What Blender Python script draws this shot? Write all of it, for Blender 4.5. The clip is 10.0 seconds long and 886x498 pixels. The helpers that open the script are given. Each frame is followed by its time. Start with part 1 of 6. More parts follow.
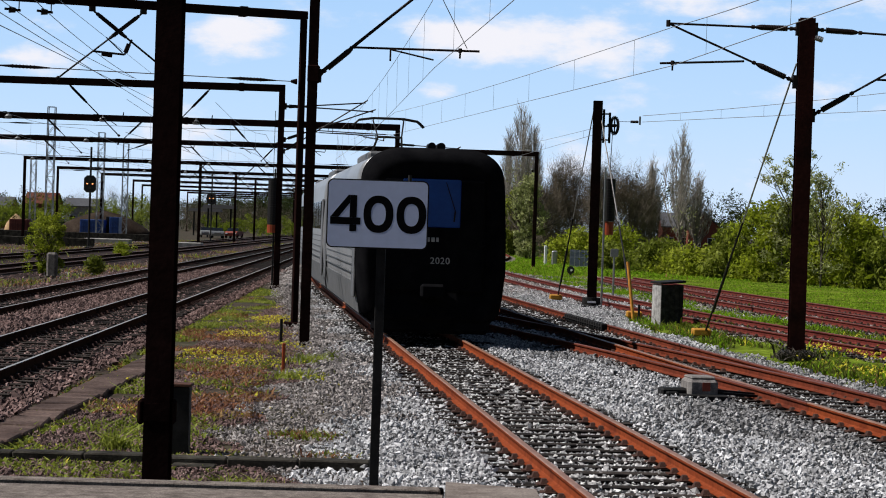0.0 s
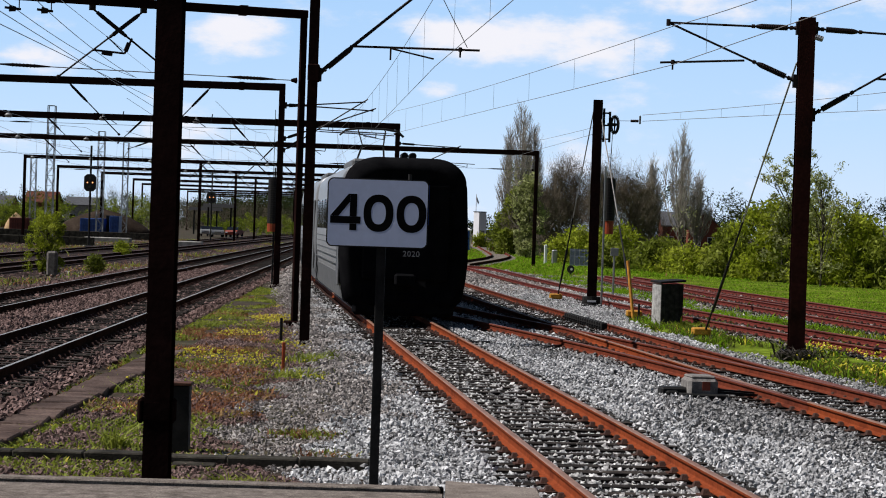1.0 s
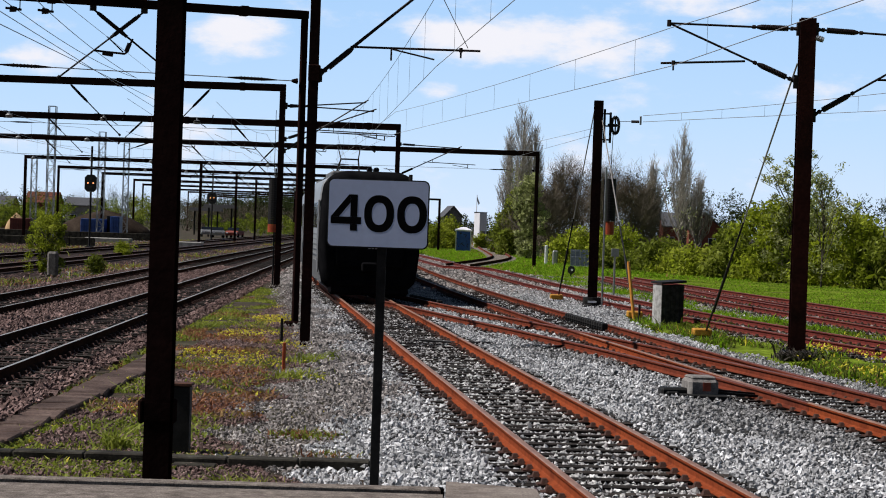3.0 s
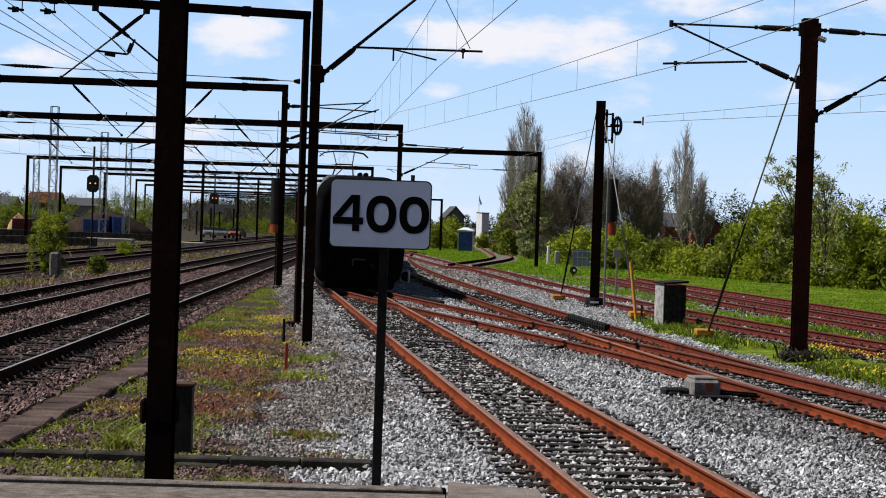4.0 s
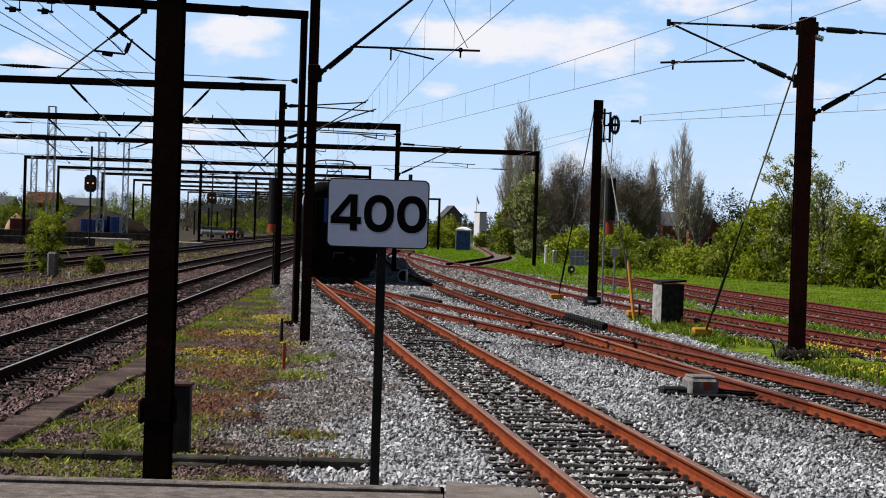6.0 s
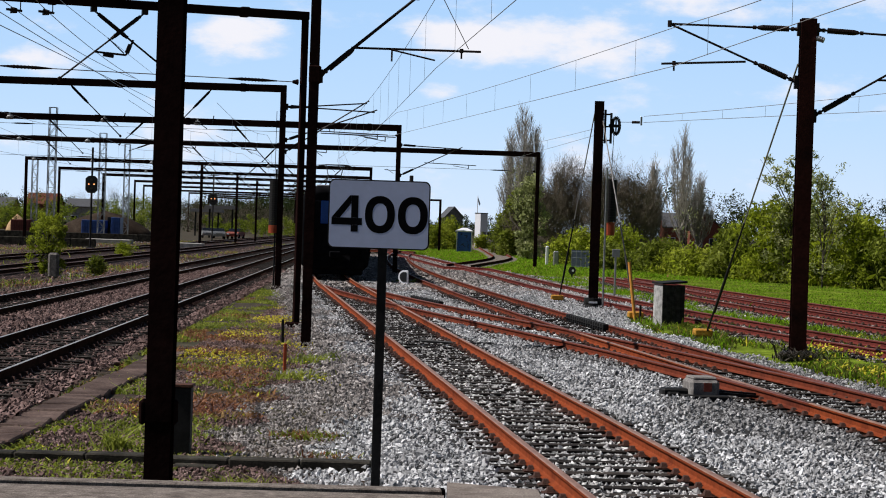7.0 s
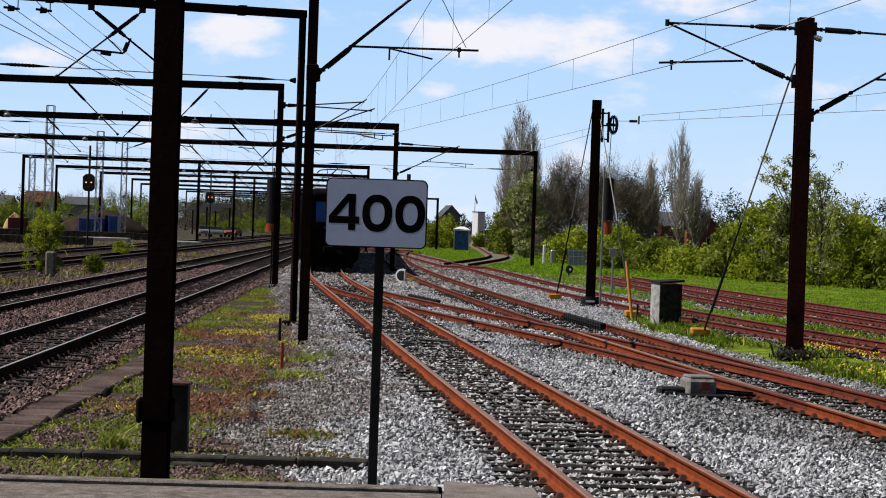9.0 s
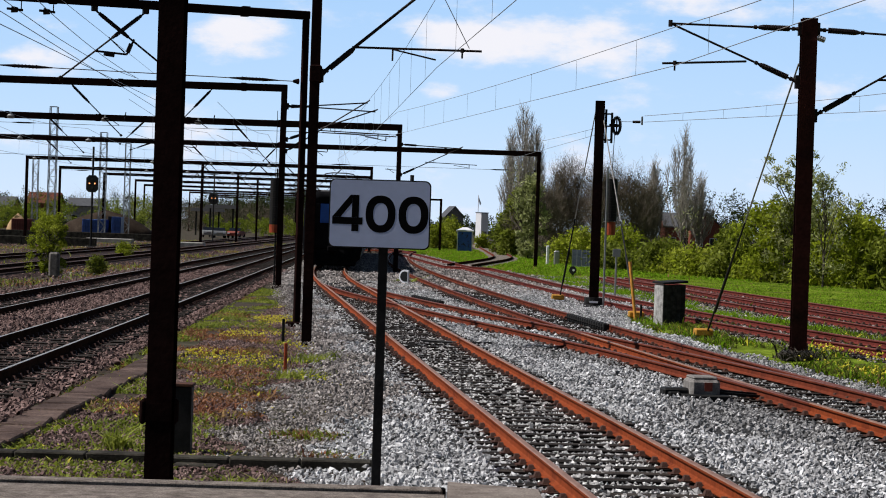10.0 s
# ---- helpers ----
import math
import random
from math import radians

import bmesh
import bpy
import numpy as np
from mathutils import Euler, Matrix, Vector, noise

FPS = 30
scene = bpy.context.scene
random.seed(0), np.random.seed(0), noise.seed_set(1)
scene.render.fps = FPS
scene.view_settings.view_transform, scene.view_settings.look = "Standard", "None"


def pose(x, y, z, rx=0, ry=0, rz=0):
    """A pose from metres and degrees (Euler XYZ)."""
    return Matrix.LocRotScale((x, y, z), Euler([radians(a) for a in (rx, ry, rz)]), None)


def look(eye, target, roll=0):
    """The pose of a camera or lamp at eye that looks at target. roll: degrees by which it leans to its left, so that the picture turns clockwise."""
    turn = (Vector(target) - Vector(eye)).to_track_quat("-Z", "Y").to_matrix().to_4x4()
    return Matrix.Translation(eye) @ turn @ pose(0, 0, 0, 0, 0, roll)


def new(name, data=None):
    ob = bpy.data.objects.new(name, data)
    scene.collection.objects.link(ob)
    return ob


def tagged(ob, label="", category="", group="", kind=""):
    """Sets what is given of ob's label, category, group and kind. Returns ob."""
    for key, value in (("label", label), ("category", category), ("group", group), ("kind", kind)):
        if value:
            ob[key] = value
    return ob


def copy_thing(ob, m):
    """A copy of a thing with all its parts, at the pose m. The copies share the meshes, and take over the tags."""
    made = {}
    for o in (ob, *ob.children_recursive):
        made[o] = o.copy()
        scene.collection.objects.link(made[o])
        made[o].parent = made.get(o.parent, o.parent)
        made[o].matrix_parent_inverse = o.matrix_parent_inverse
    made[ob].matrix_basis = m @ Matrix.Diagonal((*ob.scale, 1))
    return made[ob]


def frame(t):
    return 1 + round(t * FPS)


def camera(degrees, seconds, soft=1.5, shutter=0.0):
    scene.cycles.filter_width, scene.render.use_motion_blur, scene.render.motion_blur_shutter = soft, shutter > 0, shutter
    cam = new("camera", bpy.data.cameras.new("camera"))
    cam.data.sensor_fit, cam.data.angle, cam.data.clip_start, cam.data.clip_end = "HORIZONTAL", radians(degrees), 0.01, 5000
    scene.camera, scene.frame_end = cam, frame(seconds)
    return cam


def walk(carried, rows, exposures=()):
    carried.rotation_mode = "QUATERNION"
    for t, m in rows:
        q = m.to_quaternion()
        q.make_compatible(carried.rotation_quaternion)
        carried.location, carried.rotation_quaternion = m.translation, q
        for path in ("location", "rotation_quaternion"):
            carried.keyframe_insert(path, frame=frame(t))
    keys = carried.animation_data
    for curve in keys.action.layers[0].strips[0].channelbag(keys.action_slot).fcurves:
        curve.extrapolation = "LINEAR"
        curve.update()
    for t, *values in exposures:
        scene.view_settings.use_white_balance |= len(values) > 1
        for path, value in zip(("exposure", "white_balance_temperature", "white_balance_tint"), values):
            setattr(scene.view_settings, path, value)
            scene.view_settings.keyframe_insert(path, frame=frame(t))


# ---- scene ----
# ---------------------------------------------------------------- camera
cam = camera(22.75, 10.0, soft=1.0)
EYE = (0.0, 0.0, 2.3)
FOCAL = 3900.0
# seconds, sway across, sway up and down, lean
SWAY = [(0, -3.7, 0.2, -.03), (.5, -3.2, -1.6, .017), (1, -3.7, -1.5, .01), (1.5, -1.8, -2.6, -.02), (2, -4.6, -2.6, 0),
        (2.5, -4.6, -1.5, .015), (4, 1.2, .1, .04), (4.5, -3.5, -1.1, -.025), (5, -2.2, -1.6, .016), (5.5, -3.9, -1.2, -.04),
        (7, -1.1, .9, -.036), (7.5, -1.1, 4.4, -.02), (8, -3.5, 4.9, -.046), (8.5, -4.7, 1.1, -.034), (9, -6, -1.3, .04),
        (9.5, -4.5, -1.5, 0), (10, 0, 0, 0)]
walk(cam, [(t, look(EYE, (-100 * dx / FOCAL, 100.0, EYE[2] - 100 * (40.0 - dy) / FOCAL), 1.9 + dr)) for t, dx, dy, dr in SWAY])

# ---------------------------------------------------------------- world and sun
SUN_TO = Vector((0.63, 0.04, -0.775)).normalized()
world = bpy.data.worlds.new("sky")
scene.world = world
world.use_nodes = True
wn, wl = world.node_tree.nodes, world.node_tree.links
wn.clear()
sky = wn.new("ShaderNodeTexSky")
sky.sky_type = "NISHITA"
sky.sun_disc = False
sky.sun_elevation = math.asin(-SUN_TO.z)
sky.sun_rotation = math.atan2(-SUN_TO.x, -SUN_TO.y)
sky.air_density, sky.dust_density, sky.ozone_density = 1.0, 0.4, 2.0
bg = wn.new("ShaderNodeBackground")
bg.inputs["Strength"].default_value = 0.03
wout = wn.new("ShaderNodeOutputWorld")
wl.new(sky.outputs[0], bg.inputs["Color"])
wl.new(bg.outputs[0], wout.inputs["Surface"])
sun_data = bpy.data.lights.new("sun", "SUN")
sun_data.energy, sun_data.angle, sun_data.color = 5.0, radians(0.5), (1.0, 0.958, 0.92)
sun_ob = new("sun", sun_data)
sun_ob.matrix_world = look((-60, 20, 90), Vector((-60, 20, 90)) + SUN_TO)
scene.view_settings.exposure = 0.05


# ---------------------------------------------------------------- materials
def material(name, colors, scale=6.0, rough=0.8, metal=0.0, bump=0.0, bump_scale=None, spec=0.4, random_amount=0.0, mode="object",
             detail=6.0, fine=0.25, island=0.0, trans=0.0):
    """A surface with a coarse colour change, a fine grain over it and a fine relief; colors run along the coarse change."""
    m = bpy.data.materials.new(name)
    m.use_nodes = True
    n, l = m.node_tree.nodes, m.node_tree.links
    b = n["Principled BSDF"]
    b.inputs["Roughness"].default_value, b.inputs["Metallic"].default_value = rough, metal
    b.inputs["Specular IOR Level"].default_value = spec
    co = n.new("ShaderNodeTexCoord")
    space = co.outputs["Object"]
    if mode == "world":
        space = n.new("ShaderNodeNewGeometry").outputs["Position"]
    noi = n.new("ShaderNodeTexNoise")
    noi.inputs["Scale"].default_value, noi.inputs["Detail"].default_value = scale, detail
    l.new(space, noi.inputs["Vector"])
    ramp = n.new("ShaderNodeValToRGB")
    els = ramp.color_ramp.elements
    while len(els) < len(colors):
        els.new(0.5)
    for i, c in enumerate(colors):
        els[i].position = 0.3 + 0.4 * i / max(1, len(colors) - 1)
        els[i].color = (*c, 1)
    l.new(noi.outputs["Fac"], ramp.inputs[0])
    out = ramp.outputs[0]
    grain = n.new("ShaderNodeTexNoise")
    grain.inputs["Scale"].default_value, grain.inputs["Detail"].default_value = scale * 9, 4.0
    l.new(space, grain.inputs["Vector"])
    val = n.new("ShaderNodeMapRange")
    val.inputs[1].default_value, val.inputs[2].default_value = 0.25, 0.75
    val.inputs[3].default_value, val.inputs[4].default_value = 1 - fine, 1 + fine
    l.new(grain.outputs["Fac"], val.inputs[0])
    fac = val.outputs[0]

    def vary(source, amount, fac):
        mr = n.new("ShaderNodeMapRange")
        mr.inputs[3].default_value, mr.inputs[4].default_value = 1 - amount, 1 + amount
        l.new(source, mr.inputs[0])
        mul = n.new("ShaderNodeMath")
        mul.operation = "MULTIPLY"
        l.new(mr.outputs[0], mul.inputs[0])
        l.new(fac, mul.inputs[1])
        return mul.outputs[0]
    if random_amount:
        fac = vary(n.new("ShaderNodeObjectInfo").outputs["Random"], random_amount, fac)
    if island:
        fac = vary(n.new("ShaderNodeNewGeometry").outputs["Random Per Island"], island, fac)
    hs = n.new("ShaderNodeHueSaturation")
    l.new(out, hs.inputs["Color"])
    l.new(fac, hs.inputs["Value"])
    l.new(hs.outputs[0], b.inputs["Base Color"])
    if bump:
        bn = n.new("ShaderNodeBump")
        bt = n.new("ShaderNodeTexNoise")
        bt.inputs["Scale"].default_value, bt.inputs["Detail"].default_value = bump_scale or scale * 5, 5.0
        l.new(space, bt.inputs["Vector"])
        bn.inputs["Strength"].default_value, bn.inputs["Distance"].default_value = bump, 0.02
        l.new(bt.outputs["Fac"], bn.inputs["Height"])
        l.new(bn.outputs[0], b.inputs["Normal"])
    if trans:
        tr = n.new("ShaderNodeBsdfTranslucent")
        mixs = n.new("ShaderNodeMixShader")
        mixs.inputs[0].default_value = trans
        l.new(hs.outputs[0], tr.inputs["Color"])
        l.new(b.outputs[0], mixs.inputs[1])
        l.new(tr.outputs[0], mixs.inputs[2])
        l.new(mixs.outputs[0], n["Material Output"].inputs["Surface"])
    return m


M_GROUND = material("earth", [(.028, .022, .018), (.060, .044, .034), (.045, .043, .024), (.088, .068, .054)], 0.5, .95, bump=.6, bump_scale=14, mode="world", fine=.5, spec=.1)
# near-black, so the shade in the gaps between stones is in the colour
M_BED_GAPS = material("ballast_bed", [(.009, .009, .009), (.018, .0175, .0175), (.036, .035, .035)], 9, .9, bump=1.0, bump_scale=22, mode="world", fine=.6)
M_BEDL = material("old_ballast_bed", [(.015, .009, .008), (.030, .019, .017), (.052, .036, .032)], 9, .9, bump=1.0, bump_scale=22, mode="world", fine=.6, spec=.1)
M_BEDG = material("brown_gravel", [(.08, .066, .054), (.16, .136, .115), (.26, .23, .20)], 6, .9, bump=1.0, bump_scale=22, mode="world", fine=.6, spec=.1)
M_STONE = material("granite_stone", [(.23, .23, .237), (.46, .46, .47), (.70, .70, .715)], 5, .6, bump=.3, bump_scale=40, mode="world", island=.5, fine=.35, spec=.25)
M_STONEL = material("weathered_stone", [(.07, .042, .038), (.155, .098, .088), (.29, .20, .185)], 5, .8, bump=.3, bump_scale=40, mode="world", island=.5, fine=.3, spec=.2)
M_STONE_O = material("oily_granite_stone", [(.25, .245, .243), (.49, .48, .477), (.71, .70, .70)], 5, .65, bump=.3, bump_scale=40, mode="world", island=.5, fine=.35, spec=.25)
M_STONE_R = material("darker_granite_stone", [(.14, .138, .14), (.285, .281, .283), (.47, .466, .468)], 5, .65, bump=.3, bump_scale=40, mode="world", island=.6, fine=.35, spec=.2)
M_STONE_M = material("mixed_gravel_stone", [(.14, .122, .113), (.27, .243, .23), (.45, .42, .405)], 5, .7, bump=.3, bump_scale=40, mode="world", island=.6, fine=.3, spec=.2)
M_RUST = material("rail_rust", [(.13, .027, .011), (.225, .050, .017), (.17, .036, .013)], 1.6, .8, bump=.2, bump_scale=60, mode="world", fine=.25, spec=.05)
M_RUST_2 = material("brown_rail_rust", [(.075, .020, .013), (.155, .036, .018), (.105, .026, .015)], .8, .8, bump=.2, bump_scale=60, mode="world", fine=.3, spec=.05)
M_PLAT = material("worn_platform_concrete", [(.12, .099, .086), (.205, .174, .153), (.29, .25, .222)], 11, .92, bump=.8, bump_scale=120, mode="world", fine=.6, spec=.1)
M_PLAT_L = material("pale_worn_concrete", [(.15, .123, .108), (.215, .182, .16), (.28, .24, .212)], 7, .92, bump=.6, bump_scale=120, mode="world", fine=.45, spec=.1)
M_MOUND = material("bare_soil", [(.02, .014, .011), (.034, .024, .018), (.05, .037, .028)], .6, .95, bump=.5, bump_scale=4, mode="world", fine=.35, spec=.05)
M_BLUE_H = material("bright_blue_hut_paint", [(.025, .08, .42), (.045, .13, .56)], 2, .5, bump=.1, fine=.2)
M_RUST_D = material("dark_rail_rust", [(.025, .016, .013), (.05, .028, .02), (.06, .035, .028)], 1.6, .8, bump=.2, bump_scale=60, mode="world", fine=.25, spec=.0)
M_RUST_R = material("red_rail_rust", [(.075, .015, .013), (.14, .029, .022), (.10, .021, .017)], 1.6, .85, bump=.2, bump_scale=60, mode="world", fine=.3, spec=.1)
M_HEAD = material("worn_rail_head", [(.26, .13, .085), (.38, .22, .155)], 3, .5, metal=.45, mode="world", fine=.25)
M_HEAD_R = material("red_rail_head", [(.10, .034, .027), (.17, .062, .047)], 3, .6, metal=.15, mode="world", fine=.25, spec=.25)
M_HEAD_B = material("polished_rail_head", [(.40, .385, .37), (.50, .485, .47)], 3, .5, metal=.7, mode="world", fine=.1)
M_SLEEPER = material("creosoted_timber", [(.010, .008, .007), (.026, .021, .018), (.05, .042, .036)], 5, .9, bump=.6, bump_scale=40, random_amount=.4, fine=.4, spec=.1)
M_IRON = material("rusty_fastening", [(.035, .014, .009), (.09, .032, .017)], 12, .8, bump=.4, fine=.3)
M_MAST = material("mast_paint", [(.008, .005, .0045), (.015, .0075, .007), (.024, .011, .0095)], 1.5, .8, bump=.15, bump_scale=30, fine=.3, spec=.0)
M_MAST_R = material("weathered_red_mast", [(.016, .007, .0065), (.032, .0105, .009), (.046, .014, .012)], 1.5, .75, bump=.15, bump_scale=30, fine=.3, spec=.03)
M_STEEL = material("galvanised_steel", [(.28, .285, .29), (.40, .405, .41)], 8, .45, metal=.8, bump=.1, fine=.15)
M_DARK = material("dark_steel", [(.010, .010, .010), (.024, .023, .023)], 6, .65, metal=.0, bump=.1, fine=.2, spec=.15)
M_WIRE = material("weathered_wire", [(.24, .225, .21), (.36, .345, .33)], 2, .5, metal=.5)
M_INS = material("glazed_insulator", [(.014, .010, .010), (.03, .02, .018)], 9, .5, fine=.15, spec=.12)
M_CONC = material("concrete", [(.22, .21, .195), (.32, .305, .285), (.40, .385, .36)], 2.5, .9, bump=.35, bump_scale=60, mode="world", fine=.25)
M_CONC_D = material("dark_mossy_concrete", [(.016, .015, .012), (.038, .034, .028), (.065, .06, .048)], 3, .9, bump=.5, bump_scale=50, mode="world", fine=.4, spec=.1)
M_PATH = material("path_slab", [(.045, .030, .026), (.088, .060, .051), (.135, .097, .083)], 2.4, .9, bump=.5, bump_scale=50, mode="world", random_amount=.2, fine=.45, spec=.1)
M_WHITE = material("white_enamel", [(.74, .75, .80), (.80, .81, .85)], 2, .35, fine=.03, spec=.5)
# white sheeting with the blue of sky light put into its colour
M_SIGN = material("skylit_white_sheeting", [(.56, .65, .90), (.62, .70, .94)], 2, .5, fine=.04, spec=.2)
M_GRASS_R = material("lush_grass_blade", [(.11, .21, .008), (.18, .32, .014), (.26, .39, .028)], 1.2, .75, mode="world", island=.4, fine=.25, trans=.45, spec=.1)
M_GRASS_O = material("olive_grass_blade", [(.06, .078, .012), (.105, .125, .022), (.165, .175, .045)], 1.2, .8, mode="world", island=.4, fine=.25, trans=.4, spec=.1)
M_LEAF_M = material("shaded_leaf", [(.10, .125, .012), (.165, .20, .021), (.235, .265, .042)], .5, .65, mode="world", island=.5, fine=.2, trans=.45, spec=.2)
M_FENCE = material("blue_grey_fence_paint", [(.09, .11, .16), (.14, .165, .225)], 3, .6, fine=.2)
M_BLACK = material("black_enamel", [(.010, .010, .011), (.016, .016, .017)], 4, .4, fine=.1)
M_RUBBER = material("black_rubber", [(.005, .005, .006), (.010, .010, .011)], 3, .95, bump=.15, bump_scale=8, fine=.15, spec=.0)
M_TRAIN = material("silver_grey_paint", [(.24, .245, .255), (.31, .315, .325)], 1.2, .38, metal=.25, fine=.12)
M_TRAIN_D = material("grey_skirt", [(.09, .092, .096), (.15, .152, .158)], 2, .55, metal=.2, fine=.2)
M_GLASS = material("tinted_glass", [(.008, .010, .013), (.012, .014, .018)], 1, .06, fine=.02, spec=.6)
M_BLUE = material("blue_cab_lining", [(.006, .055, .26), (.010, .085, .38)], 1.2, .5, fine=.08)
M_MARK = material("orange_yellow_paint", [(.62, .26, .04), (.80, .36, .06)], 5, .6, fine=.15)
M_ORANGE = material("orange_paint", [(.27, .04, .010), (.36, .062, .015)], 5, .6, fine=.3)
M_YELLOW = material("yellow_paint", [(.34, .15, .014), (.50, .25, .02)], 7, .7, bump=.2, fine=.35)
M_WOOD = material("weathered_wood", [(.11, .10, .095), (.20, .185, .175), (.30, .285, .27)], 7, .9, bump=.4, bump_scale=50, fine=.35, random_amount=.12)
M_GRASS = material("grass_blade", [(.13, .17, .016), (.22, .27, .03), (.32, .34, .065)], 1.2, .7, mode="world", island=.35, fine=.2, trans=.45)
M_DRY = material("dry_weed", [(.20, .075, .04), (.30, .13, .06), (.22, .17, .06)], 1.2, .8, mode="world", island=.4, fine=.2, trans=.3)
M_FLOWER = material("yellow_flower", [(.60, .52, .03), (.72, .64, .06)], 3, .6, mode="world", island=.2, trans=.3)
M_LEAF = material("spring_leaf", [(.16, .20, .012), (.27, .315, .024), (.37, .41, .05)], .5, .65, mode="world", island=.55, fine=.2, trans=.55, spec=.2)
M_LEAF_P = material("pale_leaf", [(.22, .25, .09), (.31, .34, .13), (.40, .41, .20)], .5, .6, mode="world", island=.4, fine=.2, trans=.45)
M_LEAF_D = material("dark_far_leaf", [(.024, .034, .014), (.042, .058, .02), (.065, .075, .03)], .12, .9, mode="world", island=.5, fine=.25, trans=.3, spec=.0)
M_LEAF_F = material("far_spring_leaf", [(.10, .135, .014), (.165, .21, .026), (.23, .26, .05)], .15, .9, mode="world", island=.5, fine=.25, trans=.4, spec=.0)
# cabinet wood in two colours: the front as in shade, the left as in sun
M_WOOD_SHADED = material("shaded_board", [(.016, .015, .014), (.032, .031, .029), (.055, .053, .05)], 7, .8, bump=.5, bump_scale=50, fine=.4, random_amount=.2, spec=.1)
M_WOOD_LIT = material("sunlit_wood", [(.20, .195, .19), (.34, .335, .33), (.48, .475, .47)], 7, .9, bump=.4, bump_scale=50, fine=.35, random_amount=.12)
M_WOOD_D = material("dark_weathered_wood", [(.07, .064, .06), (.13, .12, .112), (.20, .188, .178)], 7, .9, bump=.5, bump_scale=50, fine=.4, random_amount=.15, spec=.1)
M_TWIG = material("grey_twig", [(.19, .172, .148), (.27, .247, .217), (.34, .315, .275)], 1.5, .9, mode="world", island=.35, fine=.2)
M_TWIG_D = material("brown_twig", [(.08, .062, .046), (.13, .104, .076), (.18, .146, .105)], 1.5, .9, mode="world", island=.35, fine=.2)
M_BARK = material("bark", [(.045, .038, .03), (.09, .075, .06)], 6, .95, bump=.6, fine=.3)
M_TURF = material("turf", [(.055, .048, .026), (.085, .115, .015), (.135, .19, .02), (.20, .26, .035)], .9, .95, bump=.8, bump_scale=30, mode="world", fine=.55, spec=.0)
M_BRICK = material("red_brick", [(.14, .045, .032), (.21, .075, .05)], 6, .85, bump=.3, fine=.3, spec=.1)
M_ROOF = material("roof_tile", [(.06, .062, .07), (.10, .102, .112)], 3, .8, bump=.3, fine=.25, spec=.15)
M_ROOF_R = material("red_roof_tile", [(.10, .036, .026), (.15, .058, .042)], 3, .8, bump=.3, fine=.3, spec=.05)
M_BLUE_P = material("blue_container_paint", [(.014, .04, .16), (.028, .08, .28)], 2, .5, bump=.1, fine=.2)
M_RED_D = material("dark_rusty_red_paint", [(.07, .014, .012), (.12, .026, .018)], 2, .7, bump=.1, fine=.3)
M_SAND = material("pale_sand", [(.34, .22, .12), (.46, .31, .17), (.55, .38, .22)], 1.5, .95, bump=.4, bump_scale=6, mode="world", fine=.3, spec=.05)
M_RED_P = material("red_container_paint", [(.20, .03, .02), (.30, .06, .03)], 2, .6, bump=.1, fine=.25)


def glow(name, color, strength):
    m = bpy.data.materials.new(name)
    m.use_nodes = True
    b = m.node_tree.nodes["Principled BSDF"]
    b.inputs["Base Color"].default_value = (*color, 1)
    b.inputs["Emission Color"].default_value = (*color, 1)
    b.inputs["Emission Strength"].default_value = strength
    return m


M_LAMP_W = glow("lit_signal_lens", (1.0, .33, .12), 2.2)


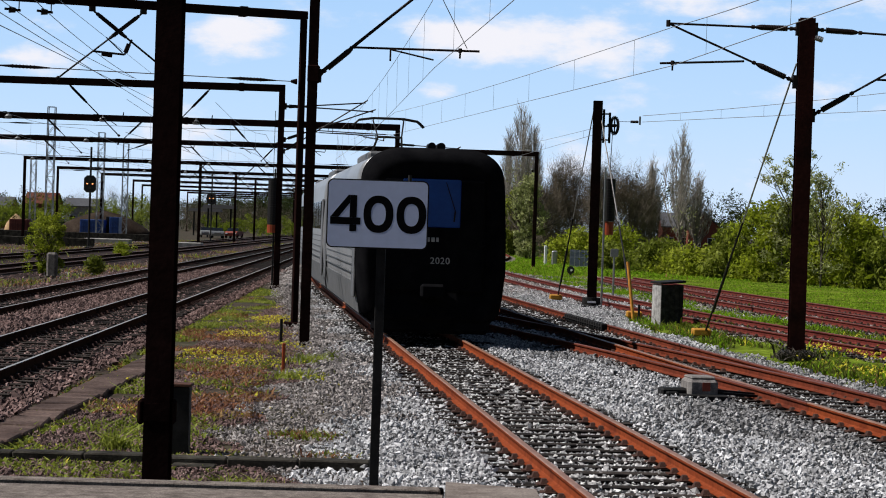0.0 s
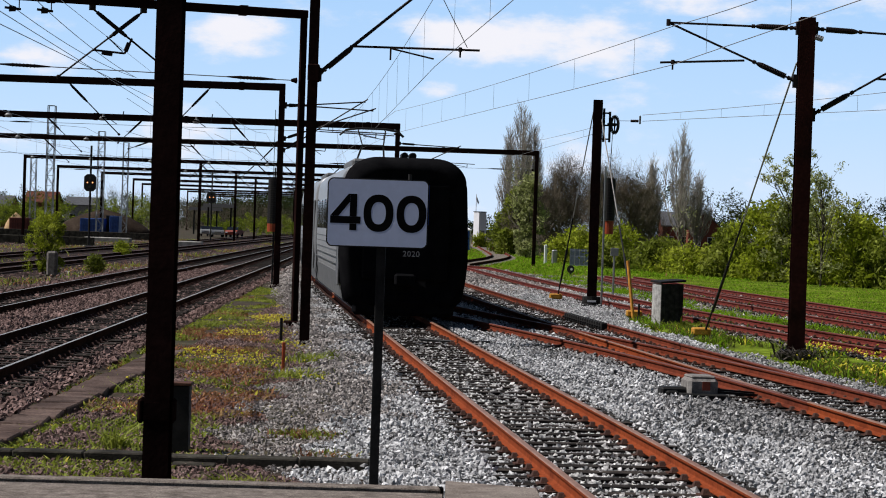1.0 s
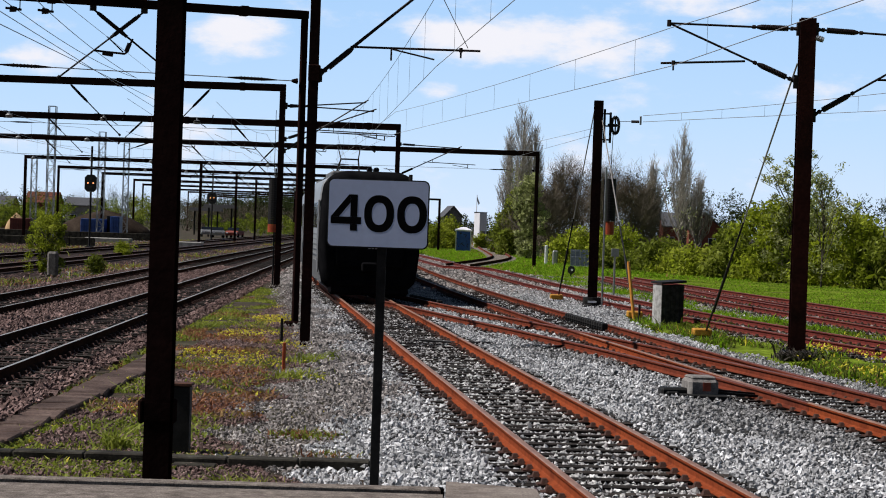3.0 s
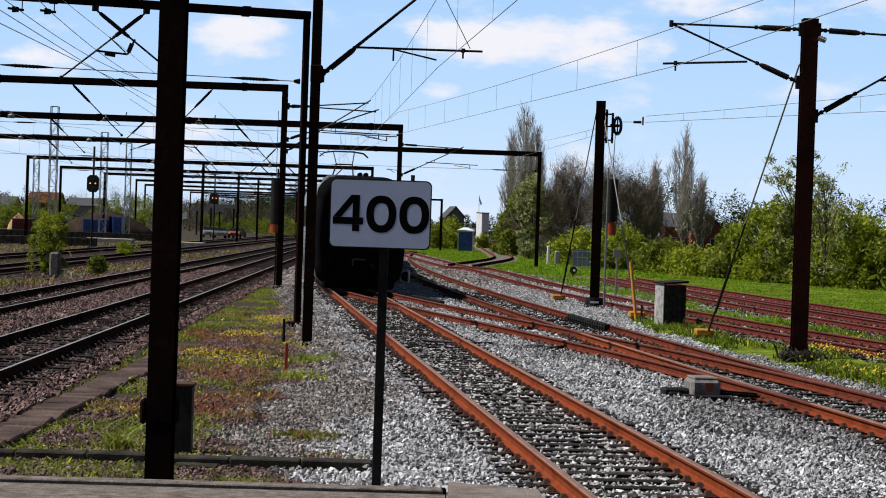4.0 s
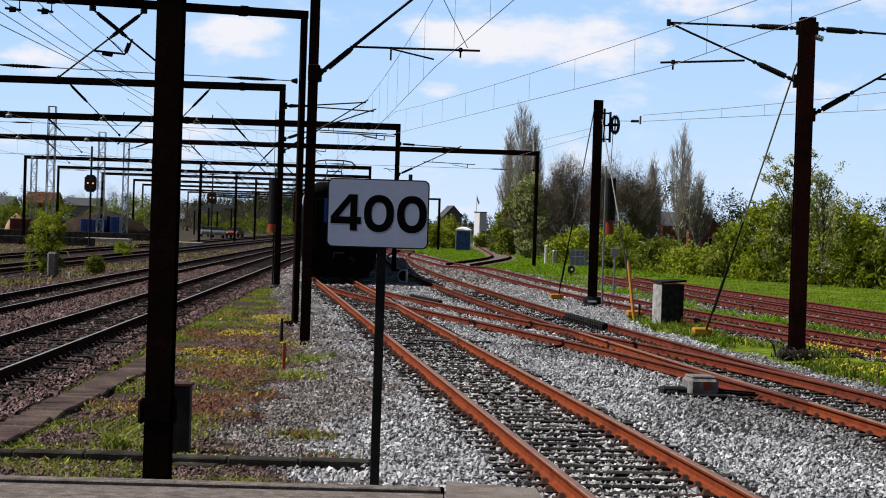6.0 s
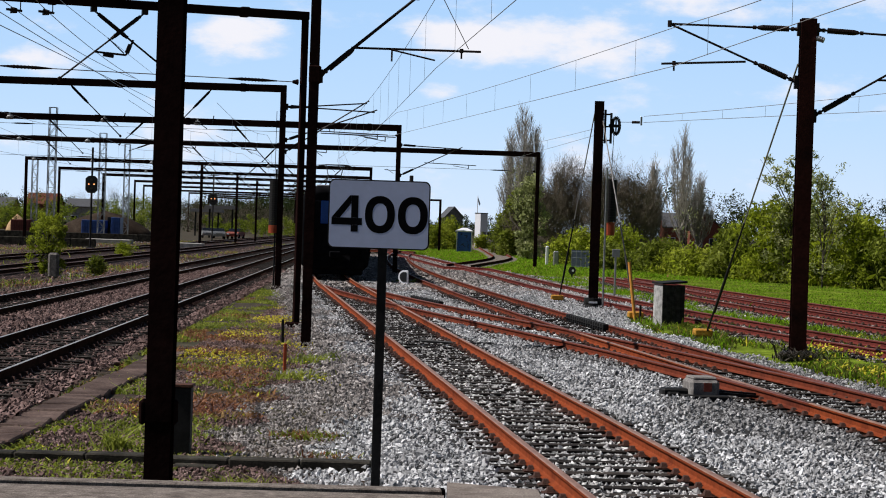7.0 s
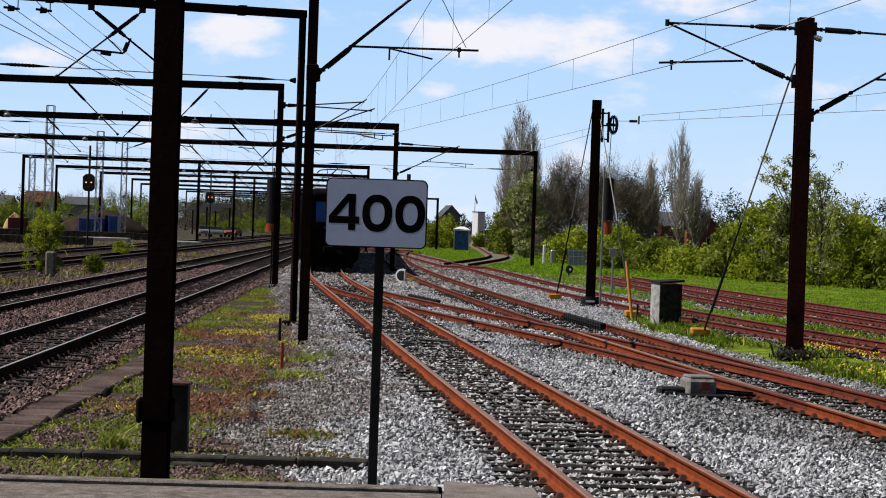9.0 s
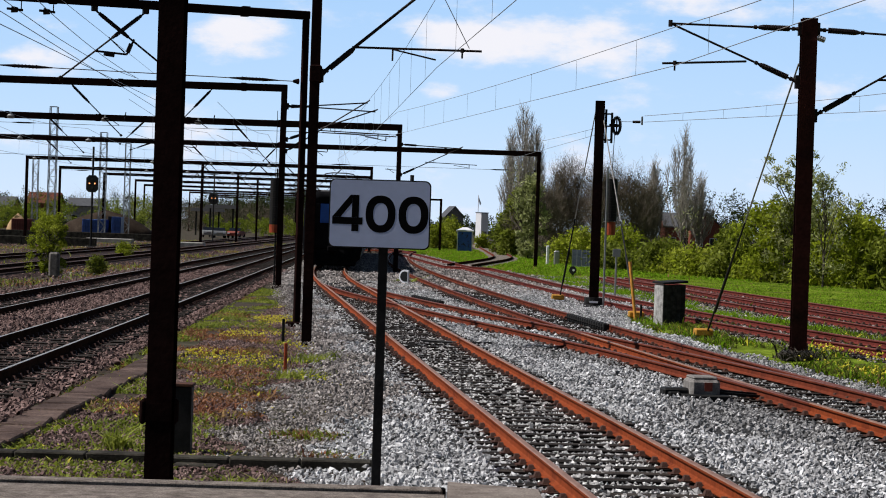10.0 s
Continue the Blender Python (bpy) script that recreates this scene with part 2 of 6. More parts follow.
# ---------------------------------------------------------------- mesh helpers
class Build:
    """Collects vertices and faces of one mesh, with a material index for each face."""

    def __init__(self):
        self.v, self.f, self.i = [], [], []

    def add(self, verts, faces, mat=0):
        k = len(self.v)
        self.v += [tuple(p) for p in verts]
        self.f += [tuple(k + a for a in face) for face in faces]
        self.i += [mat] * len(faces)
        return self

    def box(self, lo, hi, mat=0, bevel=0.0):
        x0, y0, z0 = lo
        x1, y1, z1 = hi
        if bevel <= 0:
            vs = [(x0, y0, z0), (x1, y0, z0), (x1, y1, z0), (x0, y1, z0), (x0, y0, z1), (x1, y0, z1), (x1, y1, z1), (x0, y1, z1)]
            return self.add(vs, [(0, 3, 2, 1), (4, 5, 6, 7), (0, 1, 5, 4), (1, 2, 6, 5), (2, 3, 7, 6), (3, 0, 4, 7)], mat)
        b = bevel
        rings = [(z0, b), (z0 + b, 0), (z1 - b, 0), (z1, b)]
        vs = []
        for z, s in rings:
            c = b
            vs += [(x0 + c, y0 + s, z), (x1 - c, y0 + s, z), (x1 - s, y0 + c, z), (x1 - s, y1 - c, z),
                   (x1 - c, y1 - s, z), (x0 + c, y1 - s, z), (x0 + s, y1 - c, z), (x0 + s, y0 + c, z)]
        fs = [tuple(range(7, -1, -1)), tuple(range(24, 32))]
        for r in range(3):
            for a in range(8):
                fs.append((r * 8 + a, r * 8 + (a + 1) % 8, r * 8 + 8 + (a + 1) % 8, r * 8 + 8 + a))
        return self.add(vs, fs, mat)

    def tube(self, p, q, r0, r1=None, n=8, mat=0, caps=True):
        p, q = Vector(p), Vector(q)
        r1 = r0 if r1 is None else r1
        d = (q - p)
        if d.length < 1e-6:
            return self
        d.normalize()
        a = d.orthogonal().normalized()
        b = d.cross(a)
        vs = []
        for c, r in ((p, r0), (q, r1)):
            vs += [c + (a * math.cos(2 * math.pi * k / n) + b * math.sin(2 * math.pi * k / n)) * r for k in range(n)]
        fs = [(k, (k + 1) % n, n + (k + 1) % n, n + k) for k in range(n)]
        if caps:
            fs += [tuple(range(n - 1, -1, -1)), tuple(range(n, 2 * n))]
        return self.add(vs, fs, mat)

    def path(self, pts, r, n=6, mat=0):
        for p, q in zip(pts[:-1], pts[1:]):
            self.tube(p, q, r, n=n, mat=mat)
        return self

    def bar(self, p, q, w, h, mat=0, up=(0, 0, 1)):
        """A rectangular bar from p to q, w across and h along up."""
        p, q = Vector(p), Vector(q)
        d = (q - p).normalized()
        s = d.cross(Vector(up))
        s = d.orthogonal() if s.length < 1e-4 else s
        s.normalize()
        u = s.cross(d)
        vs = [c + s * (w / 2 * i) + u * (h / 2 * j) for c in (p, q) for i, j in ((-1, -1), (1, -1), (1, 1), (-1, 1))]
        return self.add(vs, [(3, 2, 1, 0), (4, 5, 6, 7), (0, 1, 5, 4), (1, 2, 6, 5), (2, 3, 7, 6), (3, 0, 4, 7)], mat)

    def insulator(self, p, q, r=0.055, sheds=9, mat=0):
        """A ribbed rod between p and q."""
        p, q = Vector(p), Vector(q)
        self.tube(p, q, r * .84, n=8, mat=mat)
        sheds = int(sheds * 1.7)
        for k in range(sheds):
            a = p.lerp(q, (k + .15) / sheds)
            b = p.lerp(q, (k + .55) / sheds)
            self.tube(a, b, r, r * .6, n=8, mat=mat)
        return self

    def loft(self, rings, mat=0, cap=True, closed=True):
        n = len(rings[0])
        vs = [p for ring in rings for p in ring]
        fs = []
        for r in range(len(rings) - 1):
            for k in range(n if closed else n - 1):
                fs.append((r * n + k, r * n + (k + 1) % n, (r + 1) * n + (k + 1) % n, (r + 1) * n + k))
        if cap:
            fs += [tuple(range(n - 1, -1, -1)), tuple(range((len(rings) - 1) * n, len(rings) * n))]
        return self.add(vs, fs, mat)

    def mesh(self, name, mats, smooth=False):
        me = bpy.data.meshes.new(name)
        me.from_pydata(self.v, [], self.f)
        for m in mats:
            me.materials.append(m)
        me.polygons.foreach_set("material_index", self.i)
        if smooth:
            me.polygons.foreach_set("use_smooth", [True] * len(self.f))
        me.update()
        return me


def part(name, build, mats, parent, label="", smooth=False):
    """Links one mesh as a part under a thing or a part."""
    mats = mats if isinstance(mats, (list, tuple)) else [mats]
    ob = new(name, build.mesh(name, mats, smooth))
    ob.parent = parent
    if label:
        tagged(ob, label)
    return ob


def thing(name, m, label, category, group="", kind=""):
    """An Empty at a thing's base, for its parts."""
    ob = new(name)
    ob.empty_display_size = 0.2
    ob.matrix_basis = m
    return tagged(ob, label, category, group, kind)


def single(name, build, mats, label, category, m=None, group="", kind="", smooth=False):
    mats = mats if isinstance(mats, (list, tuple)) else [mats]
    ob = new(name, build.mesh(name, mats, smooth))
    if m is not None:
        ob.matrix_basis = m
    return tagged(ob, label, category, group, kind)


def array_mesh(name, verts, faces, mats, index=None, smooth=False):
    """A mesh from numpy arrays; faces all of one size."""
    me = bpy.data.meshes.new(name)
    nf, k = faces.shape
    me.vertices.add(len(verts))
    me.vertices.foreach_set("co", verts.astype(np.float32).ravel())
    me.loops.add(nf * k)
    me.loops.foreach_set("vertex_index", faces.astype(np.int32).ravel())
    me.polygons.add(nf)
    me.polygons.foreach_set("loop_start", np.arange(0, nf * k, k, dtype=np.int32))
    for m in mats:
        me.materials.append(m)
    if index is not None:
        me.polygons.foreach_set("material_index", index.astype(np.int32))
    me.polygons.foreach_set("use_smooth", np.full(nf, smooth))
    me.update(calc_edges=True)
    return me


def letters(name, text, size, thick, mat, parent, m, bold=0.0, spacing=1.0):
    """Raised lettering in the built-in font, centred, in the parent's space."""
    cu = bpy.data.curves.new(name, "FONT")
    cu.body, cu.size, cu.extrude, cu.offset = text, size, thick, bold
    cu.align_x, cu.align_y, cu.space_character = "CENTER", "CENTER", spacing
    tmp = bpy.data.objects.new(name, cu)
    scene.collection.objects.link(tmp)
    me = bpy.data.meshes.new_from_object(tmp.evaluated_get(bpy.context.evaluated_depsgraph_get()))
    bpy.data.objects.remove(tmp)
    me.materials.clear()
    me.materials.append(mat)
    ob = new(name, me)
    ob.parent = parent
    ob.matrix_basis = m
    return ob


# ---------------------------------------------------------------- the lines of the tracks, seen from above
def line_main(y):
    """Near running line: straight, then easing into the direction of the through lines."""
    if y < 85:
        return 3.884 - 0.0917 * y
    if y < 120.4:
        return 3.884 - 0.0917 * y + 0.0009 * (y - 85) ** 2
    return -6.028 - 0.028 * (y - 120.4)


def line_side(y):
    return 9.7 - 0.1259 * y + 0.0001817 * y * y + 6.3e-7 * y ** 3 if y < 200 else -7.17 + 0.022 * (y - 200)


def line_cross(y):
    """Crossover between the two lines."""
    s = min(1.0, max(0.0, (y - 30.0) / 56.0))
    k = s * s * (3 - 2 * s)
    return line_side(y) * (1 - k) + line_main(y) * k


def line_left_a(y):
    return -6.27 - 0.0262 * y - 1.4e-5 * y * y


def line_left_b(y):
    return -10.18 - 0.0208 * y - 4.0e-6 * y * y


def line_left_c(y):
    return -17.4 - 0.012 * y


def line_left_d(y):
    return -22.3 - 0.010 * y


def line_right_a(y):
    return 24.577 - 0.44893 * y + 0.0034716 * y * y - 1.0481e-5 * y ** 3 if y < 128 else 0.98 - 0.0753 * (y - 128)


def line_right_b(y):
    return 21.9 - 0.2078 * y + 0.0008023 * y * y if y < 105 else 8.93 - 0.039 * (y - 105)


def line_right_c(y):
    return 20.1 - 0.0955 * y


def line_link(y):
    """Track that leaves the sidings and leads away past the hut."""
    return 1.65 + .1 * (y - 142) - .001429 * max(0, y - 160) ** 2 if y < 195 else 5.2


def verge(y):
    """Where the gravel ends and the grass begins beside the sidings."""
    s = min(1.0, max(0.0, (y - 60.0) / 16.0))
    k = s * s * (3 - 2 * s)
    return (line_side(y) + 2.15) * (1 - k) + max(line_side(y) + 2.05, line_right_a(y) + 1.7) * k


def along(line, y0, y1, step):
    """Points and headings at even steps along a line."""
    y, out = y0, []
    while y < y1:
        d = (line(y + .2) - line(y - .2)) / .4
        out.append((line(y), y, math.atan(-d)))
        y += step / math.sqrt(1 + d * d)
    return out


RAIL = [(-.072, -.159), (.072, -.159), (.072, -.149), (.02, -.136), (.0085, -.122), (.0085, -.046), (.034, -.036), (.036, -.012),
        (.026, 0), (-.026, 0), (-.036, -.012), (-.034, -.036), (-.0085, -.046), (-.0085, -.122), (-.02, -.136), (-.072, -.149)]


def rail_mesh(pts, shift, tops=(7, 8, 9), rise=0.0):
    b = Build()
    rings = []
    for x, y, h in pts:
        c, s = math.cos(h), math.sin(h)
        rings.append([(x + (shift + u) * c, y + (shift + u) * s, v + rise) for u, v in RAIL])
    n = len(RAIL)
    b.loft(rings, 0)
    b.i = [1 if (k < (len(rings) - 1) * n and (k % n) in tops) else 0 for k in range(len(b.f))]
    return b


def rails(name, label, line, y0, y1, mats, step=2.0, group="running lines", near=None):
    t = thing(name, pose(0, 0, 0), label, "railway track", group)
    pts = along(line, y0, y1, step)
    for s in (-.7535, .7535):
        if near and s < 0:
            k = [p[1] < near[0] for p in pts].index(False)
            part("rail", rail_mesh(pts[:k + 1], s), near[1], t)
            part("rail", rail_mesh(pts[k:], s), mats, t)
            continue
        part("rail", rail_mesh(pts, s, (8,) if mats[1] is M_HEAD_B else (7, 8, 9)), mats, t)
    return t


TRACK_MAIN = rails("railway_track", "near single track with orange-rusted rails on timber sleepers in pale ballast", line_main, 14, 330, (M_RUST, M_HEAD))
TRACK_SIDE = rails("railway_track", "siding track with red-brown rusted rails curving away through pale ballast", line_side, 20, 230, (M_RUST_2, M_HEAD_R), near=(49, (M_RUST, M_HEAD)))
TRACK_CROSS = rails("railway_track", "crossover track with rusty switch rails joining two lines", line_cross, 31, 84, (M_RUST_2, M_HEAD_R))
TRACK_LA = rails("railway_track", "through line with polished bright rail heads and dark sides", line_left_a, 20, 420, (M_RUST_D, M_HEAD_B), 4)
TRACK_LB = rails("railway_track", "second through line with polished rail heads in brown ballast", line_left_b, 30, 420, (M_RUST_D, M_HEAD_B), 4)
rails("railway_track", "dark yard track with dull rails beside rough ground", line_left_c, 50, 420, (M_RUST_D, M_HEAD), 4)
rails("railway_track", "dark yard track with dull rails far across the yard", line_left_d, 70, 420, (M_RUST_D, M_HEAD), 4)
TRACK_RA = rails("railway_track", "grass-grown siding with deep red rusted rails", line_right_a, 36, 230, (M_RUST_R, M_HEAD_R))
rails("railway_track", "dull rusty track leading away past a blue hut", line_link, 187, 320, (M_RUST_2, M_HEAD_R), 3)
# this stretch lies in shade, which the near-black rail colour stands for
rails("railway_track", "link track crossing between rusty sidings, its rails coloured dark as in shade", line_link, 136, 188, (M_RUST_D, M_RUST_D), 3)
TRACK_RB = rails("railway_track", "disused red-rusted track beside the hedge", line_right_b, 45, 113, (M_RUST_R, M_HEAD_R))
TRACK_RC = rails("railway_track", "outermost red-rusted track along the grass bank", line_right_c, 50, 115, (M_RUST_R, M_HEAD_R))
# ---------------------------------------------------------------- ground
def strip(name, lo, hi, y0, y1, step, z, mats, label, category, nx=8, rough=0.02, sloped=0.25, drop=-.12, seed=3):
    """A bed of ground between two lines, crowned a little, with sloped edges."""
    b = Build()
    ys = np.arange(y0, y1 + step, step)
    for y in ys:
        x0, x1 = lo(y), hi(y)
        for k in range(nx + 1):
            x = x0 + (x1 - x0) * k / nx
            e = min(x - x0, x1 - x)
            zz = z + rough * noise.noise((x * 1.3, y * 1.3, seed)) + (drop * (1 - e / sloped) if e < sloped else 0)
            b.v.append((x, y, zz))
    n = nx + 1
    for r in range(len(ys) - 1):
        for k in range(nx):
            b.f.append((r * n + k, r * n + k + 1, (r + 1) * n + k + 1, (r + 1) * n + k))
            b.i.append(0)
    return single(name, b, mats, label, category, kind="structure", smooth=True)


def ground_sheet():
    b = Build()
    xs = [-2500, -800, -300] + list(range(-120, 121, 6)) + [300, 800, 2500]
    ys = [-300, -60, -10] + list(range(0, 301, 6)) + [420, 700, 1200, 2600]
    for y in ys:
        for x in xs:
            z = -.32 + .05 * noise.noise((x * .07, y * .07, 1.0))
            b.v.append((x, y, z))
    n = len(xs)
    for r in range(len(ys) - 1):
        for k in range(n - 1):
            b.f.append((r * n + k, r * n + k + 1, (r + 1) * n + k + 1, (r + 1) * n + k))
            b.i.append(0)
    single("ground", b, M_GROUND, "brown trodden earth between the tracks with sparse weeds", "ground", kind="structure", smooth=True)


ground_sheet()
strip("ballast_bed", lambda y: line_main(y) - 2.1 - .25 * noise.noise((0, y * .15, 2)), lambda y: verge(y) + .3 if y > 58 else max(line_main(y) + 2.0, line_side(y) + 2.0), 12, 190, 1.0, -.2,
      [M_BED_GAPS], "granite ballast bed under the near tracks, near-black as the shade between its stones", "ballast", nx=20, seed=5)
strip("ballast_bed", lambda y: line_left_b(y) - 2.2, lambda y: line_left_a(y) + 1.55, 15, 400, 2.0, -.2, [M_BEDL],
      "brownish old ballast under the through lines", "ballast", nx=12, seed=8)
strip("ballast_bed", lambda y: line_left_d(y) - 2.2, lambda y: line_left_c(y) + 1.8, 40, 400, 4.0, -.2, [M_BEDL],
      "dark cinder ballast under the yard tracks", "ballast", nx=8, seed=9)
strip("grass_verge", verge, lambda y: 90, 25, 230, 1.5, -.215, [M_TURF],
      "bright green grass verge between rusty sidings", "grass", nx=46, rough=.03, seed=11)
for line, y0, y1 in ((line_right_a, 36, 228), (line_right_b, 45, 112), (line_right_c, 50, 114)):
    strip("siding_bed", lambda y: line(y) - 1.35 - .3 * noise.noise((3, y * .3, 2)), lambda y: line(y) + 1.35 + .3 * noise.noise((5, y * .3, 2)), y0, y1, 1.2, -.178, [M_BEDL],
          "dark cinder bed under a red-rusted siding", "ballast", nx=6, rough=.012, drop=-.05, seed=13)


strip("siding_bed", lambda y: line_link(y) - 1.4 - .3 * noise.noise((3, y * .3, 2)), lambda y: line_link(y) + 1.4 + .3 * noise.noise((5, y * .3, 2)), 140, 318, 1.5, -.178, [M_BEDG],
      "pale brown gravel under a track past a hut", "ballast", nx=6, rough=.02, drop=-.05, seed=15)


def platform():
    t = thing("platform", pose(0, 0, 0), "grey-brown worn concrete platform end with slab edging", "platform", kind="structure")
    b = Build()
    b.add([(-14, -12, -.3), (.06, -12, -.3), (.06, 13.95, -.3), (-14, 13.30, -.3), (-14, -12, .60), (.06, -12, .60), (.06, 13.95, .60), (-14, 13.30, .60)],
          [(0, 3, 2, 1), (4, 5, 6, 7), (0, 1, 5, 4), (1, 2, 6, 5), (2, 3, 7, 6), (3, 0, 4, 7)])
    part("platform_body", b, M_PLAT, t)
    for k in range(4):
        b = Build()
        b.box((0, .0, .52), (3.492, .17, .611 + .002 * (k % 2)), 0, .008)
        ob = part("edge_slab", b, M_PLAT, t)
        ob.matrix_basis = pose(-13.94 + 3.5 * k, 13.42 + .1624 * k, 0, 0, 0, 2.65)
    # added black strip that paints the dark of the gap by the corner slab
    b = Build()
    b.box((-1.15, 0, .50), (.02, .055, .612), 0, .01)
    ob = part("edge_strip", b, M_RUBBER, t, "black strip drawn as the dark gap beside the corner slab")
    ob.matrix_basis = pose(.05, 14.19, 0, 0, 0, 2.65)
    b = Build()
    b.add([(.10, 6, .5), (.80, 6, .5), (.66, 14.12, .5), (.08, 14.36, .5), (.10, 6, .635), (.80, 6, .635), (.66, 14.12, .635), (.08, 14.36, .635)],
          [(0, 3, 2, 1), (4, 5, 6, 7), (0, 1, 5, 4), (1, 2, 6, 5), (2, 3, 7, 6), (3, 0, 4, 7)])
    part("corner_slab", b, M_PLAT_L, t, "lighter worn corner slab")


platform()


# ---------------------------------------------------------------- catenary structures
def h_outline(w, d, t=.018):
    """The outline of an H-section, flanges across x."""
    x, y, i = w / 2, d / 2, t
    return [(-x, -y), (x, -y), (x, -y + i), (t / 2, -y + i), (t / 2, y - i), (x, y - i), (x, y), (-x, y), (-x, y - i), (-t / 2, y - i), (-t / 2, -y + i), (-x, -y + i)]


# struts under the nearer beams: along the beam and down from its top, upper end and lower end
STRUTS = {54.5: [((-4.02, .28), (-6.05, 1.98)), ((-5.26, .29), (-3.45, 1.62)), ((-9.6, .28), (-11.6, 1.98)), ((-10.9, .29), (-9.1, 1.62))],
          84.0: [((-14.42, .2), (-12.4, 2.15)), ((-8.96, .22), (-10.05, 1.4)), ((-20.1, .2), (-18.2, 2.1))],
          114.0: [((-20.65, .2), (-18.75, 2.0)), ((-11.03, .22), (-9.12, 2.22)), ((-15.6, .22), (-16.9, 1.5))],
          147.0: [((-26.77, .22), (-25.0, 1.8)), ((-16.99, .3), (-15.2, 2.07)), ((-11.33, .3), (-12.2, 1.24)), ((-19.6, .24), (-21.1, .8))]}
# bell lamps hung from the beams, across
LAMPS = {114.0: (-22.55, -17.67, -12.85), 147.0: (-28.43, -23.86, -18.9), 200.0: (-37.3, -32.0, -26.6, -21.3, -16.0), 239.0: (-36.9, -32.4, -27.96, -23.1, -18.2),
         268.0: (-33.4, -28.93, -24.46, -19.8), 309.0: (-36.8, -32.15, -27.4, -22.6), 352.0: (-34.0, -28.8, -23.6)}


def portal(y, x_left, x_right, tracks, depth=.20, width=.22, deep=.13, label="", turn=0.0):
    """A portal whose beam runs from its foot at x_right, turned a little about it."""
    t = thing("catenary_portal", pose(x_right, y, -.3, 0, 0, turn), label or "dark brown steel portal spanning the tracks with hanging insulators", "catenary portal", "portals over the tracks")
    zt = 7.8
    spots = [x_left - x_right, 0]
    if y >= 200:
        spots.append((line_left_c(y) + line_left_d(y)) / 2 - x_right)
    for x in spots:
        b = Build()
        b.box((x - width / 2, -deep, 0), (x + width / 2, deep, zt - depth - .003), 0, .012)
        b.box((x - .22, -.22, 0), (x + .22, .22, .12), 0, .02)
        part("post", b, M_MAST, t)
    b = Build()
    b.box((x_left - x_right - width / 2, -.12, zt - depth), (width / 2, .12, zt), 0, .012)
    k = -1.55
    while k > x_left - x_right + 1:
        b.box((k - .09, -.135, zt - depth - .02), (k + .09, .135, zt + .02), 0)
        for j in (-.05, .05):
            b.tube((k + j, -.145, zt - .06), (k + j, -.13, zt - .06), .014, n=6)
        k -= 4.7
    part("beam", b, M_MAST, t)
    off = 0 if turn else x_right
    pairs = STRUTS.get(y)
    if pairs is None:
        pairs = []
        for x in tracks:
            pairs += [((x - 2.4, .24), (x - .3, 2.1)), ((x + 2.7, .24), (x + 1.3, 1.6))]
    for (xa, da), (xb, db) in pairs:
        p, q = Vector((xa - off, 0, zt - da)), Vector((xb - off, 0, zt - db))
        d = (q - p).normalized()
        b = Build()
        b.tube(p, q, .024, n=6)
        b.box((p.x - .07, -.07, p.z - .04), (p.x + .07, .07, zt - depth + .01))
        b.insulator(p + d * .22, p + d * .95, .058, 8)
        b.tube(p + d * .14, p + d * .22, .045, n=6)
        b.tube(p + d * .95, p + d * 1.04, .042, n=6)
        b.tube(q - d * .06, q + d * .02, .05, n=6)
        part("insulated_strut", b, M_INS, t)
    if y == 54.5:
        b = Build()
        b.path([(-5.2, 0, zt - 1.28), (-4.45, 0, zt - 1.32), (-4.40, 0, zt - 1.22), (-4.28, 0, zt - .95)], .026, 6)
        b.tube((-4.43, 0, zt - 1.27), (-4.35, 0, zt - 1.06), .055, n=8)
        b.tube((-4.9, 0, zt - .93), (-4.5, 0, zt - 1.28), .016, n=5)
        b.tube((-5.0, 0, zt - 1.33), (-4.75, 0, zt - 1.36), .05, n=8)
        part("registration_arm", b, M_INS, t)
        for x in (-6.38, -7.14):
            b = Build()
            b.tube((x + .14, 0, zt - .2), (x + .14, 0, zt - .42), .014, n=5)
            b.tube((x + .18, 0, zt - .42), (x - .2, -.02, zt - .40), .03, n=6)
            b.tube((x - .09, 0, zt - .41), (x + .06, 0, zt - .42), .085, .06, n=10)
            part("suspension_clamp", b, M_INS, t)
    else:
        for x in tracks[:3]:
            b = Build()
            x -= x_right
            b.path([(x - 1.15, 0, zt - 1.5), (x - .35, 0, zt - 1.56), (x - .3, 0, zt - 1.25)], .022, 6)
            b.tube((x - 1.0, 0, zt - 1.45), (x - .55, 0, zt - 1.75), .016, n=5)
            part("registration_arm", b, M_INS, t)
    for x in LAMPS.get(y, ()):
        b = Build()
        x -= x_right
        b.tube((x, -.15, zt - .02), (x, -.15, zt - .16), .05, n=8)
        b.tube((x, -.18, zt - .14), (x, -.18, zt - .22), .10, .20, n=14)
        b.tube((x, -.18, zt - .22), (x, -.18, zt - .36), .21, .16, n=14)
        part("beam_lamp", b, M_STEEL, t, "pale bell-shaped yard lamp")
    return t


